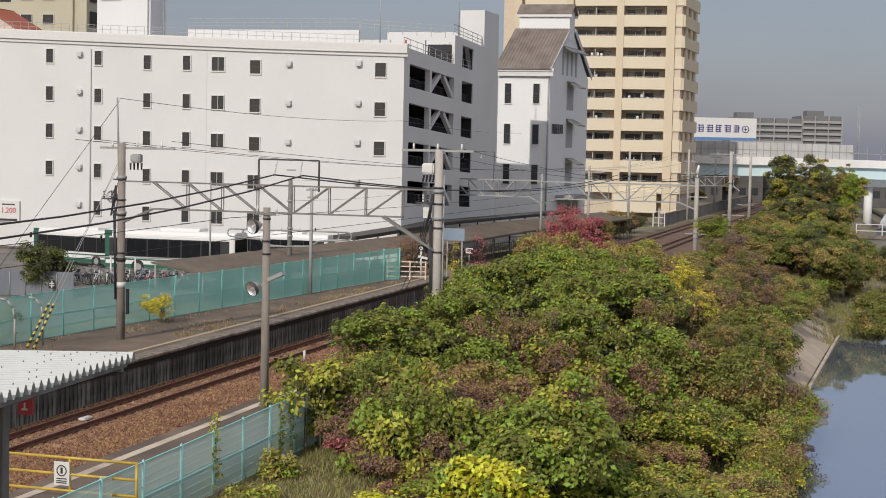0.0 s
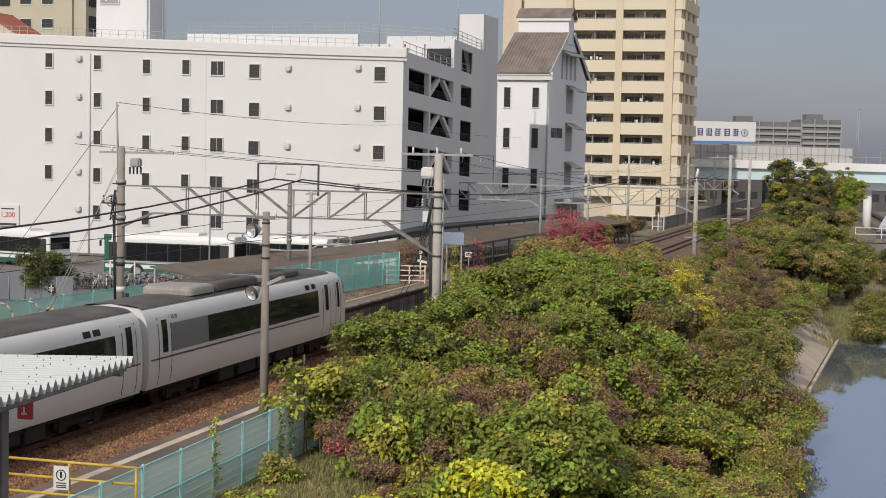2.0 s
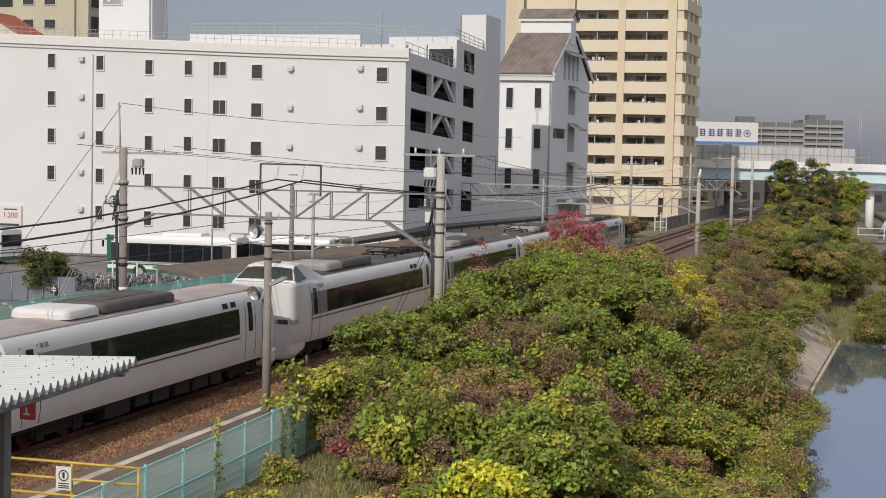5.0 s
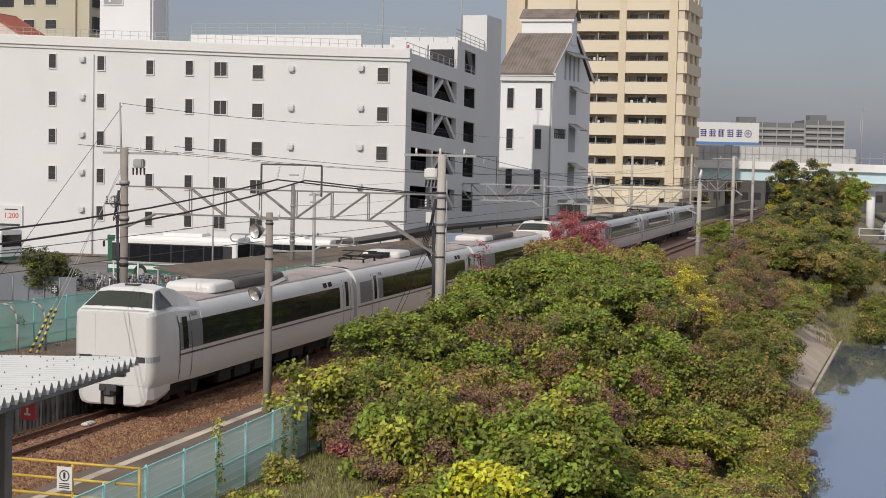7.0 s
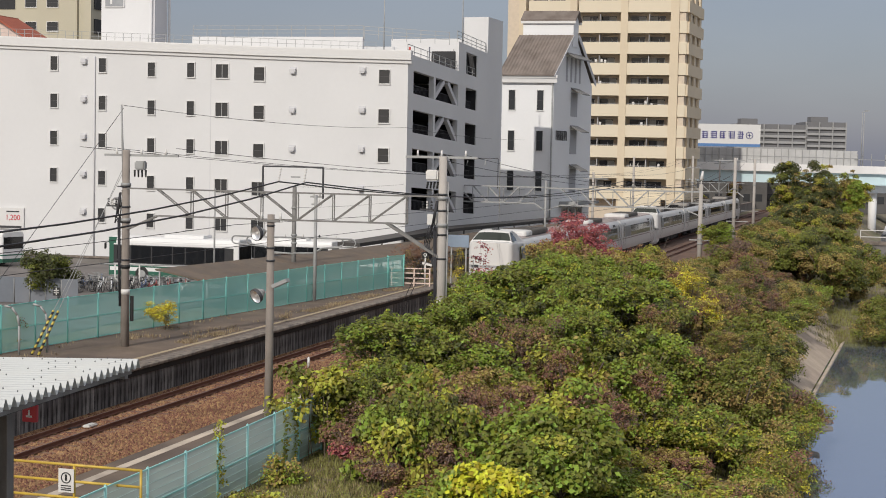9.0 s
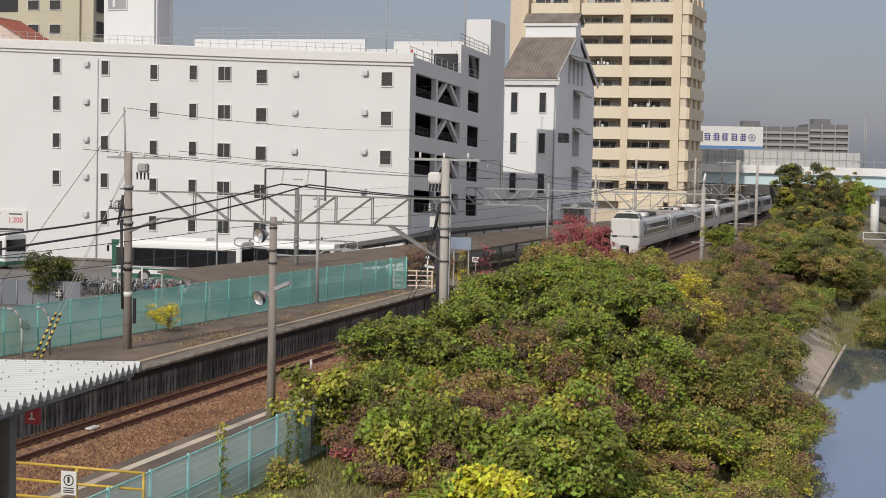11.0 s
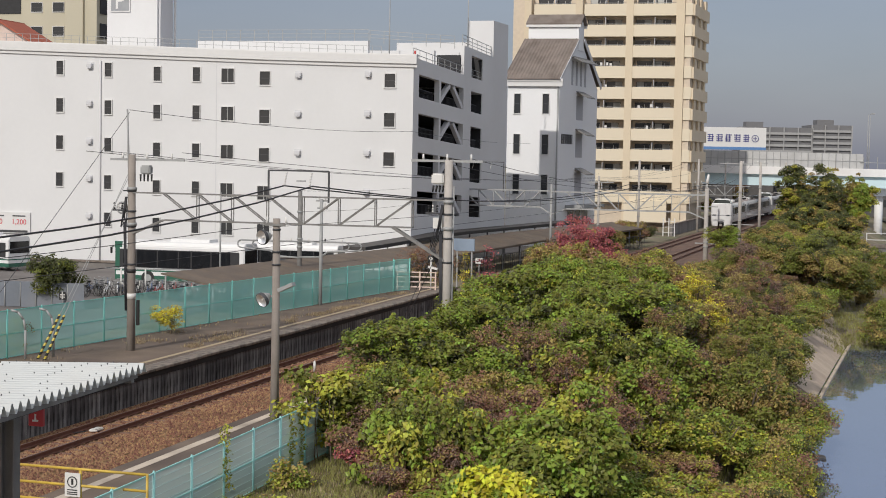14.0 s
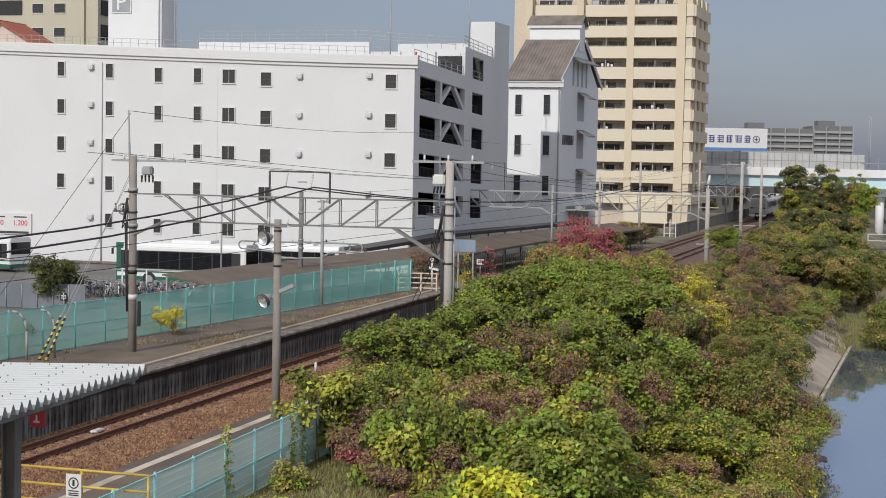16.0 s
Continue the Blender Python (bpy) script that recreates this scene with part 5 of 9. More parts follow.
def build_lamp_pole():
    t = thing("floodlight_pole", frame_at(39.1, -7.9, 1.0), "concrete pole with two round floodlights on the platform", "lamp pole")
    bm = bmesh.new()
    rod(bm, (0, 0, -0.2), (0, 0, 6.05), 0.125, 0.10, 14)
    part("shaft", bm, M_POLEBROWN, t)
    bm = bmesh.new()
    strut(bm, (-0.11, -0.30, 5.87), (-0.11, 0.30, 5.88), 0.05, 0.06)
    part("cross_arm", bm, M_BEAM, t)
    for k, z in enumerate((4.75, 5.1, 5.72)):
        bm = bmesh.new()
        rod(bm, (0, 0, z), (0, 0, z + 0.05), 0.128 - 0.006 * k, 0.128 - 0.006 * k, 14)
        part("band", bm, M_DARKSTEEL, t)
    for y in (-0.28, 0.28):
        bm = bmesh.new()
        rod(bm, (0, y, 5.9), (0, y, 6.1), 0.035, 0.03)
        part("insulator", bm, M_PORCELAIN, t)
    for z, tilt in ((5.55, 0.0), (3.85, 0.3)):
        lamp = part("floodlight", bmesh.new(), M_METAL, t)
        bm = bmesh.new()
        c = Vector((-0.12, 0.26, z))
        f = Vector((-0.85, 0.45, -0.15 - tilt)).normalized()
        for k0, k1, r0, r1 in ((-0.16, -0.05, 0.06, 0.13), (-0.05, 0.08, 0.13, 0.205)):
            rod(bm, c + f * k0, c + f * k1, r0, r1, 18)
        part("housing", bm, M_METAL, lamp)
        bm = bmesh.new()
        u = f.cross(Vector((0, 0, 1))).normalized()
        w = u.cross(f)
        rings = [[bm.verts.new(c + f * k + (u * math.cos(a * math.pi / 10) + w * math.sin(a * math.pi / 10)) * r) for a in range(20)] for k, r in ((0.165, 0.198), (0.135, 0.175), (0.105, 0.13), (0.09, 0.075), (0.085, 0.03))]
        for p, q in zip(rings, rings[1:]):
            for i in range(20):
                bm.faces.new((p[i], p[(i + 1) % 20], q[(i + 1) % 20], q[i])).smooth = True
        bm.faces.new(rings[-1])
        part("reflector", bm, paint("lamp_reflector", (0.86, 0.86, 0.86), 0.38, 0.85, vary=0.1, bump=0.1, scale=6), lamp, "round bright polished reflector")
        bm = bmesh.new()
        rings = [[bm.verts.new(c + f * k + (u * math.cos(a * math.pi / 10) + w * math.sin(a * math.pi / 10)) * r) for a in range(20)] for k, r in ((0.07, 0.206), (0.17, 0.213), (0.178, 0.204), (0.165, 0.197))]
        for p, q in zip(rings, rings[1:]):
            for i in range(20):
                bm.faces.new((p[i], p[(i + 1) % 20], q[(i + 1) % 20], q[i])).smooth = True
        part("rim", bm, M_DARKSTEEL, lamp, "dark rim")
        bm = bmesh.new()
        rod(bm, c + f * 0.086, c + f * 0.13, 0.022, 0.035, 8)
        part("bulb", bm, M_PORCELAIN, lamp)
        bm = bmesh.new()
        strut(bm, (0, 0, z + 0.05), c - f * 0.1, 0.04, 0.06)
        part("bracket", bm, M_METAL, lamp)
    bm = bmesh.new()
    strut(bm, (-0.02, -0.1, 4.06), (-0.06, -0.55, 4.26), 0.2, 0.10)
    part("small_lamp", bm, M_METAL, t)


build_lamp_pole()


M_COLUMN = paint("weathered_column", (0.20, 0.19, 0.18), 0.7, scale=2, vary=0.25, bump=0.1, stain=((0.09, 0.07, 0.055), 1.5, 0.7), streak=1)


def build_canopy():
    t = thing("platform_canopy", frame_at(29.2, -9.1, 4.30) @ Matrix.Rotation(radians(4.0), 4, "Z"), "white folded-sheet roof over the platform", "canopy")
    bm = bmesh.new()
    pitch, h = 0.30, 0.17
    x = 0.0
    L = 16.0
    rows = []
    while x > -L:
        for dx, z in ((0.0, -h), (-0.06, -h), (-0.16, 0.03), (-0.20, 0.03)):
            rows.append([bm.verts.new((x + dx, y, z - 0.035 * y)) for y in (0.0, 3.3)])
        x -= pitch
    for a, b in zip(rows, rows[1:]):
        bm.faces.new((a[0], a[1], b[1], b[0]))
    part("folded_sheet", bm, M_SHEET, t)
    bm = bmesh.new()
    rod(bm, (0, 0, 0.0), (0, 0, 0.06), 0.016, 0.010, 6)
    bolt = mesh_of("bolt", bm, M_DARKSTEEL)
    rnd = random.Random(2)
    spots = {(rnd.randint(0, 40), rnd.randint(0, 6)) for k in range(150)}
    for i, j in sorted(spots):
        shared("bolt", bolt, t, Matrix.Translation((-0.30 * i - 0.18, 0.25 + 0.45 * j, -0.01 - 0.016 * j)))
    bm = bmesh.new()
    box(bm, (-L, 0.16, -0.30), (-0.15, 0.24, -0.17))
    box(bm, (-0.3, 0.24, -0.40), (-0.15, 3.3, -0.28))
    part("edge_beam", bm, M_COLUMN, t)
    # Dark backing sheet: the shade under the roof folds is in its colour
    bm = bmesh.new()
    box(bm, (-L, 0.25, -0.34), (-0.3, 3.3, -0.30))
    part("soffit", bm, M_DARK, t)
    for x in (-3.6, -11.0):
        bm = bmesh.new()
        box(bm, (x - 0.13, 1.12, -5.9), (x + 0.13, 1.15, -0.2))
        box(bm, (x - 0.13, 1.37, -5.9), (x + 0.13, 1.40, -0.2))
        box(bm, (x - 0.015, 1.15, -5.9), (x + 0.015, 1.37, -0.2))
        part("column", bm, M_COLUMN, t, "weathered grey steel column")
    nearer = Matrix.Translation(EYE) @ Matrix.Scale(0.74, 4) @ Matrix.Translation(-Vector(EYE))
    t.matrix_world = nearer @ t.matrix_world
    s = thing("emergency_sign", frame_at(28.1, -7.1, 3.2), "red square sign with a white symbol under the canopy", "sign")
    bm = bmesh.new()
    box(bm, (-0.05, -0.17, -0.2), (0.05, 0.17, 0.2))
    soften(bm, 0.015, 1)
    part("board", bm, M_RED, s)
    bm = bmesh.new()
    box(bm, (-0.056, -0.02, -0.10), (-0.051, 0.02, 0.06))
    box(bm, (-0.056, -0.07, -0.10), (-0.051, 0.07, -0.06))
    part("symbol", bm, M_PORCELAIN, s)
    bm = bmesh.new()
    rod(bm, (0, 0, 0.2), (0, 0, 0.62), 0.02, 0.02)
    part("hanger", bm, M_METAL, s)
    s.matrix_world = nearer @ s.matrix_world


build_canopy()


def build_barrier():
    t = thing("platform_barrier", frame_at(28.35, -6.5, 1.0), "yellow tubular barrier with a white notice", "barrier")
    for h in (1.10, 0.75, 0.40):
        bm = bmesh.new()
        rod(bm, (0, 0, h), (0, -3.05, h), 0.03, 0.03)
        part("rail", bm, M_YELLOW, t)
    for y in (0, -1.5, -3.05):
        bm = bmesh.new()
        rod(bm, (0, y, -0.02), (0, y, 1.12), 0.03, 0.03)
        part("post", bm, M_YELLOW, t)
    bm = bmesh.new()
    box(bm, (-0.06, -1.52, 0.52), (-0.04, -1.16, 1.02))
    board = part("notice", bm, M_PORCELAIN, t, "white notice plate with a dark ring")
    bm = bmesh.new()
    for i in range(16):
        a, b = 2 * math.pi * i / 16, 2 * math.pi * (i + 1) / 16
        strut(bm, (-0.064, -1.34 + 0.11 * math.cos(a), 0.83 + 0.11 * math.sin(a)), (-0.064, -1.34 + 0.11 * math.cos(b), 0.83 + 0.11 * math.sin(b)), 0.006, 0.022)
    box(bm, (-0.066, -1.365, 0.77), (-0.061, -1.315, 0.9))
    part("ring", bm, M_BLACK, board)
    for z in (0.65, 0.60, 0.56):
        bm = bmesh.new()
        box(bm, (-0.066, -1.46, z), (-0.061, -1.22, z + 0.022))
        part("text_bar", bm, M_BLACK, board)


build_barrier()


def build_small_trackside():
    t = thing("marker_post", frame_at(59.4, -1.2, -0.2), "short white marker post in the ballast", "marker post")
    bm = bmesh.new()
    rod(bm, (0, 0, 0), (0, 0, 0.42), 0.055, 0.055, 10)
    part("post", bm, M_PORCELAIN, t)
    bm = bmesh.new()
    rod(bm, (0, 0, 0.42), (0, 0, 0.47), 0.055, 0.02, 10)
    part("cap", bm, M_PORCELAIN, t)
    t = thing("track_box", frame_at(43.6, 0.15, -0.16), "pale grey beacon plate between the rails", "track beacon")
    bm = bmesh.new()
    box(bm, (-0.28, -0.13, 0), (0.28, 0.13, 0.08))
    soften(bm, 0.03, 2)
    part("plate", bm, M_PORCELAIN, t)
    bm = bmesh.new()
    rod(bm, (-0.3, 0.15, 0.03), (-1.0, 0.5, 0.02), 0.02, 0.02, 6)
    part("cable", bm, M_CABLE, t)
    # pink barrier at the platform end
    t = thing("end_barrier", frame_at(86.4, 4.1, 0.98), "faded pale pink railing closing the platform end", "railing")
    for y in (0, -0.48, -1.3, -2.2):
        bm = bmesh.new()
        strut(bm, (0.25 * -y, y, -0.05), (0.25 * -y, y, 1.12), 0.075, 0.075)
        part("post", bm, M_PINKRAIL, t)
    for h in (0.2, 0.5, 0.8, 1.08):
        bm = bmesh.new()
        strut(bm, (0, 0.1, h), (0.55, -2.25, h), 0.05, 0.06)
        part("rail", bm, M_PINKRAIL, t)
    # signal target
    t = thing("signal_marker", frame_at(87.3, 2.3, 0.95), "white post with a round black marker", "signal")
    bm = bmesh.new()
    rod(bm, (0, 0, 0), (0, 0, 1.75), 0.05, 0.05)
    part("post", bm, M_PORCELAIN, t)
    bm = bmesh.new()
    box(bm, (-0.04, -0.19, 1.72), (0.0, 0.19, 2.10))
    part("plate", bm, M_BLACK, t)
    bm = bmesh.new()
    rod(bm, (-0.055, 0, 1.91), (-0.042, 0, 1.91), 0.11, 0.11, 14)
    disc = part("disc", bm, M_PORCELAIN, t)
    bm = bmesh.new()
    rod(bm, (-0.062, 0, 1.91), (-0.056, 0, 1.91), 0.05, 0.05, 12)
    part("disc_centre", bm, M_BLACK, disc)
    bm = bmesh.new()
    strut(bm, (-0.03, 0.18, 1.42), (-0.03, -0.42, 1.30), 0.04, 0.14)
    part("arm", bm, M_PORCELAIN, t)
    # small white notice by the weeds
    t = thing("track_notice", frame_at(90.5, 0.2, 0.0), "small white notice plate on a thin post", "sign")
    bm = bmesh.new()
    rod(bm, (0.03, 0, -0.2), (0.03, 0, 2.75), 0.025, 0.025)
    part("post", bm, M_METAL, t)
    bm = bmesh.new()
    box(bm, (-0.02, -0.22, 2.45), (0.0, 0.22, 2.78))
    plate = part("plate", bm, M_PORCELAIN, t)
    for z in (2.66, 2.56):
        bm = bmesh.new()
        box(bm, (-0.026, -0.15, z), (-0.021, 0.15, z + 0.03))
        part("text_bar", bm, M_DARKSTEEL, plate)
    # blue sign board at the shelter end
    t = thing("station_board", frame_at(96.3, 2.6, 0.55), "faded blue station board on two posts", "sign board")
    bm = bmesh.new()
    box(bm, (-0.05, -0.5, 2.3), (0.05, 0.9, 3.1))
    part("board", bm, paint("faded_blue", (0.22, 0.28, 0.36), 0.6, scale=0.8, vary=0.2, bump=0), t)
    for y in (-0.3, 0.7):
        bm = bmesh.new()
        strut(bm, (0.1, y, -0.9), (0.1, y, 3.1), 0.09, 0.09)
        part("post", bm, M_METAL, t)
    # striped stay guards
    m_stripe = bpy.data.materials.new("black_yellow_stripes")
    m_stripe.use_nodes = True
    nt = m_stripe.node_tree
    b = nt.nodes["Principled BSDF"]
    b.inputs["Roughness"].default_value = 0.5
    wv, rp, co = nt.nodes.new("ShaderNodeTexWave"), nt.nodes.new("ShaderNodeValToRGB"), nt.nodes.new("ShaderNodeTexCoord")
    wv.bands_direction = "Z"
    wv.inputs["Scale"].default_value, wv.inputs["Distortion"].default_value = 1.45, 0.0
    rp.color_ramp.interpolation = "CONSTANT"
    rp.color_ramp.elements[0].color, rp.color_ramp.elements[1].color = (0.03, 0.03, 0.03, 1), (0.62, 0.50, 0.10, 1)
    rp.color_ramp.elements[1].position = 0.5
    nt.links.new(co.outputs["Object"], wv.inputs["Vector"])
    nt.links.new(wv.outputs["Fac"], rp.inputs["Fac"])
    nt.links.new(rp.outputs["Color"], b.inputs["Base Color"])
    for k, (s, lat) in enumerate(((50.5, 6.5), (50.3, 6.1))):
        t = thing("stay_wire", frame_at(s, lat, 0.98), "guy wire with a black and yellow guard", "guy wire", "stay wires")
        top = Vector((4.2, -1.7 + 0.4 * k, 7.2))
        w = top.normalized()
        bm = bmesh.new()
        rod(bm, (0, 0, 0), w * 1.9, 0.05, 0.05, 8)
        part("guard", bm, m_stripe, t)
        bm = bmesh.new()
        rod(bm, w * 1.9, top, 0.012, 0.012, 5)
        part("wire", bm, M_METAL, t)
    # two curved white hoops
    for s, lat in ((51.3, 6.3), (50.3, 6.9)):
        t = thing("bent_post", frame_at(s, lat, 0.98), "white bent tubular post on the platform", "bollard", "bent posts")
        bm = bmesh.new()
        pts = [Vector((0, 0, 0)), Vector((0, 0, 1.1)), Vector((-0.03, 0.06, 1.5)), Vector((-0.1, 0.25, 1.78)), Vector((-0.2, 0.5, 1.85))]
        for a, b in zip(pts, pts[1:]):
            rod(bm, a, b, 0.045, 0.045, 8)
        part("tube", bm, M_METAL, t)


build_small_trackside()


# ---- wires ----
def wire(points, r, sag=0.0, label="thin black overhead wire above the track", name="overhead_wire"):
    pts = [Vector(q) for q in points]
    bm = bmesh.new()
    line = [pts[0]]
    for a, b in zip(pts, pts[1:]):
        n = 10 if sag else 1
        for i in range(1, n + 1):
            k = i / n
            line.append(a.lerp(b, k) - Vector((0, 0, sag * 4 * k * (1 - k))))
    rings = []
    for i, q in enumerate(line):
        w = (line[min(i + 1, len(line) - 1)] - line[max(i - 1, 0)]).normalized()
        u = w.cross(Vector((0, 0, 1))).normalized()
        v = u.cross(w)
        rings.append([bm.verts.new(q + (u * math.cos(c) + v * math.sin(c)) * r) for c in (0.0, 1.26, 2.51, 3.77, 5.03)])
    for a, b in zip(rings, rings[1:]):
        for i in range(5):
            bm.faces.new((a[i], a[(i + 1) % 5], b[(i + 1) % 5], b[i])).smooth = True
    t = tagged(part(name, bm, M_CABLE), label, "cable", "overhead wires")
    return t


def build_wires():
    # contact and carrier wires over the running track
    for lat, z, r in ((0.0, 5.1, 0.012), (0.0, 5.95, 0.012)):
        wire([along(s, lat, z) for s in (4, 54.4, 129, 197, 260)], r, 0.25 if z > 5.5 else 0.02)
    wire([along(s, -3.9, z) for s, z in ((100, 5.1), (129, 5.1), (197, 5.1), (260, 5.1))], 0.012, 0.02)
    wire([along(s, -3.9, z) for s, z in ((100, 6.0), (129, 5.95), (197, 5.95), (260, 5.95))], 0.012, 0.25)
    # heavy feeders that hang on the square frames
    for l, dip in ((-1.8, 1.22), (-2.95, 1.42)):
        wire([along(2, l, 7.6), along(54.4, l, 7.66)], 0.03, dip, "heavy black feeder cable hung from the beam")
        wire([along(54.4, l, 7.66), along(129, l - 0.5, 7.0), along(197, l - 1, 7.0)], 0.028, 0.95, "heavy black feeder cable hung from the beam")
    # lines on the pole tops
    for lat, z in ((2.5, 8.85), (5.6, 8.85), (6.7, 8.85)):
        wire([along(54.35, lat, z), along(141, lat - 3.0, 7.4), along(205, lat - 3, 9.0)], 0.011, 0.6)
    for lat in (-7.3, -9.2):
        wire([along(54.7, lat, 8.8), along(129.2, lat, 6.9), along(196, lat + 3, 9.2)], 0.011, 0.7)
    wire([along(54.3, 4.75, 10.5), along(105, 9.4, 10.8), along(160, 13, 10.8)], 0.011, 0.3)
    wire([along(54.3, 4.75, 10.4), along(49, 9.2, 1.0)], 0.012, 0)
    # stay wire of the pole in the bushes
    for k in (0, 0.18):
        wire([along(54.6, -8.2 + k, 5.9), along(60.5, -4.2 + k, 0.6)], 0.012, 0, "guy wire down to the trackside", "stay_wire")
    for z in (5.6, 6.9):
        wire([along(129, 13, z), along(129 + 60, 12, z + 0.6)], 0.009, 0.3)
        wire([along(129, 13, z), along(88.6, 11.3, z - 0.2)], 0.009, 0.3)


build_wires()

# ---- the express train ----
M_BODY = paint("pale_train_paint", (0.66, 0.655, 0.64), 0.38, scale=0.5, vary=0.03, fine=8, bump=0.02, stain=((0.56, 0.55, 0.53), 0.8, 0.3))
M_BAND = paint("grey_window_band", (0.20, 0.205, 0.21), 0.35, scale=0.8, vary=0.05, bump=0)
M_PANE = glazing("train_glass", (0.022, 0.028, 0.022), 0.05)
M_STRIPE = paint("brown_stripe", (0.14, 0.07, 0.05), 0.4, vary=0.08, bump=0)
M_ROOFGREY = paint("sooty_train_roof", (0.075, 0.070, 0.065), 0.85, scale=0.8, vary=0.3, fine=10, bump=0.15, stain=((0.15, 0.13, 0.11), 0.9, 0.5))
M_ROOFLIGHT = paint("dusty_pink_roof", (0.42, 0.36, 0.34), 0.75, scale=0.8, vary=0.12, fine=10, bump=0.05, stain=((0.25, 0.22, 0.21), 0.6, 0.5))
M_UNIT = paint("roof_unit_grey", (0.30, 0.28, 0.255), 0.65, scale=0.9, vary=0.15, fine=8, bump=0.05)
M_UNITWHITE = paint("roof_unit_white", (0.66, 0.65, 0.63), 0.5, scale=0.9, vary=0.06, fine=8, bump=0.03)
M_UNDER = paint("underframe_dark", (0.017, 0.015, 0.014), 0.85, scale=2, vary=0.3, bump=0.1)
M_SKIRT = paint("grey_nose_band", (0.36, 0.36, 0.365), 0.4, vary=0.05, bump=0)
M_LENS = paint("headlight_lens", (0.06, 0.065, 0.07), 0.08, vary=0.1, bump=0)

SIDE = ((0.0, 0.93), (0.12, 0.985), (0.25, 1.0), (0.45, 1.0), (0.66, 0.975), (0.80, 0.93), (0.88, 0.865), (0.94, 0.77), (0.975, 0.64), (0.992, 0.42), (1.0, 0.0))
LENGTH, PITCH = 20.0, 20.45


def across(f):
    """Half-breadth of the section at height fraction f."""
    for (a, ya), (b, yb) in zip(SIDE, SIDE[1:]):
        if f <= b:
            return ya + (yb - ya) * (f - a) / (b - a)
    return 0.0


def shape(d):
    """Half-width, bottom and top of the blunt leading end d metres behind the coupler line."""
    table = ((0.78, 1.20, 0.90, 2.98), (0.86, 1.31, 0.88, 3.16), (1.02, 1.40, 0.85, 3.34), (1.40, 1.45, 0.82, 3.50), (2.0, 1.455, 0.82, 3.60), (9, 1.455, 0.82, 3.60))
    if d <= table[0][0]:
        return table[0][1:]
    for p, q in zip(table, table[1:]):
        if d <= q[0]:
            k = (d - p[0]) / (q[0] - p[0])
            return tuple(p[i] + (q[i] - p[i]) * k for i in (1, 2, 3))
    return table[-1][1:]


# distance, half-width, bottom, shoulder height, half-width and height of the cab's top edge, its crown
CAB = ((0.45, 1.22, 0.98, 3.34, 1.10, 3.36, 0.01), (0.50, 1.33, 0.93, 3.36, 1.20, 3.385, 0.01), (0.60, 1.405, 0.90, 3.38, 1.27, 3.405, 0.01), (0.78, 1.445, 0.88, 3.40, 1.31, 3.43, 0.01),
       (0.80, 1.447, 0.88, 3.40, 1.31, 3.47, 0.02), (1.38, 1.455, 0.86, 3.40, 1.03, 3.95, 0.04), (1.52, 1.455, 0.86, 3.40, 1.01, 4.03, 0.06), (2.20, 1.455, 0.85, 3.39, 0.99, 4.09, 0.08),
       (2.90, 1.455, 0.84, 3.37, 1.00, 3.95, 0.07), (3.80, 1.455, 0.82, 3.33, 1.06, 3.64, 0.05), (4.40, 1.455, 0.82, 3.28, 1.12, 3.46, 0.10))


def cab_point(d, k):
    """A point on the tall cab: k = 0 on the shoulder, 1 on the top edge."""
    for p, q in zip(CAB, CAB[1:]):
        if d <= q[0]:
            f = (d - p[0]) / (q[0] - p[0])
            r = [p[i] + (q[i] - p[i]) * f for i in range(7)]
            return Vector((d, r[1] * 0.955 + (r[4] - r[1] * 0.955) * k, r[3] + (r[5] - r[3]) * k))


def tall_cab(bm):
    """The boxy nose with a flat front and a raised cab, tip towards -x."""
    rows = []
    for d, w, zb, zs, wt, zt, c in CAB:
        k = min(1.0, max(0.0, (d - 0.8) / 1.4))
        fit = lambda z, y: w * (y + (across((z - 0.82) / 2.78) - y) * k)
        half = [(w * 0.92, zb), (fit(zb + 0.2, 0.985), zb + 0.2), (fit(zb + 0.5, 1.0), zb + 0.5), (fit(2.2, 1.0), 2.2), (fit(2.75, 1.0), 2.75), (fit(zs - 0.12, 0.992), zs - 0.12), (fit(zs, 0.955), zs), (wt, zt), (wt * 0.6, zt + c), (0, zt + c * 1.25)]
        rows.append([bm.verts.new((d, y, z)) for y, z in half] + [bm.verts.new((d, -y, z)) for y, z in reversed(half[:-1])])
    for p, q in zip(rows, rows[1:]):
        for i in range(len(p) - 1):
            f = bm.faces.new((p[i], p[i + 1], q[i + 1], q[i]))
            f.smooth = i in (0, 1, 2, 3, 4, 13, 14, 15, 16, 17)
        bm.faces.new((p[0], q[0], q[-1], p[-1]))
    bm.faces.new(rows[0])
    bm.faces.new(rows[-1][::-1])
    flat = {e for f in bm.faces if not f.smooth for e in f.edges}
    bmesh.ops.split_edges(bm, edges=list(flat))


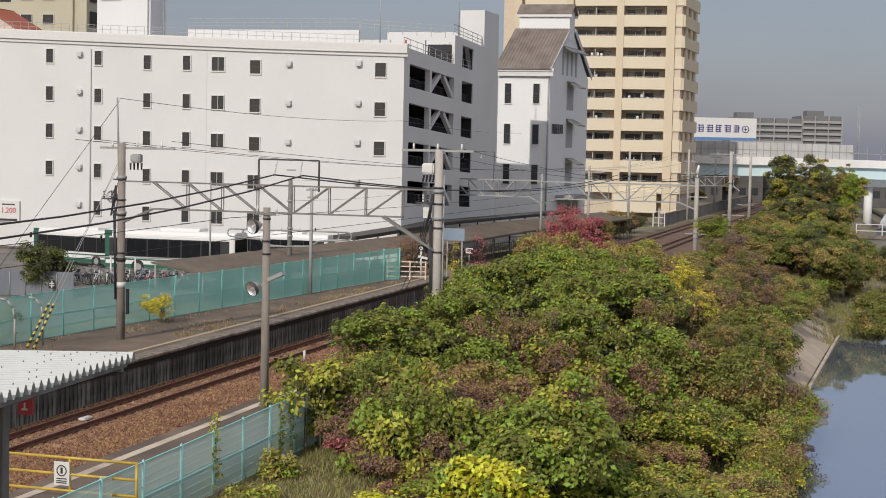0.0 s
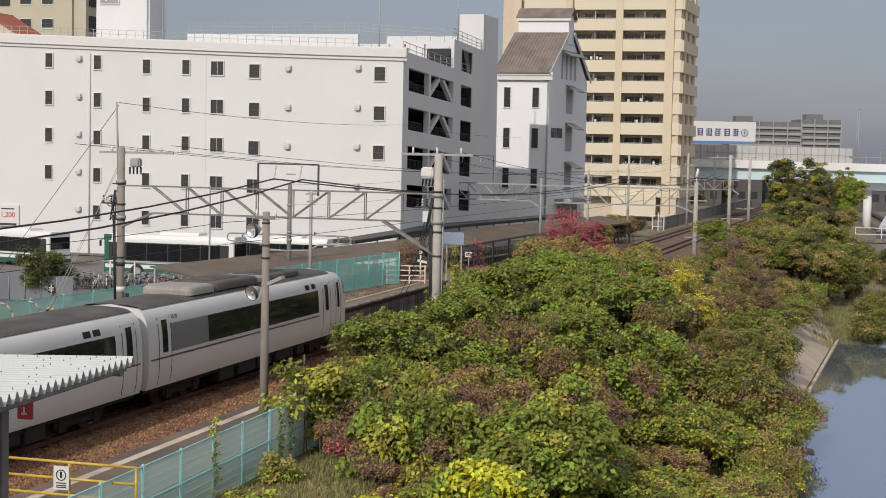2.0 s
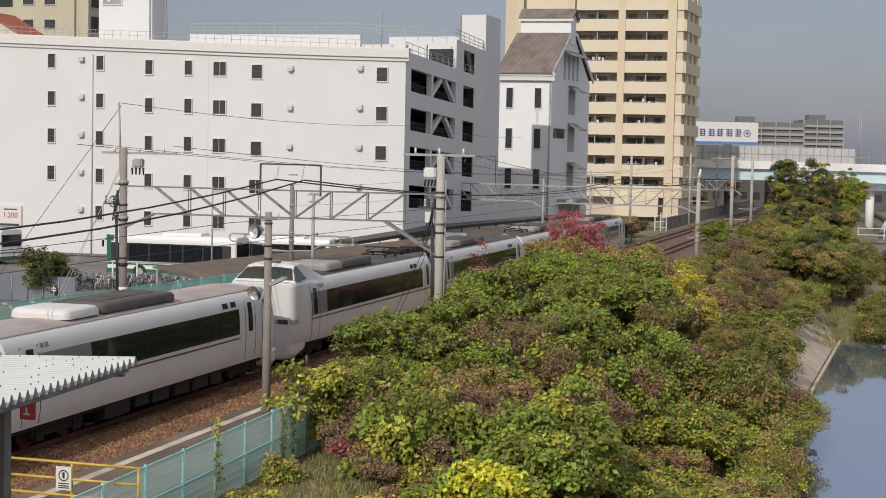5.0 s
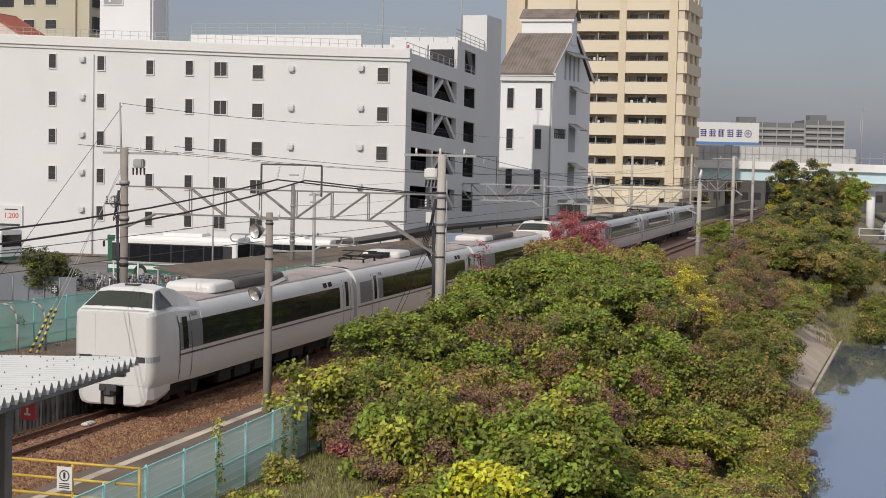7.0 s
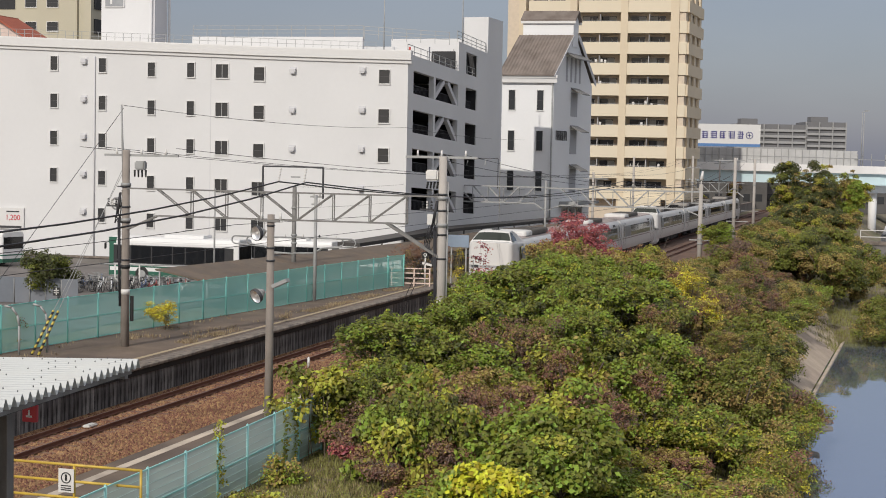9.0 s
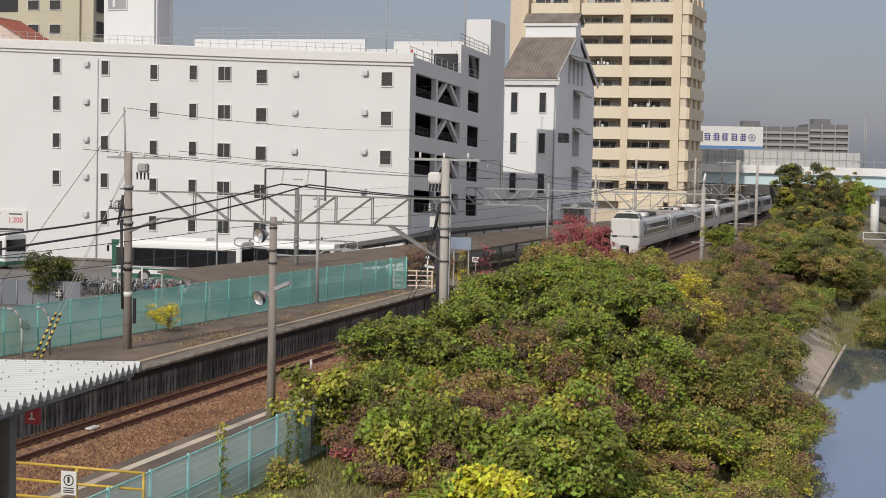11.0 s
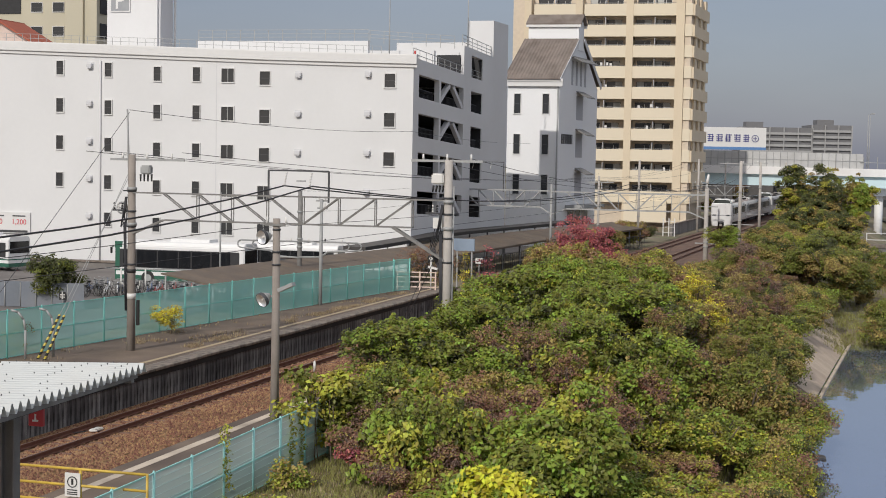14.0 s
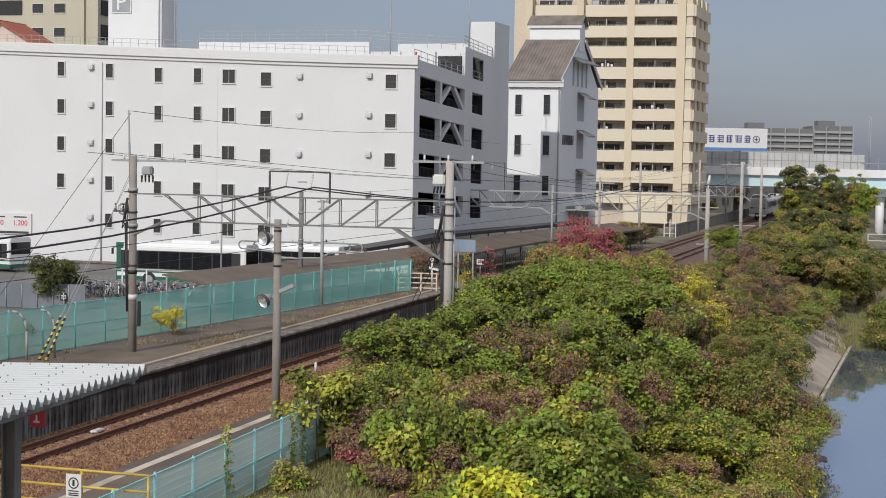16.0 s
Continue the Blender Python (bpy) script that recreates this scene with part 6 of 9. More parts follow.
def skin(bm, xs, dims, f0, f1, n, off=0.0, sides=(1, -1), over=False):
    """A patch of the body's skin between height fractions; over: from one side across the roof to the other."""
    fs = [f0 + (f1 - f0) * i / n for i in range(n + 1)]
    runs = []
    if over:
        ring = [(f, 1) for f in fs] + [(f, -1) for f in reversed(fs)]
        runs.append(ring)
    else:
        runs = [[(f, sd) for f in fs] for sd in sides]
    for ring in runs:
        rows = []
        for x in xs:
            w, zb, zt = dims(x)
            row = []
            for f, sd in ring:
                y, z = across(f) * w, zb + (zt - zb) * f
                row.append(bm.verts.new((x, sd * (y + off * (1 if f < 0.9 else 0.4)), z + (off if f > 0.85 else 0))))
            rows.append(row)
        for p, q in zip(rows, rows[1:]):
            for i in range(len(p) - 1):
                bm.faces.new((p[i], p[i + 1], q[i + 1], q[i])).smooth = True
    return rows


def car_dims(nose):
    """Section sizes along a car; nose is 0, 1 (at the front, +x) or -1 (at the back)."""
    if nose > 0:
        return lambda x: shape(-x)
    return lambda x: (1.455, 0.82, 3.60)


def stations(nose):
    if nose > 0:
        return [-LENGTH, -12.0, -7.0, -3.0, -2.0, -1.4, -1.02, -0.86, -0.78]
    if nose < 0:
        return [-LENGTH + 4.3, -12.0, -7.0, 0.0]
    return [-LENGTH, -13, -7, 0.0]


def layout(nose):
    """Doors, grey panels and the glass strip along a car."""
    if nose > 0:
        return (-LENGTH + 1.2, -3.45), ((-LENGTH + 1.63, -LENGTH + 4.6),), (-LENGTH + 4.6, -4.45)
    if nose < 0:
        return (-LENGTH + 2.95, -0.85), ((-LENGTH + 2.5, -LENGTH + 4.3),), (-LENGTH + 4.3, -1.75)
    return (-LENGTH + 2.6, -0.85), ((-LENGTH + 0.45, -LENGTH + 2.1), (-LENGTH + 3.1, -LENGTH + 3.7)), (-LENGTH + 3.7, -1.75)


def on_sides(name, x0, x1, f0, f1, n, off, material, parent, label="", m=None):
    """The same piece of skin on both flanks, each a part of its own."""
    plain = lambda x: (1.455, 0.82, 3.60)
    made = []
    for sd in (1, -1):
        bm = bmesh.new()
        skin(bm, [x0, x1], plain, f0, f1, n, off, (sd,))
        made.append(part(name, bm, material, parent, label, m))
    return made


def build_bogie():
    bm = bmesh.new()
    for y in (-0.95, 0.95):
        box(bm, (-1.45, y - 0.09, 0.36), (1.45, y + 0.09, 0.60))
        for x in (-1.05, 1.05):
            box(bm, (x - 0.22, y - 0.13, 0.25), (x + 0.22, y + 0.13, 0.62))
    box(bm, (-0.3, -1.0, 0.42), (0.3, 1.0, 0.72))
    frame_me = mesh_of("bogie", bm, M_UNDER)
    bm = bmesh.new()
    for y in (-0.56, 0.56):
        rod(bm, (0, y - 0.065, 0.43), (0, y + 0.065, 0.43), 0.43, 0.43, 20)
    rod(bm, (0, -0.56, 0.43), (0, 0.56, 0.43), 0.08, 0.08, 8)
    return frame_me, mesh_of("wheelset", bm, M_RAIL)


BOGIE, WHEELS = build_bogie()


def roof_unit(bm, x0, x1, w, z0, h):
    """A long rounded cover on the roof."""
    prof = [(-w, 0), (-w * 0.98, h * 0.7), (-w * 0.9, h * 0.95), (-w * 0.7, h), (w * 0.7, h), (w * 0.9, h * 0.95), (w * 0.98, h * 0.7), (w, 0)]
    xs = [(x0, 0.8, 0.5), (x0 + 0.08, 0.95, 0.85), (x0 + 0.25, 1, 1), (x1 - 0.25, 1, 1), (x1 - 0.08, 0.95, 0.85), (x1, 0.8, 0.5)]
    rows = [[bm.verts.new((x, y * ky, z0 + z * kz)) for y, z in prof] for x, ky, kz in xs]
    for p, q in zip(rows, rows[1:]):
        for i in range(len(prof) - 1):
            bm.faces.new((p[i], p[i + 1], q[i + 1], q[i])).smooth = True
    bm.faces.new(rows[0])
    bm.faces.new(rows[-1][::-1])


def build_car(nose, roof_mat, unit_mat, units, panto, gap, label):
    t = thing("train_car", Matrix(), label, "train car", "express train cars")
    dims, xs = car_dims(nose), stations(nose)
    bm = bmesh.new()
    rows = skin(bm, xs, dims, 0.0, 1.0, 22, over=True)
    for r in (rows[0], rows[-1]):
        bm.faces.new(r)
    for p, q in zip(rows, rows[1:]):
        bm.faces.new((p[0], p[-1], q[-1], q[0]))
    bmesh.ops.remove_doubles(bm, verts=bm.verts, dist=0.0005)
    flat = {e for f in bm.faces if not f.smooth for e in f.edges}
    bmesh.ops.split_edges(bm, edges=list(flat))
    part("body", bm, M_BODY, t)
    if nose < 0:
        bm = bmesh.new()
        tall_cab(bm)
        part("cab", bm, M_BODY, t, "boxy white cab with a flat front", Matrix.Translation((-LENGTH, 0, 0)))
    plain = lambda x: (1.455, 0.82, 3.60)
    lo, hi = -LENGTH + (4.4 if nose < 0 else 0.12), (-2.4 if nose > 0 else -0.12)
    bm = bmesh.new()
    skin(bm, [lo, hi], plain, 0.945, 1.0, 4, 0.012, over=True)
    part("roof_deck", bm, roof_mat, t)
    doors, greys, (wlo, whi) = layout(nose)
    for a, b in greys:
        on_sides("grey_panel", a, b, 0.400, 0.740, 4, 0.006, M_BAND, t, "grey panel in the window band")
    on_sides("window_band", wlo, whi, 0.402, 0.738, 4, 0.006, M_UNDER, t)
    n = int((whi - wlo) / 1.72)
    step = (whi - wlo) / n
    panes = []
    for sd in (1, -1):
        bm = bmesh.new()
        skin(bm, [0.02, step - 0.02], plain, 0.408, 0.732, 4, 0.011, (sd,))
        panes.append(mesh_of("window_pane", bm, M_PANE))
    for i in range(n):
        for pane in panes:
            shared("window_pane", pane, t, Matrix.Translation((wlo + step * i, 0, 0)))
    ends = [-LENGTH + (2.5 if nose < 0 else 0.15), -4.4 if nose > 0 else -0.15]
    on_sides("stripe", ends[0], ends[1], 0.338, 0.360, 1, 0.008, M_STRIPE, t)
    for x in doors + ((-2.05,) if nose > 0 else ()):
        w = 0.30 if x == -2.05 else 0.46
        for d in on_sides("door", x - w, x + w, 0.03, 0.83, 6, 0.004, M_BODY, t):
            sd = 1 if d.data.vertices[0].co.y > 0 else -1
            for a, b in ((x - w - 0.02, x - w + 0.02), (x + w - 0.02, x + w + 0.02)):
                bm = bmesh.new()
                skin(bm, [a, b], plain, 0.03, 0.835, 6, 0.010, (sd,))
                part("door_seam", bm, M_UNDER, d)
            bm = bmesh.new()
            skin(bm, [x - w * 0.42, x + w * 0.42], plain, 0.41, 0.80, 4, 0.013, (sd,))
            part("door_window", bm, M_PANE, d)
    for x in ((-5.1, -5.8) if nose > 0 else (whi - 1.3, whi - 1.9)):
        on_sides("destination_sign", x, x + 0.45, 0.775, 0.845, 2, 0.008, M_UNDER, t)
    # roof gear
    for x0, x1, w, h in units:
        bm = bmesh.new()
        roof_unit(bm, x0, x1, w, 3.58, h)
        part("roof_unit", bm, M_ROOFGREY, t)
        bm = bmesh.new()
        roof_unit(bm, x0 - 2.1, x0 - 0.04, w, 3.58, h)
        part("roof_unit_cap", bm, unit_mat, t)
        bm = bmesh.new()
        for k in range(6):
            x = x0 + 0.7 + (x1 - x0 - 1.4) * k / 6
            box(bm, (x, -w * 0.5, 3.58 + h), (x + (x1 - x0 - 1.4) / 6 - 0.12, w * 0.5, 3.60 + h))
        part("roof_grille", bm, M_ROOFGREY, t)
    if panto is not None:
        p = part("pantograph", bmesh.new(), M_UNDER, t)
        bm = bmesh.new()
        for y in (-0.6, 0.6):
            rod(bm, (panto - 0.9, y, 3.75), (panto + 0.9, y, 3.75), 0.03, 0.03, 6)
            for x in (panto - 0.8, panto + 0.8):
                rod(bm, (x, y, 3.58), (x, y, 3.75), 0.06, 0.04, 8)
        for x in (panto - 0.9, panto + 0.9):
            rod(bm, (x, -0.6, 3.75), (x, 0.6, 3.75), 0.03, 0.03, 6)
        part("base", bm, M_UNDER, p)
        bm = bmesh.new()
        up = 0.22  # folded down
        for y in (-0.4, 0.4):
            rod(bm, (panto + 0.8, y * 0.5, 3.78), (panto - 0.9, y, 3.78 + 0.57 * up), 0.03, 0.025, 6)
            rod(bm, (panto - 0.9, y, 3.78 + 0.57 * up), (panto + 0.3, y * 0.6, 3.78 + 1.22 * up), 0.025, 0.02, 6)
        part("arm", bm, M_UNDER, p)
        bm = bmesh.new()
        for x in (0.2, 0.45):
            rod(bm, (panto + x, -0.85, 3.78 + 1.25 * up), (panto + x, 0.85, 3.78 + 1.25 * up), 0.025, 0.025, 6)
        part("head", bm, M_UNDER, p)
        for k in range(5):
            bm = bmesh.new()
            box(bm, (panto + 2.0 + 0.9 * k, -0.5, 3.58), (panto + 2.55 + 0.9 * k, 0.45, 3.78 + 0.06 * (k % 2)))
            part("roof_box", bm, M_UNDER, t)
    # underframe
    for x in (-3.3, -LENGTH + 3.3):
        b = shared("bogie", BOGIE, t, Matrix.Translation((x, 0, 0)))
        for q in (-1.05, 1.05):
            shared("wheelset", WHEELS, b, Matrix.Translation((q, 0, 0)))
    rnd = random.Random(len(bpy.data.objects))
    x = -5.6
    while x > -LENGTH + 6.6:
        w = rnd.uniform(0.8, 2.2)
        bm = bmesh.new()
        box(bm, (x - w, -1.26, rnd.uniform(0.28, 0.42)), (x, 1.26, 0.81))
        soften(bm, 0.03, 1)
        part("equipment_case", bm, M_UNDER, t)
        x -= w + rnd.uniform(0.15, 0.5)
    bm = bmesh.new()
    box(bm, (-LENGTH + (1.5 if nose < 0 else 0.1), -1.2, 0.66), (-1.5 if nose > 0 else -0.1, 1.2, 0.86))
    part("underframe", bm, M_UNDER, t)
    # gangways
    for x, s in ((0.0, 1), (-LENGTH, -1)):
        if nose == s:
            continue
        bm = bmesh.new()
        x0, x1 = (x, x + 0.25) if s > 0 else (x - 0.25, x)
        box(bm, (x0, -0.62, 0.75), (x1, 0.62, 3.0))
        part("gangway", bm, M_UNDER, t)
    if nose:
        flip = Matrix.Translation((-LENGTH, 0, 0)) if nose < 0 else Matrix.Rotation(math.pi, 4, "Z")
        # built for a tip at x = 0 looking to -x
        if nose < 0:
            bm = bmesh.new()
            rows = []
            for d in (0.83, 1.36):
                f = (d - 0.80) / 0.58
                w, z, c = 1.31 - 0.28 * f - 0.05, 3.47 + 0.48 * f, 0.02 + 0.02 * f
                rows.append([bm.verts.new((d - 0.012, y, h + 0.012)) for y, h in ((-w, z), (-w * 0.6, z + c), (0, z + c * 1.25), (w * 0.6, z + c), (w, z))])
            for i in range(4):
                bm.faces.new((rows[0][i], rows[0][i + 1], rows[1][i + 1], rows[1][i]))
            part("windscreen", bm, M_PANE, t, "dark sloping windscreen high on the cab", flip)
            for sd in (-1, 1):
                bm = bmesh.new()
                vs = []
                for d, k in ((0.92, 0.30), (1.46, 0.97), (1.72, 0.96), (2.10, 0.12), (1.30, 0.10)):
                    p = cab_point(d, k)
                    vs.append(bm.verts.new((p.x, sd * (p.y + 0.012), p.z + 0.006)))
                bm.faces.new(vs)
                part("cab_side_window", bm, M_PANE, t, "", flip)
            bm = bmesh.new()
            box(bm, (0.56, -1.18, 3.40), (0.80, 1.18, 3.432))
            soften(bm, 0.01, 1)
            part("windscreen_cowl", bm, M_SKIRT, t, "grey cowl below the windscreen", flip)
            for sd in (-1, 1):
                bm = bmesh.new()
                rows = [[bm.verts.new((d, sd * (w + 0.008), z)) for z in (1.74, 1.93)] for d, w in ((0.452, 1.225), (0.50, 1.332), (0.60, 1.407), (0.80, 1.447), (1.0, 1.455))]
                for p, q in zip(rows, rows[1:]):
                    bm.faces.new((p[0], p[1], q[1], q[0]))
                part("nose_band", bm, M_SKIRT, t, "grey band round the corner", flip)
            for sd in (-1, 1):
                bm = bmesh.new()
                box(bm, (0.438, min(sd * 0.74, sd * 1.2), 1.74), (0.46, max(sd * 0.74, sd * 1.2), 1.93))
                part("headlight", bm, M_LENS, t, "dark headlight at the corner of the nose", flip)
            bm = bmesh.new()
            box(bm, (0.443, -0.74, 1.755), (0.46, 0.74, 1.915))
            part("front_band", bm, M_SKIRT, t, "grey band between the headlights", flip)
            for y in (-0.62, 0.62):
                bm = bmesh.new()
                box(bm, (0.447, y - 0.004, 1.95), (0.452, y + 0.004, 3.30))
                part("nose_seam", bm, M_SKIRT, t, "", flip)
            for y in (-0.5, 0.55):
                bm = bmesh.new()
                rod(bm, (0.80, y, 3.50), (1.05, y * 0.55, 3.70), 0.018, 0.012, 6)
                part("wiper", bm, M_UNDER, t, "", flip)
        else:
            for sd in (-1, 1):
                bm = bmesh.new()
                skin(bm, [0.90, 1.02, 1.38], lambda x: shape(x), 0.64, 0.86, 3, 0.010, (sd,))
                part("cab_side_window", bm, M_PANE, t, "", flip)
            bm = bmesh.new()
            box(bm, (0.765, -0.95, 2.15), (0.785, 0.95, 2.85))
            part("windscreen", bm, M_PANE, t, "dark upright windscreen", flip)
            bm = bmesh.new()
            box(bm, (0.762, -1.0, 1.42), (0.785, 1.0, 1.60))
            part("lamp_strip", bm, M_LENS, t, "dark headlight strip", flip)
        # skirt in two horns with the coupler between
        for sd in (-1, 1):
            bm = bmesh.new()
            rows = []
            for x, y0, y1, z0, z1 in ((0.46, 0.42, 1.12, 0.34, 1.00), (0.52, 0.42, 1.26, 0.28, 0.96), (0.80, 0.46, 1.36, 0.26, 0.92), (1.2, 0.6, 1.39, 0.30, 0.90), (1.9, 0.9, 1.39, 0.45, 0.88)):
                rows.append([bm.verts.new((x, sd * y, z)) for y, z in ((y0, z0), (y1 * 0.72, z0), (y1 * 0.9, z0 + 0.07), (y1 * 0.99, z0 + 0.24), (y1, z1), (y0, z1))])
            for p, q in zip(rows, rows[1:]):
                for i in range(6):
                    bm.faces.new((p[i], p[(i + 1) % 6], q[(i + 1) % 6], q[i]))
            bm.faces.new(rows[0])
            bm.faces.new(rows[-1][::-1])
            part("skirt", bm, M_BODY, t, "", flip)
        bm = bmesh.new()
        box(bm, (0.75, -0.44, 0.3), (1.0, 0.44, 0.98))
        part("coupler_pocket", bm, M_UNDER, t, "", flip)
        bm = bmesh.new()
        box(bm, (0.18, -0.20, 0.62), (0.8, 0.20, 0.98))
        soften(bm, 0.03, 1)
        part("coupler", bm, M_UNDER, t, "", flip)
        bm = bmesh.new()
        box(bm, (0.14, -0.30, 0.80), (0.19, 0.30, 1.02))
        box(bm, (0.13, -0.10, 0.66), (0.18, 0.10, 0.80))
        rod(bm, (0.10, 0.12, 0.88), (0.14, 0.12, 0.88), 0.06, 0.06, 10)
        part("coupler_face", bm, M_DARKSTEEL, t, "", flip)
        bm = bmesh.new()
        box(bm, (0.24, -0.17, 0.34), (0.42, 0.17, 0.62))
        soften(bm, 0.02, 1)
        part("electric_coupler", bm, M_UNIT, t, "", flip)
        if nose < 0:
            bm = bmesh.new()
            box(bm, (1.75, -0.25, 4.12), (1.98, 0.25, 4.20))
            part("roof_lamp", bm, M_LENS, t, "", flip)
    for k in range(2):
        on_sides("logo_bar", doors[0] + 0.6 + 0.26 * k, doors[0] + 0.8 + 0.26 * k, 0.79, 0.84, 1, 0.008, M_BAND, t)
    return t


def build_train():
    dark = (M_ROOFGREY, M_UNIT)
    pale = (M_ROOFLIGHT, M_UNITWHITE)
    long_unit = ((-13.2, -8.0, 1.0, 0.30),)
    plan = [(1, *dark, ((-13.8, -9.8, 1.0, 0.30), (-8.6, -5.2, 0.9, 0.22)), None, False, "pale grey leading express car with a dark roof"),
            (0, *dark, long_unit, -16.5, True, "pale grey express car with a pantograph"),
            (0, *dark, long_unit, None, True, "pale grey express car with a sooty roof"),
            (-1, *dark, ((-12.4, -8.5, 1.0, 0.34),), -4.6, False, "pale grey rear cab car of the first set"),
            (1, *pale, ((-14.0, -8.8, 1.0, 0.30),), None, False, "pale grey front cab car of the second set"),
            (0, *pale, ((-10.5, -6.5, 1.0, 0.30),), -16.0, True, "pale grey express car with a pinkish roof"),
            (-1, *pale, ((-11.8, -7.0, 1.0, 0.34),), None, False, "pale grey tail car with a rounded white nose")]
    return [build_car(*row) for row in plan]


train = build_train()

# ---- plants ----
LEAF = {"green": foliage("leaf_green", (0.154, 0.166, 0.028)), "bright": foliage("leaf_bright_green", (0.325, 0.312, 0.043)), "olive": foliage("leaf_olive", (0.280, 0.205, 0.066)),
        "brown": foliage("leaf_red_brown", (0.225, 0.112, 0.076)), "red": foliage("leaf_crimson", (0.36, 0.095, 0.11)), "yellow": foliage("leaf_yellow", (0.60, 0.49, 0.050)),
        "lime": foliage("leaf_lime_green", (0.50, 0.475, 0.036)), "vivid": foliage("leaf_vivid_green", (0.198, 0.255, 0.034)), "dark": foliage("leaf_dark_green", (0.068, 0.076, 0.022)), "dusk": foliage("leaf_dusky_brown", (0.165, 0.104, 0.080))}
M_BARK = paint("shrub_bark", (0.13, 0.10, 0.075), 0.95, scale=4, vary=0.3, fine=25, bump=0.5)
PALETTES = {"l": ("lime", "lime", "bright", "vivid"), "g": ("green", "vivid", "green", "dark", "vivid", "green", "bright"), "v": ("green", "olive", "green", "dark", "olive", "green"), "b": ("bright", "vivid", "green", "bright", "olive", "vivid"), "o": ("olive", "green", "brown", "olive", "olive", "bright"),
            "r": ("brown", "olive", "green", "dusk", "olive", "green", "brown", "dusk"), "y": ("yellow", "bright", "yellow", "olive", "bright"), "k": ("vivid", "green", "vivid", "vivid", "green", "bright"),
            "c": ("red", "red", "red", "brown", "red"), "u": ("brown", "dusk", "brown", "olive", "brown"), "d": ("dusk", "olive", "brown", "dark", "olive", "green")}
LEAF_NAMES = list(LEAF)


def leaf_mesh(name, rng, clumps, leaf, mats):
    """Leaves on clumps of (centre, radius, count, slot); each leaf is a folded blade."""
    P, Q, size, slot = [], [], [], []
    for c, r, n, k in clumps:
        v = rng.normal(size=(n, 3))
        v /= np.linalg.norm(v, axis=1)[:, None]
        v[:, 2] = np.where(v[:, 2] < -0.35, -v[:, 2], v[:, 2])
        rad = r * (1.08 - 0.75 * rng.random(n) ** 1.8)
        P.append(np.asarray(c) + v * rad[:, None] * np.array([1, 1, 0.8]))
        Q.append(v * 0.8 + rng.normal(scale=0.50, size=(n, 3)) + np.array([-0.18, -0.42, 0.60]))  # leaves turn to the light
        size.append(leaf * rng.uniform(0.6, 1.35, n))
        mixed = rng.integers(0, len(clumps), n)
        other = np.array([q[3] for q in clumps])[mixed]
        slot.append(np.where(rng.random(n) < 0.10, other, k))
    P, Q, size, slot = np.concatenate(P), np.concatenate(Q), np.concatenate(size), np.concatenate(slot)
    N = len(P)
    Q /= np.linalg.norm(Q, axis=1)[:, None]
    h = rng.normal(size=(N, 3))
    a = np.cross(Q, h)
    a /= np.linalg.norm(a, axis=1)[:, None]
    b = np.cross(Q, a)
    s = size[:, None]
    V = np.stack([P - a * s * 0.6, P + b * s * 0.42 + Q * s * 0.14, P + a * s * 0.7, P - b * s * 0.42 + Q * s * 0.14], 1).reshape(-1, 3)
    me = bpy.data.meshes.new(name)
    me.vertices.add(4 * N)
    me.vertices.foreach_set("co", V.ravel().astype(np.float32))
    idx = np.arange(4 * N).reshape(N, 4)
    tri = np.stack([idx[:, [0, 1, 2]], idx[:, [0, 2, 3]]], 1).reshape(-1, 3)
    me.loops.add(6 * N)
    me.loops.foreach_set("vertex_index", tri.ravel().astype(np.int32))
    me.polygons.add(2 * N)
    me.polygons.foreach_set("loop_start", np.arange(0, 6 * N, 3, dtype=np.int32))
    me.polygons.foreach_set("material_index", np.repeat(slot, 2).astype(np.int32))
    for m in mats:
        me.materials.append(m)
    me.update(calc_edges=True)
    return me


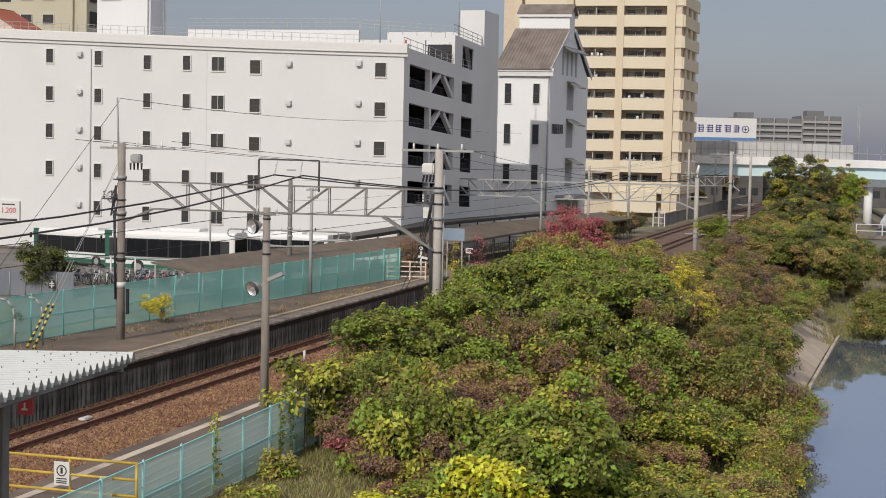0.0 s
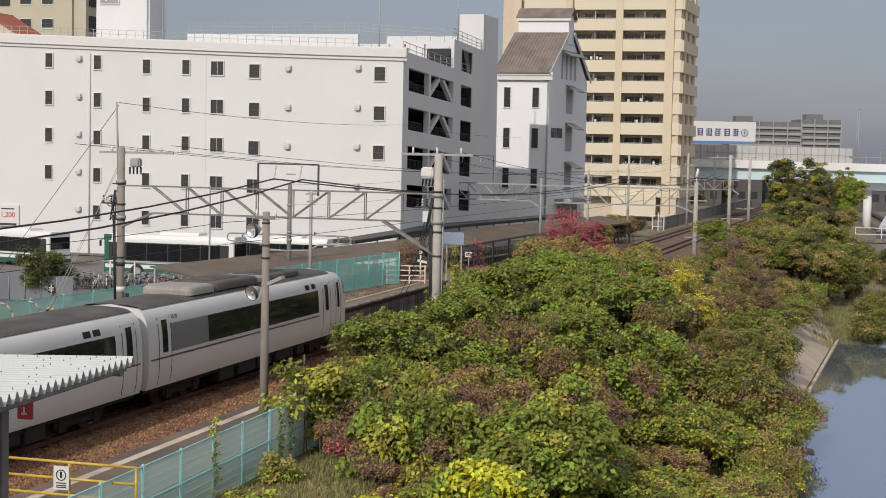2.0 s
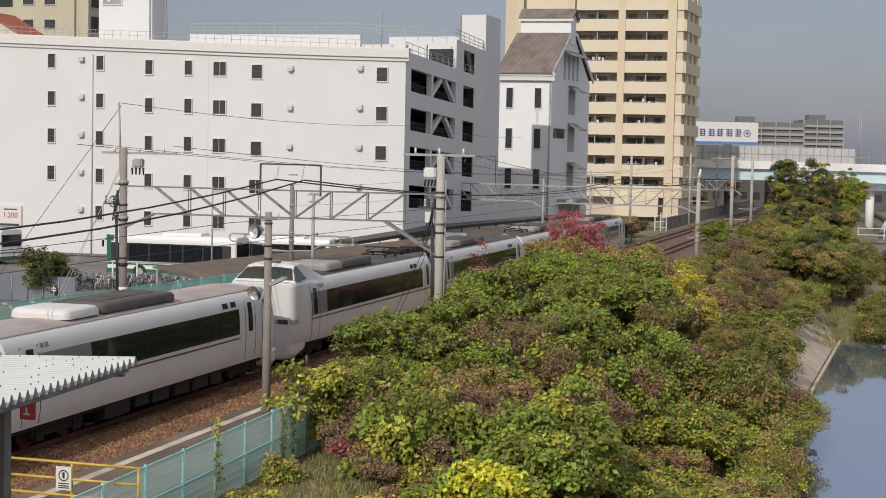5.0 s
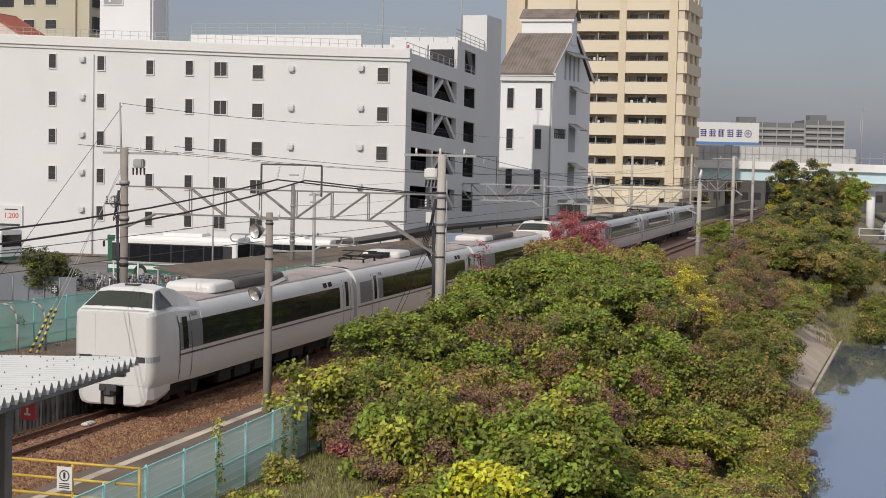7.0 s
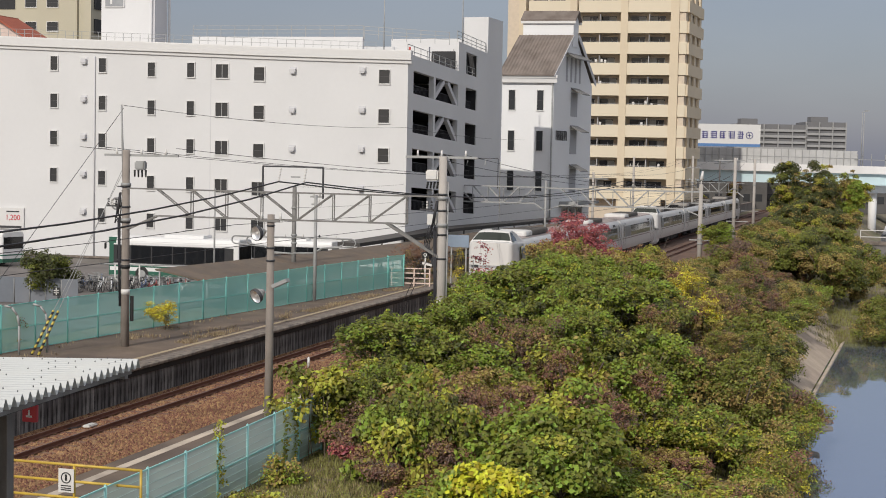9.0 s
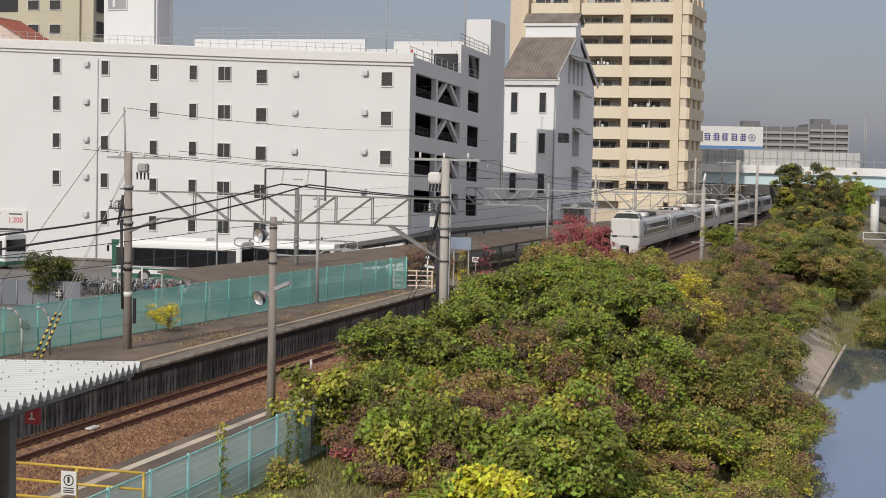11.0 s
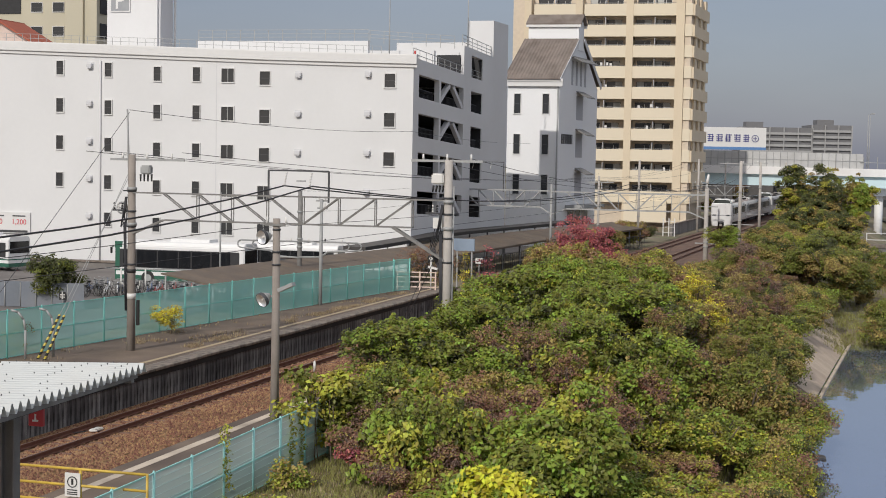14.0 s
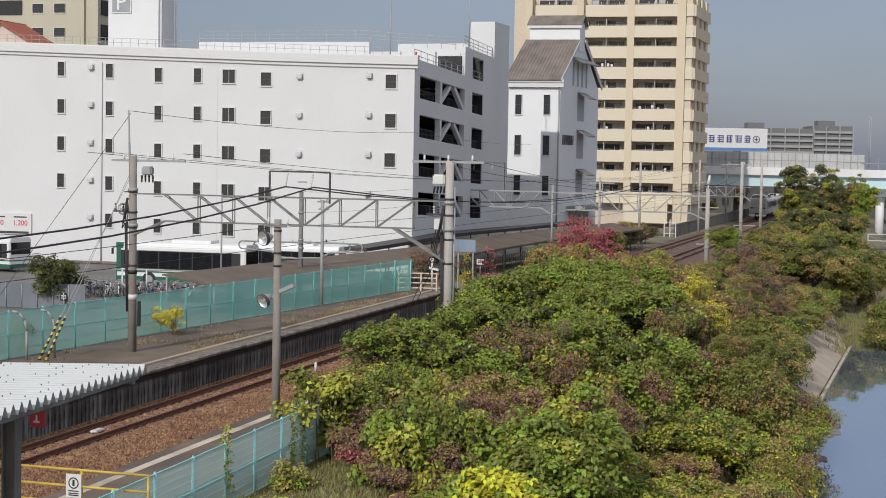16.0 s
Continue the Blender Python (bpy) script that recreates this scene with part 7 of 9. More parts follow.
def shrub_proto(name, rng, radius, height, palette, leaf, density, label, category="shrub", clump=0.46):
    """A shrub: forked stems and a crown of leaf clumps in a lumpy dome."""
    t = thing(name, Matrix(), label, category, "bank shrubs")
    bm = bmesh.new()
    n = 5
    for i in range(n):
        a = 2 * math.pi * i / n + rng.uniform(-0.4, 0.4)
        k = Vector((math.cos(a) * 0.1, math.sin(a) * 0.1, -0.4))
        m = Vector((math.cos(a) * radius * 0.35, math.sin(a) * radius * 0.35, height * 0.5))
        e = Vector((math.cos(a) * radius * 0.6, math.sin(a) * radius * 0.6, height * 0.85))
        rod(bm, k, m, 0.06, 0.04, 6)
        rod(bm, m, e, 0.04, 0.015, 6)
        for q in range(2):
            f = m + Vector((rng.uniform(-0.6, 0.6), rng.uniform(-0.6, 0.6), height * 0.35))
            rod(bm, m, f, 0.03, 0.01, 5)
    part("stem", bm, M_BARK, t)
    pick = lambda: LEAF_NAMES.index(PALETTES[palette][int(rng.integers(len(PALETTES[palette])))])
    deep = min(height, 2.4)
    lobes = [(0.0, 0.0, 1.0, 0.62 * radius)]
    for i in range(7):
        a = 2 * math.pi * i / 7 + rng.uniform(-0.5, 0.5)
        q = rng.uniform(0.35, 0.75)
        lobes.append((math.cos(a) * q * radius, math.sin(a) * q * radius, rng.uniform(0.50, 1.0), rng.uniform(0.24, 0.46) * radius))
    clumps = []
    for x, y, k, r in lobes:
        top = height - deep * (1 - k)
        own = pick()
        for i in range(int(22 * r * r) + 7):
            v = rng.normal(size=3)
            v /= np.linalg.norm(v)
            if v[2] < -0.45:
                v[2] = -v[2]
            c = clump * rng.uniform(0.4, 1.25)
            z = top - r * 0.95 + v[2] * r * 0.95
            clumps.append(((x + v[0] * r, y + v[1] * r, max(0.2, z)), c, int(density * c * c), own if rng.random() < 0.6 else pick()))
    for i in range(int(16 * max(0.0, height - 1.6))):  # leaves down the flanks
        a, z = rng.uniform(0, 2 * math.pi), rng.uniform(max(0.3, height - 4.2), max(0.5, height - 1.0))
        q = rng.uniform(0.62, 0.92) * radius
        c = clump * rng.uniform(0.7, 1.3)
        clumps.append(((math.cos(a) * q, math.sin(a) * q, z), c, int(density * c * c), pick()))
    for i in range(12):  # upright shoots
        a, q = rng.uniform(0, 2 * math.pi), math.sqrt(rng.random()) * 0.9
        tip = np.array([math.cos(a) * q * radius, math.sin(a) * q * radius, height - deep * 0.62 * q * q - 0.15])
        lean = np.array([rng.normal() * 0.25, rng.normal() * 0.25, 1.0])
        own = pick()
        for k in range(4):
            clumps.append((tip + lean * 0.17 * k, clump * (0.42 - 0.07 * k), int(density * 0.045), own))
    for i in range(10):  # loose sprays that break the outline
        a, q = rng.uniform(0, 2 * math.pi), math.sqrt(rng.random())
        clumps.append(((math.cos(a) * q * radius, math.sin(a) * q * radius, height - deep * (0.62 * q * q - 0.06)), clump * 0.4, int(density * 0.06), pick()))
    ob = new("crown", leaf_mesh("crown", rng, clumps, leaf, [LEAF[k] for k in LEAF_NAMES]))
    ob.parent = t
    return t


CANOPY = ((25, 0.7), (32, 1.2), (38, 2.0), (42, 2.6), (46, 3.2), (52, 3.9), (58, 4.5), (63, 4.6), (69, 4.2), (74, 3.9), (80, 3.1), (88, 2.3), (94, 1.8), (100, 1.5), (106, 1.4), (130, 1.4))
LEFT = ((20, -13.4), (36, -13.1), (38, -12.3), (40.5, -11.3), (43, -9.9), (46, -9.1), (58, -9.0), (75, -8.8), (84, -8.0), (93, -8.0), (100, -9.0), (108, -10.5), (130, -11.5))
SEEDS = []
for _key, _spots in (("g", ((50.0, -13.9), (60.2, -10.5), (35.0, -12.2), (37.5, -13.0), (54.5, -10.4), (43.6, -16.2), (52.2, -12.0), (45.4, -9.4), (42.8, -9.4), (53.8, -8.5), (53.9, -12.6), (52.8, -15.7), (39.2, -10.5), (42.4, -13.8), (34.8, -13.2), (42.7, -15.5), (45.5, -12.9), (53.8, -14.3), (66.0, -11.5), (58.5, -12.5))),
                     ("b", ((48.7, -15.3), (39.4, -12.0), (46.6, -16.1), (48.9, -17.3), (47.2, -8.8), (43.4, -19.3), (41.6, -8.9), (37.5, -9.5))),
                     ("o", ((44.4, -11.4), (41.3, -13.0), (35.6, -12.4), (50.8, -18.4), (47.1, -18.6), (70.0, -13.0)))):
    SEEDS += [(_key, a, b) for a, b in _spots]
for _key, _spots in (("r", ((48.7, -13.3), (46.0, -14.3), (36.1, -11.0), (40.2, -13.8), (45.3, -15.8))),
                     ("d", ((61.6, -14.5), (55.0, -16.6), (38.4, -10.9), (45.2, -19.9), (57.6, -17.8), (97.0, -15.4), (89.0, -16.4), (82.0, -17.0))), ("v", ((85.0, -12.0), (95.0, -11.5), (64.0, -17.4), (63.2, -20.3), (75.0, -18.0))), ("o", ((66.9, -16.0),)), ("k", ((43.0, -17.7),)), ("b", ((50.5, -19.6), (47.2, -20.2), (44.2, -17.0))), ("v", ((54.5, -20.2),))):
    SEEDS += [(_key, a, b) for a, b in _spots]


def table(rows, s):
    if s <= rows[0][0]:
        return rows[0][1]
    for (a, va), (b, vb) in zip(rows, rows[1:]):
        if s <= b:
            return va + (vb - va) * (s - a) / (b - a)
    return rows[-1][1]


WORDS = {"g": "leafy green wild shrub on the railway bank", "b": "bright yellow-green wild shrub on the bank", "o": "olive and brown autumn shrub on the bank", "r": "red-brown autumn shrub with fading leaves", "y": "yellow-leaved autumn shrub on the bank",
         "k": "dense bright green vine-covered shrub", "c": "crimson autumn shrub behind the green bushes", "d": "dusky brown shrub overhung with dry vines", "l": "yellow-green broad-leaved vine shrub", "v": "small-leaved green shrub covered with vines"}


TALLS = (1.5, 2.7, 4.3, 6.6)


def build_bank():
    rng = np.random.default_rng(11)
    protos = {}
    for key in "lgvborykcd":
        for v, tall in enumerate(TALLS):
            leaf = {"k": 0.135, "b": 0.115, "d": 0.07, "r": 0.08, "o": 0.09, "v": 0.075}.get(key, 0.10)
            protos[key, v] = shrub_proto("shrub", rng, 2.1, tall, key, leaf, {"k": 280, "b": 340, "d": 720, "r": 620, "o": 520, "v": 760}.get(key, 430), WORDS[key], clump=0.36)
    used = set()
    placed = []
    tries = 0
    while tries < 14000:
        tries += 1
        s = 24 + 92 * rng.random()
        lat = rng.uniform(-21.8, -3.5)
        right = -19.6 if s < 70 else -17.4
        if lat > table(LEFT, s) or lat < right:
            continue
        big = rng.uniform(0.6, 1.12)
        gap = 1.8 * big + 0.25 + 0.004 * s
        if any((s - a) ** 2 + (lat - b) ** 2 < (gap * 0.5 + g * 0.5) ** 2 for a, b, g in placed):
            continue
        placed.append((s, lat, gap))
        key = min(SEEDS, key=lambda q: (q[1] - s) ** 2 * 0.6 + (q[2] - lat) ** 2 + rng.uniform(0, 3.6))[0]
        if 35.2 < s < 43 and -17.0 < lat < -14.7:
            key = "k"
        if (s - 33.6) ** 2 + (lat + 15.2) ** 2 < 1.6:
            key = "l"
        if key in "rd":
            big *= 0.8
        top = table(CANOPY, s) - max(0.0, -12.5 - lat) * (0.42 if s < 86 else 0.15) + rng.uniform(-0.55, 0.5) + 0.6 * (big - 0.8) + 0.6 * noise.noise((s * 0.25, lat * 0.25, 3.0))
        top += 0.55 * min(1.0, max(0.0, (s - 66) / 5)) * (1.0 if s < 82 else 0.0) - 0.3 * max(0.0, lat + 10.4) * (1.0 if 56 < s < 72 else 0.0)
        base = ground_height(s, lat)
        need = max(0.7, top - base)
        v = min(range(4), key=lambda q: abs(math.log(need / big / TALLS[q])))
        hz = need / TALLS[v]
        pr = protos[key, v]
        m = Matrix.Translation(along(s, lat, base)) @ Matrix.Rotation(rng.uniform(-0.7, 0.7), 4, "Z")
        if (pr.name in used):
            ob = copy_thing(pr, m)
        else:
            used.add(pr.name)
            ob = pr
            ob.matrix_basis = m
        ob.scale = (big * 1.02, big * 1.02, hz)
    for pr in protos.values():
        if pr.name not in used:
            for c in list(pr.children):
                bpy.data.objects.remove(c)
            bpy.data.objects.remove(pr)


build_bank()


def build_tree(name, at, trunk_h, radius, height, palette, leaf, density, label, clump=0.8, seed=1, thick=0.22):
    """A tree with a tapered trunk, limbs and an uneven crown of leaf clumps."""
    rng = np.random.default_rng(seed)
    t = thing(name, Matrix.Translation(at), label, "tree")
    bm = bmesh.new()
    rod(bm, (0, 0, -0.5), (0.1, 0.05, trunk_h), thick, thick * 0.7, 10)
    limbs = []
    for i in range(9):
        a = 2 * math.pi * i / 9 + rng.uniform(-0.3, 0.3)
        q = rng.uniform(0.4, 0.85)
        e = Vector((math.cos(a) * radius * q, math.sin(a) * radius * q, trunk_h + (height - trunk_h) * rng.uniform(0.35, 0.85)))
        s = Vector((0.1, 0.05, trunk_h * rng.uniform(0.6, 1.0)))
        mid = s.lerp(e, 0.5) + Vector((0, 0, 0.3))
        rod(bm, s, mid, thick * 0.5, thick * 0.3, 6)
        rod(bm, mid, e, thick * 0.3, thick * 0.1, 6)
        limbs.append(e)
    part("trunk", bm, M_BARK, t)
    clumps = []
    mid, up = (trunk_h + height) / 2, (height - trunk_h) / 2
    pick = lambda: LEAF_NAMES.index(PALETTES[palette][int(rng.integers(len(PALETTES[palette])))])
    leaf, density = leaf * 0.62, density * 1.2
    for i in range(int(8 + 3.6 * radius)):
        v = rng.normal(size=3)
        v /= np.linalg.norm(v)
        q = rng.uniform(0.35, 0.78)
        lr = rng.uniform(0.26, 0.46)
        centre = np.array([v[0] * radius * q, v[1] * radius * q, mid + v[2] * up * q])
        own = pick()
        for j in range(int(5 + 9 * (lr * radius) ** 2 / clump)):
            w = rng.normal(size=3)
            w /= np.linalg.norm(w)
            r = clump * 0.6 * rng.uniform(0.5, 1.3)
            c = centre + w * lr * np.array([radius, radius, up * 1.1]) * rng.uniform(0.75, 1.08)
            clumps.append((c, r, int(density * r * r), own if rng.random() < 0.6 else pick()))
    ob = new("crown", leaf_mesh("crown", rng, clumps, leaf, [LEAF[k] for k in LEAF_NAMES]))
    ob.parent = t
    return t


PALETTES["t"] = ("olive", "dark", "green", "dark", "dark", "olive", "bright", "dark")
PALETTES["s"] = ("dark", "dark", "dark", "green")
BANK_TREES = (
    ("tall olive-green tree with yellowing leaves", "t", 172, -13.4, 0.3, 0.6, 2.3, 9.0, 0.22), ("broad dark olive tree with uneven crown", "t", 169, -16.4, 0.2, 0.6, 3.1, 8.6, 0.22),
    ("slim yellow-green tree beside the larger tree", "b", 174, -19.8, 0.0, 1.2, 2.1, 8.0, 0.22), ("broad dark olive tree with uneven crown", "t", 160, -14.9, 0.2, 0.4, 3.0, 5.2, 0.22),
    ("spreading dark bush tree on the river bank", "t", 158, -18.2, -0.4, 0.3, 3.0, 5.0, 0.21), ("spreading green bush tree on the river bank", "v", 147, -14.2, 0.2, 0.2, 2.9, 3.2, 0.20),
    ("low green bush tree beside the track", "v", 138, -14.0, 0.2, 0.2, 2.2, 3.0, 0.19), ("low green bush tree beside the track", "v", 130, -14.6, 0.2, 0.2, 2.5, 3.4, 0.18),
    ("yellowing bush tree on the bank", "b", 124, -16.4, 0.0, 0.2, 2.0, 3.3, 0.18), ("dense dark bush tree above the water", "v", 131, -19.4, -0.8, 0.2, 3.0, 4.6, 0.19),
    ("dense dark bush tree above the water", "s", 117, -18.4, -0.5, 0.3, 2.6, 4.3, 0.17), ("dense green bush tree leaning over the water", "v", 114, -20.4, -1.4, 0.4, 2.3, 4.6, 0.17),
    ("dense green bush tree on the bank slope", "v", 121, -21.6, -1.6, 0.3, 2.4, 4.6, 0.17), ("dense green bush tree on the bank slope", "v", 114, -15.6, 0.1, 0.3, 2.5, 3.6, 0.17),
    ("dusky brown vine-hung bush on the bank", "d", 107, -14.0, 0.2, 0.1, 1.6, 3.4, 0.14), ("dusky brown vine-hung bush on the bank", "d", 101, -15.3, 0.1, 0.1, 1.6, 2.9, 0.13),
    ("dusky brown vine-hung bush on the bank", "d", 95, -16.2, -0.2, 0.1, 1.5, 2.6, 0.13), ("green vine-covered bush beside the track", "v", 106, -11.7, 0.1, 0.1, 1.9, 1.9, 0.15),
    ("green vine-covered bush beside the track", "v", 99, -13.0, 0.2, 0.1, 2.0, 1.7, 0.15), ("low green bush beside the track", "g", 118, -12.6, 0.2, 0.1, 1.5, 1.7, 0.15),
    ("low green bush over the river bank wall", "v", 104, -18.2, -0.9, 0.1, 1.9, 1.6, 0.15), ("low green bush over the river bank wall", "g", 78, -18.6, -1.0, 0.1, 1.4, 1.2, 0.13),
    ("low willow bush on the sandbar", "v", 105, -25.0, -2.0, 0.1, 2.3, 2.2, 0.16), ("low willow bush on the sandbar", "v", 110, -28.0, -1.8, 0.1, 2.6, 2.2, 0.16),
    ("dry brown weeds beside the track", "o", 118, 2.9, 0.0, 0.1, 1.4, 1.9, 0.13), ("dry brown weeds beside the track", "d", 126, 3.1, 0.0, 0.1, 1.6, 2.3, 0.13),
    ("dry brown weeds beside the track", "d", 150, 3.4, 0.0, 0.1, 1.9, 2.2, 0.15), ("dry brown weeds beside the track", "o", 160, 3.6, 0.0, 0.1, 2.0, 2.4, 0.16), ("dry brown weeds beside the track", "d", 171, 3.8, 0.0, 0.1, 2.0, 2.0, 0.16),
    ("dry brown weeds beside the track", "o", 134, 2.8, 0.0, 0.1, 1.4, 2.0, 0.13),
    ("olive willow bush on the sandbar", "t", 128, -26.4, -1.6, 0.1, 3.0, 2.6, 0.17), ("olive willow bush on the sandbar", "t", 142, -26.5, -1.6, 0.1, 3.2, 2.8, 0.17))
for _i, (_w, _k, _s, _l, _z, _t, _r, _h, _f) in enumerate(BANK_TREES):
    build_tree("tree", along(_s, _l, _z), _t, _r, _h, _k, _f, 600, _w, 0.8, 200 + _i, 0.2)
build_tree("vine_column", along(126, -10.7, 0.2), 0.1, 1.3, 4.1, "g", 0.15, 900, "rounded post overgrown with green vines", 0.55, 15, 0.12)
build_tree("tree", along(76, -12.6, 0.3), 0.8, 1.9, 5.2, "o", 0.11, 620, "olive wild shrub rising over the bank", 0.5, 61, 0.08)
build_tree("tree", along(74, -14.6, 0.3), 0.8, 1.5, 4.0, "d", 0.10, 700, "dusky wild shrub rising over the bank", 0.5, 68, 0.08)
build_tree("crimson_shrub", along(82.5, -8.4, 0.0), 1.6, 2.4, 5.7, "c", 0.12, 640, "crimson autumn shrub beside the railway", 0.5, 60, 0.08)
build_tree("crimson_shrub", along(91.0, 2.6, 0.0), 0.3, 1.5, 3.1, "r", 0.09, 300, "bare reddish shrub at the platform end", 0.5, 20, 0.05)
build_tree("yellow_shrub", along(89.6, 0.75, 0.0), 0.3, 0.45, 3.1, "y", 0.08, 700, "upright yellow-green weeds at the platform end", 0.35, 22, 0.04)
build_tree("street_shrub", along(142, 3.6, 0.0), 0.3, 1.3, 2.6, "o", 0.16, 420, "olive weeds beside the shelter roof", 0.5, 23, 0.05)
build_tree("yellow_shrub", along(59.9, 5.75, 0.98), 0.3, 0.9, 1.35, "y", 0.08, 1300, "yellow-flowering shrub growing at the platform fence", 0.3, 18, 0.03)
build_tree("reed_clump", along(51.6, 8.4, -0.06), 0.2, 1.1, 2.6, "o", 0.07, 900, "olive and brown tall weeds behind the platform fence", 0.35, 24, 0.03)
build_tree("street_shrub", along(76.4, 21.5, 0.0), 0.3, 1.5, 3.5, "s", 0.15, 900, "dark green shrub behind the hoarding", 0.6, 19, 0.08)
_rnd = random.Random(31)
for _i in range(20):
    _s = 38 + 1.3 * _i
    _p = ("b", "o", "y", "b", "d", "g")[_i % 6]
    build_tree("waterside_shrub", along(_s, -21.1 + _rnd.uniform(-0.35, 0.4) + (1.9 if _s > 70 else 0), -2.2 + (0.7 if _s > 70 else 0)), 0.2, _rnd.uniform(1.0, 1.4), _rnd.uniform(1.6, 2.5), _p, 0.11, 480, WORDS[_p].replace("on the bank", "at the water's edge"), 0.5, 80 + _i, 0.03)


build_tree("fence_shrub", along(35.2, -9.9, 0.25), 0.1, 0.7, 0.8, "b", 0.12, 500, "bright green weeds beside the fence", 0.35, 123, 0.02)
build_tree("fence_shrub", along(32.4, -10.2, 0.25), 0.1, 0.8, 0.6, "b", 0.12, 500, "bright green weeds beside the fence", 0.35, 124, 0.02)
build_tree("fence_shrub", along(30.6, -11.0, 0.25), 0.1, 0.9, 0.6, "b", 0.12, 500, "bright green weeds beside the fence", 0.35, 125, 0.02)
build_tree("fence_shrub", along(39.9, -9.55, 0.6), 0.3, 1.15, 2.25, "g", 0.12, 620, "bright green vine mound over the fence end", 0.5, 120, 0.04)
build_tree("fence_shrub", along(40.9, -10.2, 0.6), 0.3, 1.2, 2.4, "g", 0.12, 520, "leafy green shrub beside the fence", 0.5, 121, 0.04)
for _s, _l, _r, _h in ((39.3, -10.7, 0.85, 1.75), (38.6, -11.6, 0.8, 1.2), (37.7, -10.6, 0.7, 0.95), (36.2, -12.1, 0.75, 0.75), (34.9, -12.6, 0.7, 0.6)):
    build_tree("withered_shrub", along(_s, _l, 0.6), 0.3, _r, _h, "u", 0.085, 620, "withered brown shrub under the green vines", 0.35, 160 + int(_s), 0.04)
for _s, _l, _r, _h in ((36.9, -11.0, 0.42, 0.75), (38.6, -13.4, 0.6, 1.6)):
    build_tree("crimson_shrub", along(_s, _l, 0.6), 0.2, _r, _h, "c", 0.10, 520, "small crimson shrub among the bank bushes", 0.3, 170 + int(_s), 0.03)
for _s, _l, _z, _r, _p in ((40.6, -13.1, 2.55, 0.95, "u"), (36.4, -13.9, 1.7, 0.7, "u"), (41.3, -14.2, 2.3, 0.8, "u"), (48.4, -13.2, 3.7, 1.2, "r"), (46.2, -14.5, 2.9, 1.1, "u"), (45.2, -15.8, 2.3, 0.9, "u"),
                           (53.1, -17.9, 2.4, 1.1, "d"), (48.5, -17.2, 2.1, 0.9, "u"), (39.6, -14.5, 1.9, 0.7, "u"), (33.6, -13.5, 1.1, 0.6, "u"), (45.9, -12.2, 3.6, 0.9, "r"), (68.0, -17.4, 3.4, 1.3, "u"), (56.0, -16.4, 3.5, 1.0, "d"),
                           (43.5, -16.8, 1.7, 0.7, "u")):
    build_tree("withered_shrub", along(_s, _l, 0.0), _z - 1.3 * _r, _r, _z, _p, 0.085, 560, "withered brown shrub standing among the green bushes", 0.36, int(_s * 10), 0.05)
build_tree("vine_mound", along(37.6, -12.6, 0.5), 0.2, 0.9, 1.1, "g", 0.11, 520, "mound of green vines beside the withered shrubs", 0.4, 178, 0.04)
for _i in range(9):
    _s = 85 + 3.4 * _i
    build_tree("slope_shrub", along(_s, -18.1 - 0.5 * (_i % 2) - (0.8 if _s > 90 else 0), -1.1), 0.2, 1.3 + 0.2 * (_i % 3), 1.1 + 0.25 * (_i % 2), "vgv"[_i % 3], 0.16, 330, "low green shrub over the river bank wall", 0.55, 140 + _i, 0.05)
for _s, _l in ((73.5, -19.5), (76.5, -19.6), (80.0, -19.0)):
    build_tree("slope_shrub", along(_s, _l, -1.3), 0.2, 1.2, 1.5, "v", 0.12, 480, "low green shrub over the river bank wall", 0.5, int(_s), 0.05)
build_tree("willow_bush", along(100.0, -24.1, -2.6), 0.1, 2.1, 2.1, "v", 0.16, 340, "green willow bush standing in the shallow water", 0.6, 152, 0.06)


build_tree("yellow_shrub", along(66.5, -16.0, 0.0), 1.4, 1.0, 4.5, "y", 0.10, 620, "yellow-leaved autumn shrub on the bank", 0.4, 133, 0.05)
build_tree("yellow_shrub", along(60.5, -17.3, 0.0), 1.4, 0.9, 3.7, "y", 0.10, 620, "yellow-leaved autumn shrub on the bank", 0.4, 132, 0.05)
build_tree("crimson_shrub", along(80.2, -7.3, 0.0), 1.5, 1.5, 4.2, "c", 0.13, 380, "crimson autumn shrub beside the railway", 0.55, 130, 0.08)
build_tree("russet_shrub", along(96.5, 5.9, 0.0), 1.0, 1.25, 3.4, "u", 0.10, 520, "russet brown shrub behind the platform end barrier", 0.4, 141, 0.07)
build_tree("crimson_shrub", along(58.0, -9.1, 0.3), 1.6, 0.9, 4.9, "c", 0.12, 380, "slender russet shrub at the foot of the pole", 0.4, 131, 0.05)


for _s, _l, _r, _h in ((37.3, -15.3, 1.5, 2.3), (39.2, -16.2, 1.6, 2.4), (36.6, -16.6, 1.3, 1.9), (35.6, -15.9, 1.2, 1.8)):
    build_tree("vine_mound", along(_s, _l, 0.1), 0.2, _r, _h, "k", 0.19, 360, "mound of bright green broad-leaved vines", 0.6, int(_s * 10), 0.05)


for _s, _l in ((34.2, -15.7), (33.6, -16.2), (33.4, -15.4)):
    build_tree("vine_mound", along(_s, _l, 0.1), 0.2, 0.95, 1.5, "l", 0.19, 420, "mound of yellow-green broad-leaved vines", 0.5, int(_s * 10), 0.05)


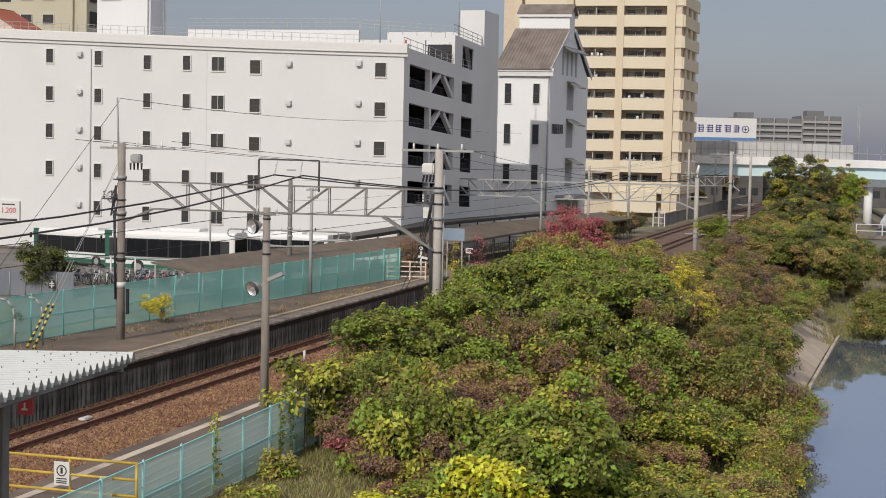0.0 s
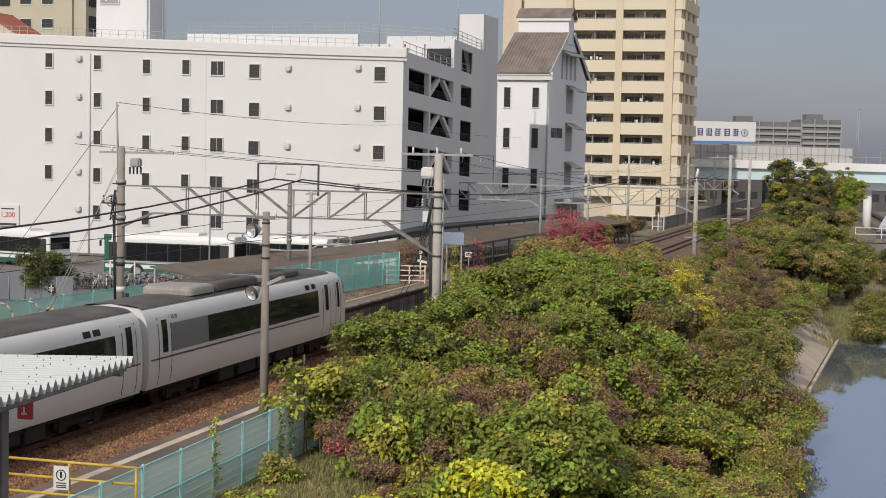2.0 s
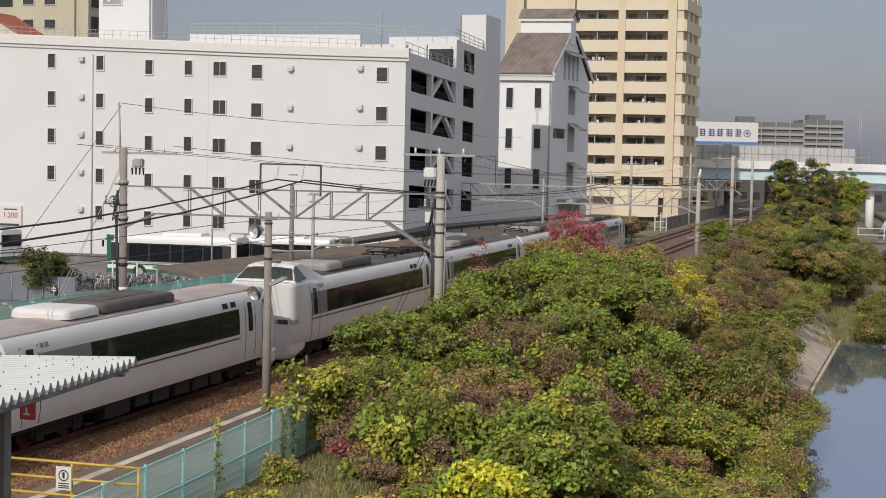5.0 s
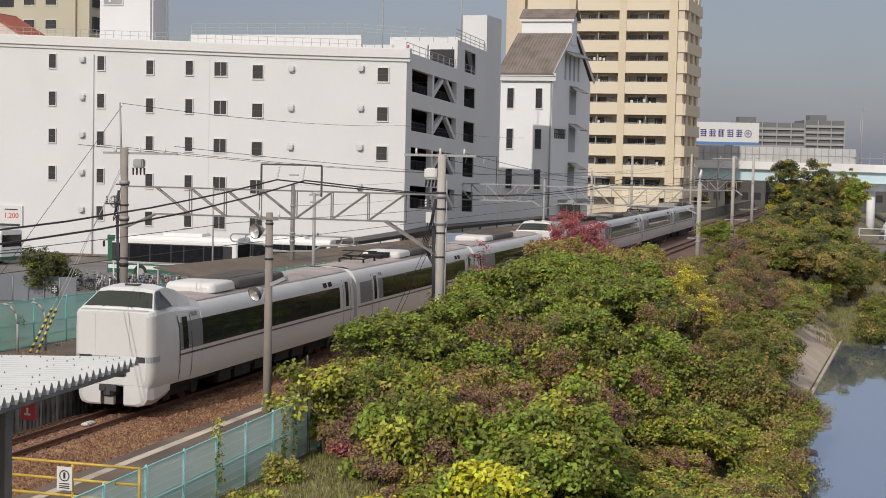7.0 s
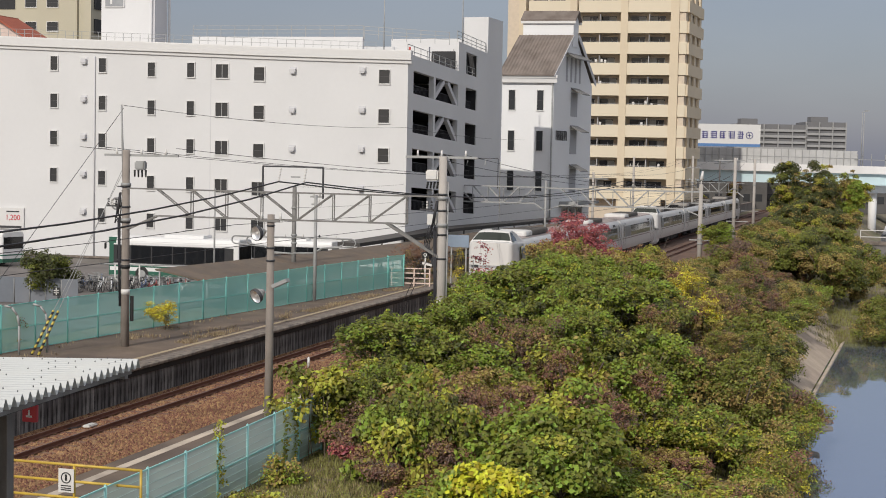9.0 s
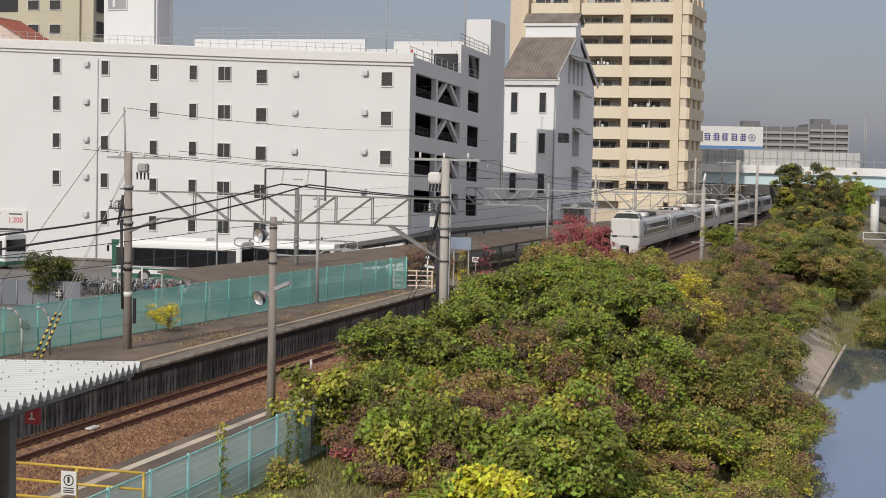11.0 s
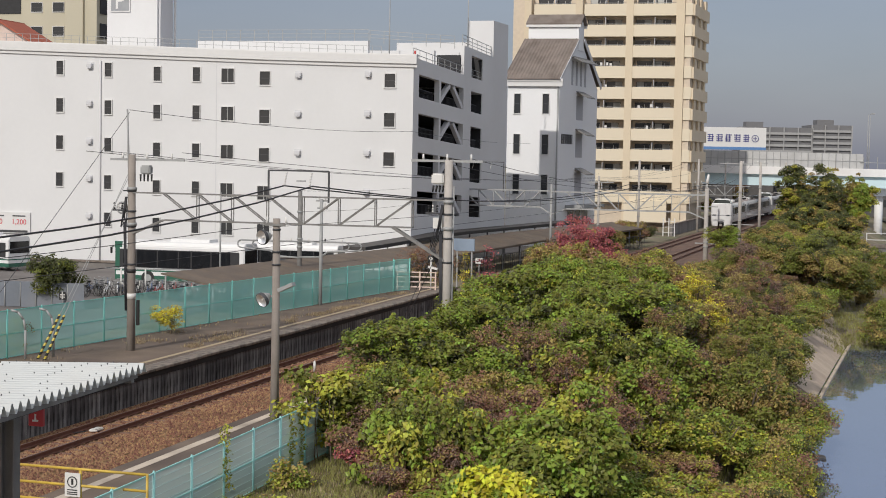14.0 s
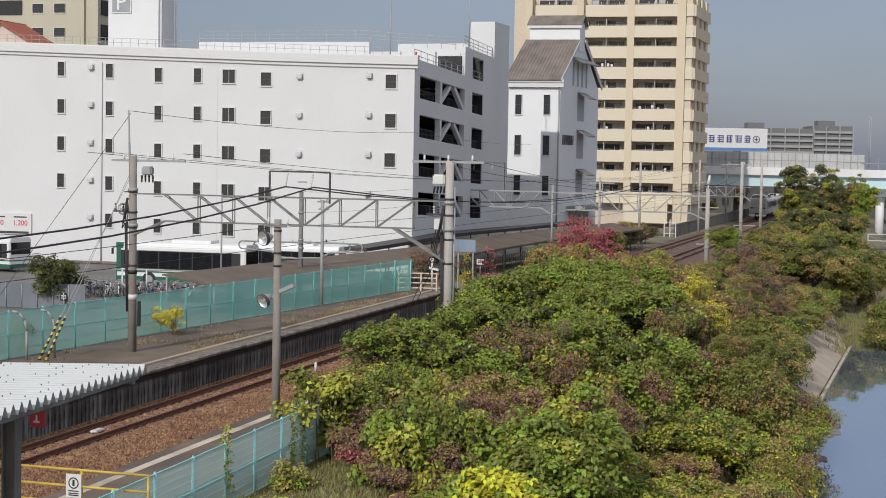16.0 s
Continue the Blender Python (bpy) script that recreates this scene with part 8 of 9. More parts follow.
def tufts(name, spots, material, label, blade, count, seed):
    """Grass: many thin blades as one object."""
    rng = np.random.default_rng(seed)
    V, F = [], []
    n = 0
    for s0, s1, l0, l1, k in spots:
        for i in range(k):
            s, l = rng.uniform(s0, s1), rng.uniform(l0, l1)
            if l > 1.6 and noise.noise((s * 0.45, l * 0.9, 2.0)) < 0.02:
                continue
            z = 0.98 if l > 1.6 else ground_height(s, l)
            p = np.array(along(s, l, z))
            for j in range(count):
                a = rng.uniform(0, 6.28)
                h = blade * rng.uniform(0.5, 1.3)
                d = np.array([math.cos(a), math.sin(a), 0])
                q = p + np.array([rng.normal() * 0.10, rng.normal() * 0.10, 0])
                e = np.array([-d[1], d[0], 0]) * 0.012 * (1 + blade)
                V += [q - e, q + e, q + d * h * 0.4 + np.array([0, 0, h])]
                F.append((n, n + 1, n + 2))
                n += 3
    tagged(new(name, quads(name, [tuple(v) for v in V], F, material)), label, "grass", kind="stuff")


tufts("dry_grass", [(56, 86, 2.7, 3.3, 700), (58, 86, 3.3, 4.2, 90), (56, 61, 5.2, 6.2, 90), (57, 60, 4.0, 5.4, 40), (47, 56, 5.4, 7.0, 40), (60, 76, 5.0, 6.0, 60), (24, 37.5, -13.0, -9.4, 800)], M_DRYGRASS, "tufts of dry grass on the platform", 0.13, 9, 4)
tufts("bank_grass", [(95, 112, -24.5, -18.5, 500), (56, 71, -20.4, -18.0, 300), (96, 150, -30, -18, 1000), (24, 72, -21.7, -19.0, 900)], M_GRASS, "rough grass on the river bank", 0.38, 9, 6)


tufts("fence_grass", [(24, 40, -12.6, -9.1, 2600)], M_GRASS, "short yellow-green grass beside the wire fence", 0.13, 9, 8)


def vines():
    """Vines climbing on the near fence and hanging over its end."""
    rng = np.random.default_rng(21)
    t = thing("fence_vine", Matrix.Translation(along(38.8, -9.1, 0.6)), "green vine hanging over the fence end", "vine")
    clumps = []
    for i in range(34):
        clumps.append(((rng.uniform(-0.7, 1.6), rng.uniform(-0.5, 1.3), rng.uniform(0.2, 2.3)), rng.uniform(0.25, 0.5), 90, LEAF_NAMES.index(rng.choice(["green", "bright", "green"]))))
    ob = new("leaves", leaf_mesh("leaves", rng, clumps, 0.12, [LEAF[k] for k in LEAF_NAMES]))
    ob.parent = t
    bm = bmesh.new()
    for i in range(6):
        a = Vector((rng.uniform(-0.2, 0.8), rng.uniform(-0.3, 0.8), -0.2))
        rod(bm, a, a + Vector((rng.uniform(-0.3, 0.3), rng.uniform(-0.3, 0.3), 2.2)), 0.015, 0.01, 5)
    part("stems", bm, M_BARK, t)
    for s, lat, h in ((33.4, -9.0, 1.7), (37.6, -9.0, 1.5), (38.3, -9.0, 1.6)):
        t = thing("fence_vine", Matrix.Translation(along(s, lat, 0.5)), "yellow-green vine climbing a fence post", "vine")
        clumps = [((rng.normal() * 0.06, rng.normal() * 0.06, z), 0.14, 22, LEAF_NAMES.index("bright" if rng.random() < 0.6 else "vivid")) for z in np.arange(0.0, h, 0.12)]
        ob = new("leaves", leaf_mesh("leaves", rng, clumps, 0.06, [LEAF[k] for k in LEAF_NAMES]))
        ob.parent = t


vines()

# ---- street and clutter beyond the platform ----
M_BUSWHITE = paint("white_bus_paint", (0.74, 0.74, 0.73), 0.35, scale=0.6, vary=0.03, bump=0.01)
M_BUSGREEN = paint("green_bus_paint", (0.03, 0.12, 0.08), 0.35, scale=0.6, vary=0.06, bump=0.01)
M_HOARD = paint("blue_grey_hoarding", (0.17, 0.19, 0.22), 0.55, scale=0.7, vary=0.12, fine=8, bump=0.05, stain=((0.20, 0.20, 0.20), 0.6, 0.5), per="object", amount=0.08)
M_SHELTER = paint("brown_shelter_roof", (0.125, 0.098, 0.075), 0.8, scale=0.5, vary=0.22, fine=5, bump=0.1, stain=((0.19, 0.135, 0.085), 0.9, 0.6), per="object", amount=0.06)
M_GUTTER = paint("green_gutter", (0.14, 0.26, 0.20), 0.6, scale=2, vary=0.15, bump=0.05)
M_CARBROWN = paint("brown_car_paint", (0.07, 0.045, 0.035), 0.25, 0.3, vary=0.05, bump=0)


M_BUSGLASS = glazing("bus_glass", (0.012, 0.013, 0.015), 0.07)


def build_bus(m, label, name="bus"):
    """A city bus 9.3 m long: x runs to its front, y to its left."""
    t = thing(name, m, label, "bus", "city buses")
    L, w, h = 9.3, 1.24, 3.02
    def shell(bm, x0, x1, prof):
        prism(bm, prof, x0, x1)
    bm = bmesh.new()
    shell(bm, -L, 0, [(-w, 0.32), (w, 0.32), (w, 2.62), (w - 0.10, 2.86), (w - 0.35, 2.95), (-w + 0.35, 2.95), (-w + 0.10, 2.86), (-w, 2.62)])
    soften(bm, 0.05, 2)
    part("body", bm, M_BUSWHITE, t)
    bm = bmesh.new()
    for z0, z1 in ((0.34, 0.66), (0.92, 1.02)):
        box(bm, (-L - 0.006, -w - 0.008, z0), (0.006, w + 0.008, z1))
    part("green_stripe", bm, M_BUSGREEN, t, "dark green lower stripe")
    bm = bmesh.new()
    box(bm, (-L + 0.35, -w - 0.004, 1.16), (-0.3, w + 0.004, 2.40))
    part("window_band", bm, M_DARK, t)
    for sd in (-1, 1):
        x = -0.55
        for k, wd in enumerate((1.0, 1.5, 1.5, 0.9, 1.4, 1.4)):
            bm = bmesh.new()
            y = sd * (w + 0.004)
            box(bm, (x - wd + 0.04, min(y, y + sd * 0.012), 1.22), (x - 0.04, max(y, y + sd * 0.012), 2.34))
            part("side_window", bm, M_BUSGLASS, t)
            x -= wd + 0.02
    bm = bmesh.new()
    box(bm, (0.0, -w + 0.08, 1.05), (0.016, w - 0.08, 2.55))
    part("windscreen", bm, M_BUSGLASS, t)
    bm = bmesh.new()
    box(bm, (-0.5, -w - 0.004, 2.5), (0.03, w + 0.004, 2.9))
    part("roof_front", bm, M_BUSGREEN, t)
    for sd in (-1, 1):
        bm = bmesh.new()
        y = sd * (w + 0.006)
        box(bm, (-0.32, min(y, y - sd * 0.1), 1.0), (-0.0, max(y, y - sd * 0.1), 2.5))
        part("front_pillar", bm, M_BUSGREEN, t)
    bm = bmesh.new()
    box(bm, (-0.02, -w + 0.02, 0.34), (0.03, w - 0.02, 1.0))
    part("front_panel", bm, M_BUSGREEN, t)
    bm = bmesh.new()
    box(bm, (-L - 0.016, -w + 0.15, 1.5), (-L, w - 0.15, 2.5))
    part("rear_window", bm, M_BUSGLASS, t)
    bm = bmesh.new()
    prism(bm, [(-0.8, 2.94), (0.8, 2.94), (0.65, 3.14), (-0.65, 3.14)], -6.6, -3.8)
    part("roof_unit", bm, M_BUSWHITE, t)
    for x in (-2.4, -6.9):
        for sd in (-1, 1):
            bm = bmesh.new()
            rod(bm, (x, sd * (w - 0.22), 0.48), (x, sd * (w + 0.01), 0.48), 0.48, 0.48, 18)
            wh = part("wheel", bm, M_BLACK, t)
            bm = bmesh.new()
            rod(bm, (x, sd * (w + 0.012), 0.48), (x, sd * (w + 0.02), 0.48), 0.26, 0.24, 14)
            part("hub", bm, M_METAL, wh)
    bm = bmesh.new()
    box(bm, (-1.75, -w - 0.016, 0.4), (-0.75, -w - 0.008, 2.4))
    part("door", bm, M_BUSGLASS, t)
    for sd in (-1, 1):
        bm = bmesh.new()
        rod(bm, (0, sd * 1.0, 2.6), (0.25, sd * 1.35, 2.5), 0.02, 0.02, 6)
        box(bm, (0.2, sd * 1.35 - 0.1, 2.1), (0.27, sd * 1.35 + 0.1, 2.5))
        part("mirror", bm, M_BLACK, t)
    return t


def bus_pose(x_rear, y, turn=0.0):
    """A bus whose front points to the left of the street."""
    d = (FE * 1.0).to_2d()
    return Matrix.Translation((x_rear + FE.x * 9.3, y + FE.y * 9.3, 0.0)) @ Matrix.Rotation(math.atan2(FE.y, FE.x) + turn, 4, "Z")


build_bus(bus_pose(-13.5, 101.8), "parked white and green city bus at the terminal")
minibus = build_bus(bus_pose(-6.3, 112.5), "white minibus with dark windows behind the bus", "minibus")
minibus.scale = (0.78, 0.78, 0.78)
BUS_REAR = Vector((-22.03, 106.9, 0))
moving_bus = build_bus(Matrix.Translation(BUS_REAR), "white and green city bus pulling away along the street")
moving_bus.scale = (0.87, 0.87, 0.87)


def build_street_car():
    t = thing("parked_car", Matrix.Translation((-14.2, 108.6, 0)) @ Matrix.Rotation(math.atan2(FE.y, FE.x), 4, "Z"), "dark brown parked car behind the shelter", "car")
    bm = bmesh.new()
    rows = []
    for x, w, z0, z1 in ((0.05, 0.70, 0.45, 0.75), (0.25, 0.82, 0.28, 0.88), (1.2, 0.86, 0.25, 1.0), (4.0, 0.86, 0.25, 1.02), (4.4, 0.82, 0.3, 0.95)):
        rows.append([bm.verts.new((-x, y, z)) for y, z in ((-w, z0), (w, z0), (w, z1 - 0.12), (w - 0.1, z1), (-w + 0.1, z1), (-w, z1 - 0.12))])
    for p, q in zip(rows, rows[1:]):
        for i in range(6):
            bm.faces.new((p[i], p[(i + 1) % 6], q[(i + 1) % 6], q[i]))
    bm.faces.new(rows[0])
    bm.faces.new(rows[-1][::-1])
    part("body", bm, M_CARBROWN, t)
    bm = bmesh.new()
    rows = []
    for x, w, z in ((1.1, 0.78, 1.0), (1.7, 0.68, 1.62), (3.6, 0.66, 1.66), (4.25, 0.74, 1.02)):
        rows.append([bm.verts.new((-x, y, zz)) for y, zz in ((-0.8, 0.98), (0.8, 0.98), (w, z), (-w, z))])
    for p, q in zip(rows, rows[1:]):
        for i in range(4):
            bm.faces.new((p[i], p[(i + 1) % 4], q[(i + 1) % 4], q[i]))
    part("cabin", bm, M_GLASS, t)
    bm = bmesh.new()
    box(bm, (-3.6, -0.67, 1.62), (-1.7, 0.67, 1.69))
    part("roof", bm, M_CARBROWN, t)
    for x in (-0.95, -3.5):
        for y in (-0.8, 0.8):
            bm = bmesh.new()
            rod(bm, (x, y - 0.1, 0.31), (x, y + 0.1, 0.31), 0.31, 0.31, 16)
            part("wheel", bm, M_BLACK, t)


build_street_car()


def build_shelter():
    t = thing("bicycle_shelter", Matrix.Translation(along(74, 11, 0)), "long low shelter with a flat brown sheet roof", "shelter")
    inv = t.matrix_world.inverted()
    near = lambda s: 8.3 - 0.112 * (s - 100)
    low = lambda s: 0.32 * min(1.0, max(0.0, (128 - s) / 20))
    s = 75.8
    while s < 160:
        e = min(s + 4.0, 160)
        bm = bmesh.new()
        vs = [bm.verts.new(inv @ along(q, near(q) + l, z - low(q))) for q in (s + 0.01, e - 0.01) for l, z in ((0, 1.95), (3.3, 2.52), (3.3, 2.60), (0, 2.03))]
        for f in ((0, 1, 2, 3), (7, 6, 5, 4), (0, 4, 5, 1), (1, 5, 6, 2), (2, 6, 7, 3), (3, 7, 4, 0)):
            bm.faces.new([vs[i] for i in f])
        part("roof_sheet", bm, M_SHELTER, t)
        bm = bmesh.new()
        rod(bm, inv @ along(s, near(s) + 0.15, -0.05), inv @ along(s, near(s) + 0.15, 1.98 - low(s)), 0.05, 0.05)
        part("post", bm, M_METAL, t)
        bm = bmesh.new()
        rod(bm, inv @ along(s, near(s) + 3.0, -0.05), inv @ along(s, near(s) + 3.0, 2.48 - low(s)), 0.05, 0.05)
        part("post", bm, M_METAL, t)
        bm = bmesh.new()
        strut(bm, inv @ along(s, near(s) - 0.04, 1.94 - low(s)), inv @ along(e, near(e) - 0.04, 1.94 - low(e)), 0.12, 0.14)
        part("gutter", bm, M_GUTTER if s < 95 else M_SHELTER, t)
        for q in np.arange(s, e, 0.5):
            bm = bmesh.new()
            strut(bm, inv @ along(q, near(q) - 0.3, -0.05), inv @ along(q, near(q) - 0.3, 1.35), 0.035, 0.035)
            part("fence_bar", bm, M_DARKSTEEL, t)
        bm = bmesh.new()
        strut(bm, inv @ along(s, near(s) - 0.3, 1.3), inv @ along(e, near(e) - 0.3, 1.3), 0.04, 0.04)
        part("fence_rail", bm, M_DARKSTEEL, t)
        s += 4.0


build_shelter()


def build_bus_stop_roof():
    """A dark flat roof over the bus bays behind the bicycle shelter."""
    t = thing("bus_stop_roof", Matrix.Translation(along(96, 13, 0)), "long dark flat roof over the bus stop bays", "bus stop")
    inv = t.matrix_world.inverted()
    near = lambda s: 12.4 - 0.112 * (s - 100)
    top = lambda s: 2.45 + 0.46 * min(1.0, max(0.0, (s - 104) / 16))
    m_fascia = paint("dark_bronze_fascia", (0.05, 0.045, 0.042), 0.6, scale=0.8, vary=0.2, bump=0.05)
    for s in range(103, 151, 4):
        bm = bmesh.new()
        vs = [bm.verts.new(inv @ along(q, near(q) + l, z)) for q in (s + 0.01, s + 3.99) for l, z in ((0, top(q) - 0.26), (1.7, top(q) - 0.24), (1.7, top(q) + 0.03), (0, top(q)))]
        for f in ((0, 1, 2, 3), (7, 6, 5, 4), (0, 4, 5, 1), (1, 5, 6, 2), (2, 6, 7, 3), (3, 7, 4, 0)):
            bm.faces.new([vs[i] for i in f])
        part("roof_panel", bm, m_fascia, t)
        bm = bmesh.new()
        rod(bm, inv @ along(s + 0.2, near(s) + 0.2, -0.05), inv @ along(s + 0.2, near(s) + 0.2, top(s) - 0.25), 0.06, 0.06)
        part("post", bm, M_DARKSTEEL, t)


build_bus_stop_roof()


def build_bicycle(colour):
    t = thing("bicycle", Matrix(), "parked city bicycle with a front basket", "bicycle", "parked bicycles")
    m_fr = paint("bicycle_paint", colour, 0.4, 0.2, vary=0.1, bump=0)
    for x in (-0.53, 0.53):
        bm = bmesh.new()
        rings = []
        for i in range(16):
            a = 2 * math.pi * i / 16
            rings.append([bm.verts.new((x + (0.32 + 0.022 * math.cos(q)) * math.cos(a), 0.022 * math.sin(q), 0.34 + (0.32 + 0.022 * math.cos(q)) * math.sin(a))) for q in (0.0, 1.57, 3.14, 4.71)])
        for i in range(16):
            p, q = rings[i], rings[(i + 1) % 16]
            for j in range(4):
                bm.faces.new((p[j], p[(j + 1) % 4], q[(j + 1) % 4], q[j]))
        w = part("wheel", bm, M_BLACK, t)
        bm = bmesh.new()
        for i in range(7):
            a = math.pi * i / 7
            rod(bm, (x - 0.31 * math.cos(a), 0, 0.34 - 0.31 * math.sin(a)), (x + 0.31 * math.cos(a), 0, 0.34 + 0.31 * math.sin(a)), 0.005, 0.005, 4, False)
        part("spokes", bm, M_METAL, w)
    bm = bmesh.new()
    for a, b in (((-0.53, 0.34), (-0.12, 0.32)), ((-0.12, 0.32), (-0.25, 0.82)), ((-0.12, 0.32), (0.36, 0.78)), ((0.53, 0.34), (0.34, 0.95)), ((-0.53, 0.34), (-0.24, 0.70)), ((-0.2, 0.55), (0.36, 0.70))):
        rod(bm, (a[0], 0, a[1]), (b[0], 0, b[1]), 0.022, 0.022, 6)
    part("frame", bm, m_fr, t)
    bm = bmesh.new()
    box(bm, (-0.38, -0.09, 0.84), (-0.12, 0.09, 0.91))
    soften(bm, 0.03, 2)
    part("saddle", bm, M_BLACK, t)
    bm = bmesh.new()
    rod(bm, (0.30, -0.28, 1.02), (0.34, 0, 0.98), 0.015, 0.015, 6)
    rod(bm, (0.34, 0, 0.98), (0.30, 0.28, 1.02), 0.015, 0.015, 6)
    part("handlebar", bm, M_METAL, t)
    bm = bmesh.new()
    for k in range(5):
        for a, b in (((0.42, -0.16), (0.42, 0.16)), ((0.72, -0.16), (0.72, 0.16)), ((0.42, -0.16), (0.72, -0.16)), ((0.42, 0.16), (0.72, 0.16))):
            rod(bm, (a[0], a[1], 0.68 + 0.06 * k), (b[0], b[1], 0.68 + 0.06 * k), 0.008, 0.008, 4, False)
    box(bm, (0.42, -0.16, 0.66), (0.72, 0.16, 0.67))
    part("basket", bm, M_METAL, t)
    return t


def build_bicycles():
    rnd = random.Random(8)
    kinds = [build_bicycle(c) for c in ((0.78, 0.79, 0.80), (0.06, 0.06, 0.065), (0.42, 0.10, 0.09), (0.82, 0.80, 0.76), (0.10, 0.16, 0.30))]
    used = set()
    n = 0
    for row in range(3):
        x = -23.2
        while x < -12.6:
            y = 92.6 + row * 1.25 - 0.25 * (x + 20) * 0.9
            m = Matrix.Translation((x + rnd.uniform(-0.08, 0.08), y, 0.0)) @ Matrix.Rotation(math.radians(rnd.uniform(45, 120)) + (math.pi if rnd.random() < 0.3 else 0), 4, "Z") @ Matrix.Rotation(math.radians(rnd.uniform(-9, 9)), 4, "X")
            k = rnd.choice(kinds)
            if k.name in used:
                copy_thing(k, m)
            else:
                used.add(k.name)
                k.matrix_basis = m
            n += 1
            x += rnd.uniform(0.42, 0.95)


build_bicycles()


def build_hoarding():
    t = thing("hoarding", Matrix.Translation((-24, 87, 0)), "blue-grey steel panel hoarding along the street", "hoarding")
    x = -34.0
    while x < -21.3:
        y = 86.0 - 0.24 * (x + 24)
        bm = bmesh.new()
        box(bm, (x + 24 + 0.02, y - 87 - 0.03, 0.0), (x + 24 + 0.93, y - 87 + 0.03, 1.45))
        part("panel", bm, M_HOARD, t)
        bm = bmesh.new()
        rod(bm, (x + 24, y - 87 - 0.05, 0.0), (x + 24, y - 87 - 0.05, 1.4), 0.03, 0.03)
        part("post", bm, M_METAL, t)
        x += 0.95
    t = thing("parking_notice", Matrix.Translation((-21.9, 85.3, 0)), "small dark notice on a thin post", "sign")
    bm = bmesh.new()
    rod(bm, (0, 0, 0), (0, 0, 1.0), 0.03, 0.03)
    part("post", bm, M_METAL, t)
    bm = bmesh.new()
    box(bm, (-0.19, -0.05, 0.52), (0.19, -0.02, 0.98))
    part("plate", bm, M_BLACK, t)
    bm = bmesh.new()
    box(bm, (-0.14, -0.06, 0.78), (0.14, -0.051, 0.84))
    box(bm, (-0.14, -0.06, 0.66), (0.14, -0.051, 0.71))
    box(bm, (-0.03, -0.06, 0.56), (0.03, -0.051, 0.95))
    part("bars", bm, M_PORCELAIN, t)
    # frame of the bicycle yard
    t = thing("yard_frame", Matrix.Translation((-20.4, 93.5, 0)), "white tubular frame in the bicycle yard", "frame")
    for x in (0, 1.5):
        bm = bmesh.new()
        rod(bm, (x, 0, 0), (x, 0, 1.75), 0.05, 0.05)
        part("post", bm, M_PORCELAIN, t)
    bm = bmesh.new()
    rod(bm, (-1.0, 0, 1.75), (5.5, 0, 1.72), 0.045, 0.045)
    part("top_bar", bm, M_METAL, t)
    bm = bmesh.new()
    rod(bm, (0, 0, 0.9), (1.0, 0, 0.0), 0.05, 0.05)
    part("brace", bm, M_PORCELAIN, t)
    # low wall along the street front
    t = thing("street_wall", Matrix.Translation((-24, 112, 0)), "low brown concrete wall along the street", "wall")
    bm = bmesh.new()
    box(bm, (-16, 4.2, -0.3), (2.0, 4.6, 0.42), Matrix.Rotation(math.atan2(-FE.y, -FE.x), 4, "Z"))
    soften(bm, 0.03, 1)
    part("wall", bm, M_WALLCON, t)
    bm = bmesh.new()
    box(bm, (-16, 4.1, 0.42), (2.0, 4.7, 0.54), Matrix.Rotation(math.atan2(-FE.y, -FE.x), 4, "Z"))
    part("coping", bm, M_COPING, t)


build_hoarding()


def price_figures():
    """The readable figures on the garage's price board."""
    board = next(o for o in garage.children if o.name.startswith("price_board"))
    m_ink = paint("red_ink", (0.60, 0.06, 0.08), 0.6, bump=0)
    for text, u in (("800", 36.0), ("1,200", 34.0)):
        cu = bpy.data.curves.new("figures", "FONT")
        cu.body, cu.size, cu.extrude, cu.align_x = text, 0.62, 0.005, "CENTER"
        tmp = bpy.data.objects.new("figures_text", cu)
        me = bpy.data.meshes.new_from_object(tmp)
        bpy.data.objects.remove(tmp)
        me.materials.append(m_ink)
        shared("figures", me, board, GF @ Matrix(((-1, 0, 0, u), (0, 0, -1, -0.2), (0, 1, 0, 2.75), (0, 0, 0, 1))))
    bm = bmesh.new()
    for u in (33.4, 35.4):
        box(bm, (u, -0.2, 3.4), (u + 1.2, -0.19, 3.5), GF)
    box(bm, (33.2, -0.2, 2.06), (38.4, -0.19, 2.25), GF)
    part("bars", bm, M_DARKSTEEL, board)


price_figures()


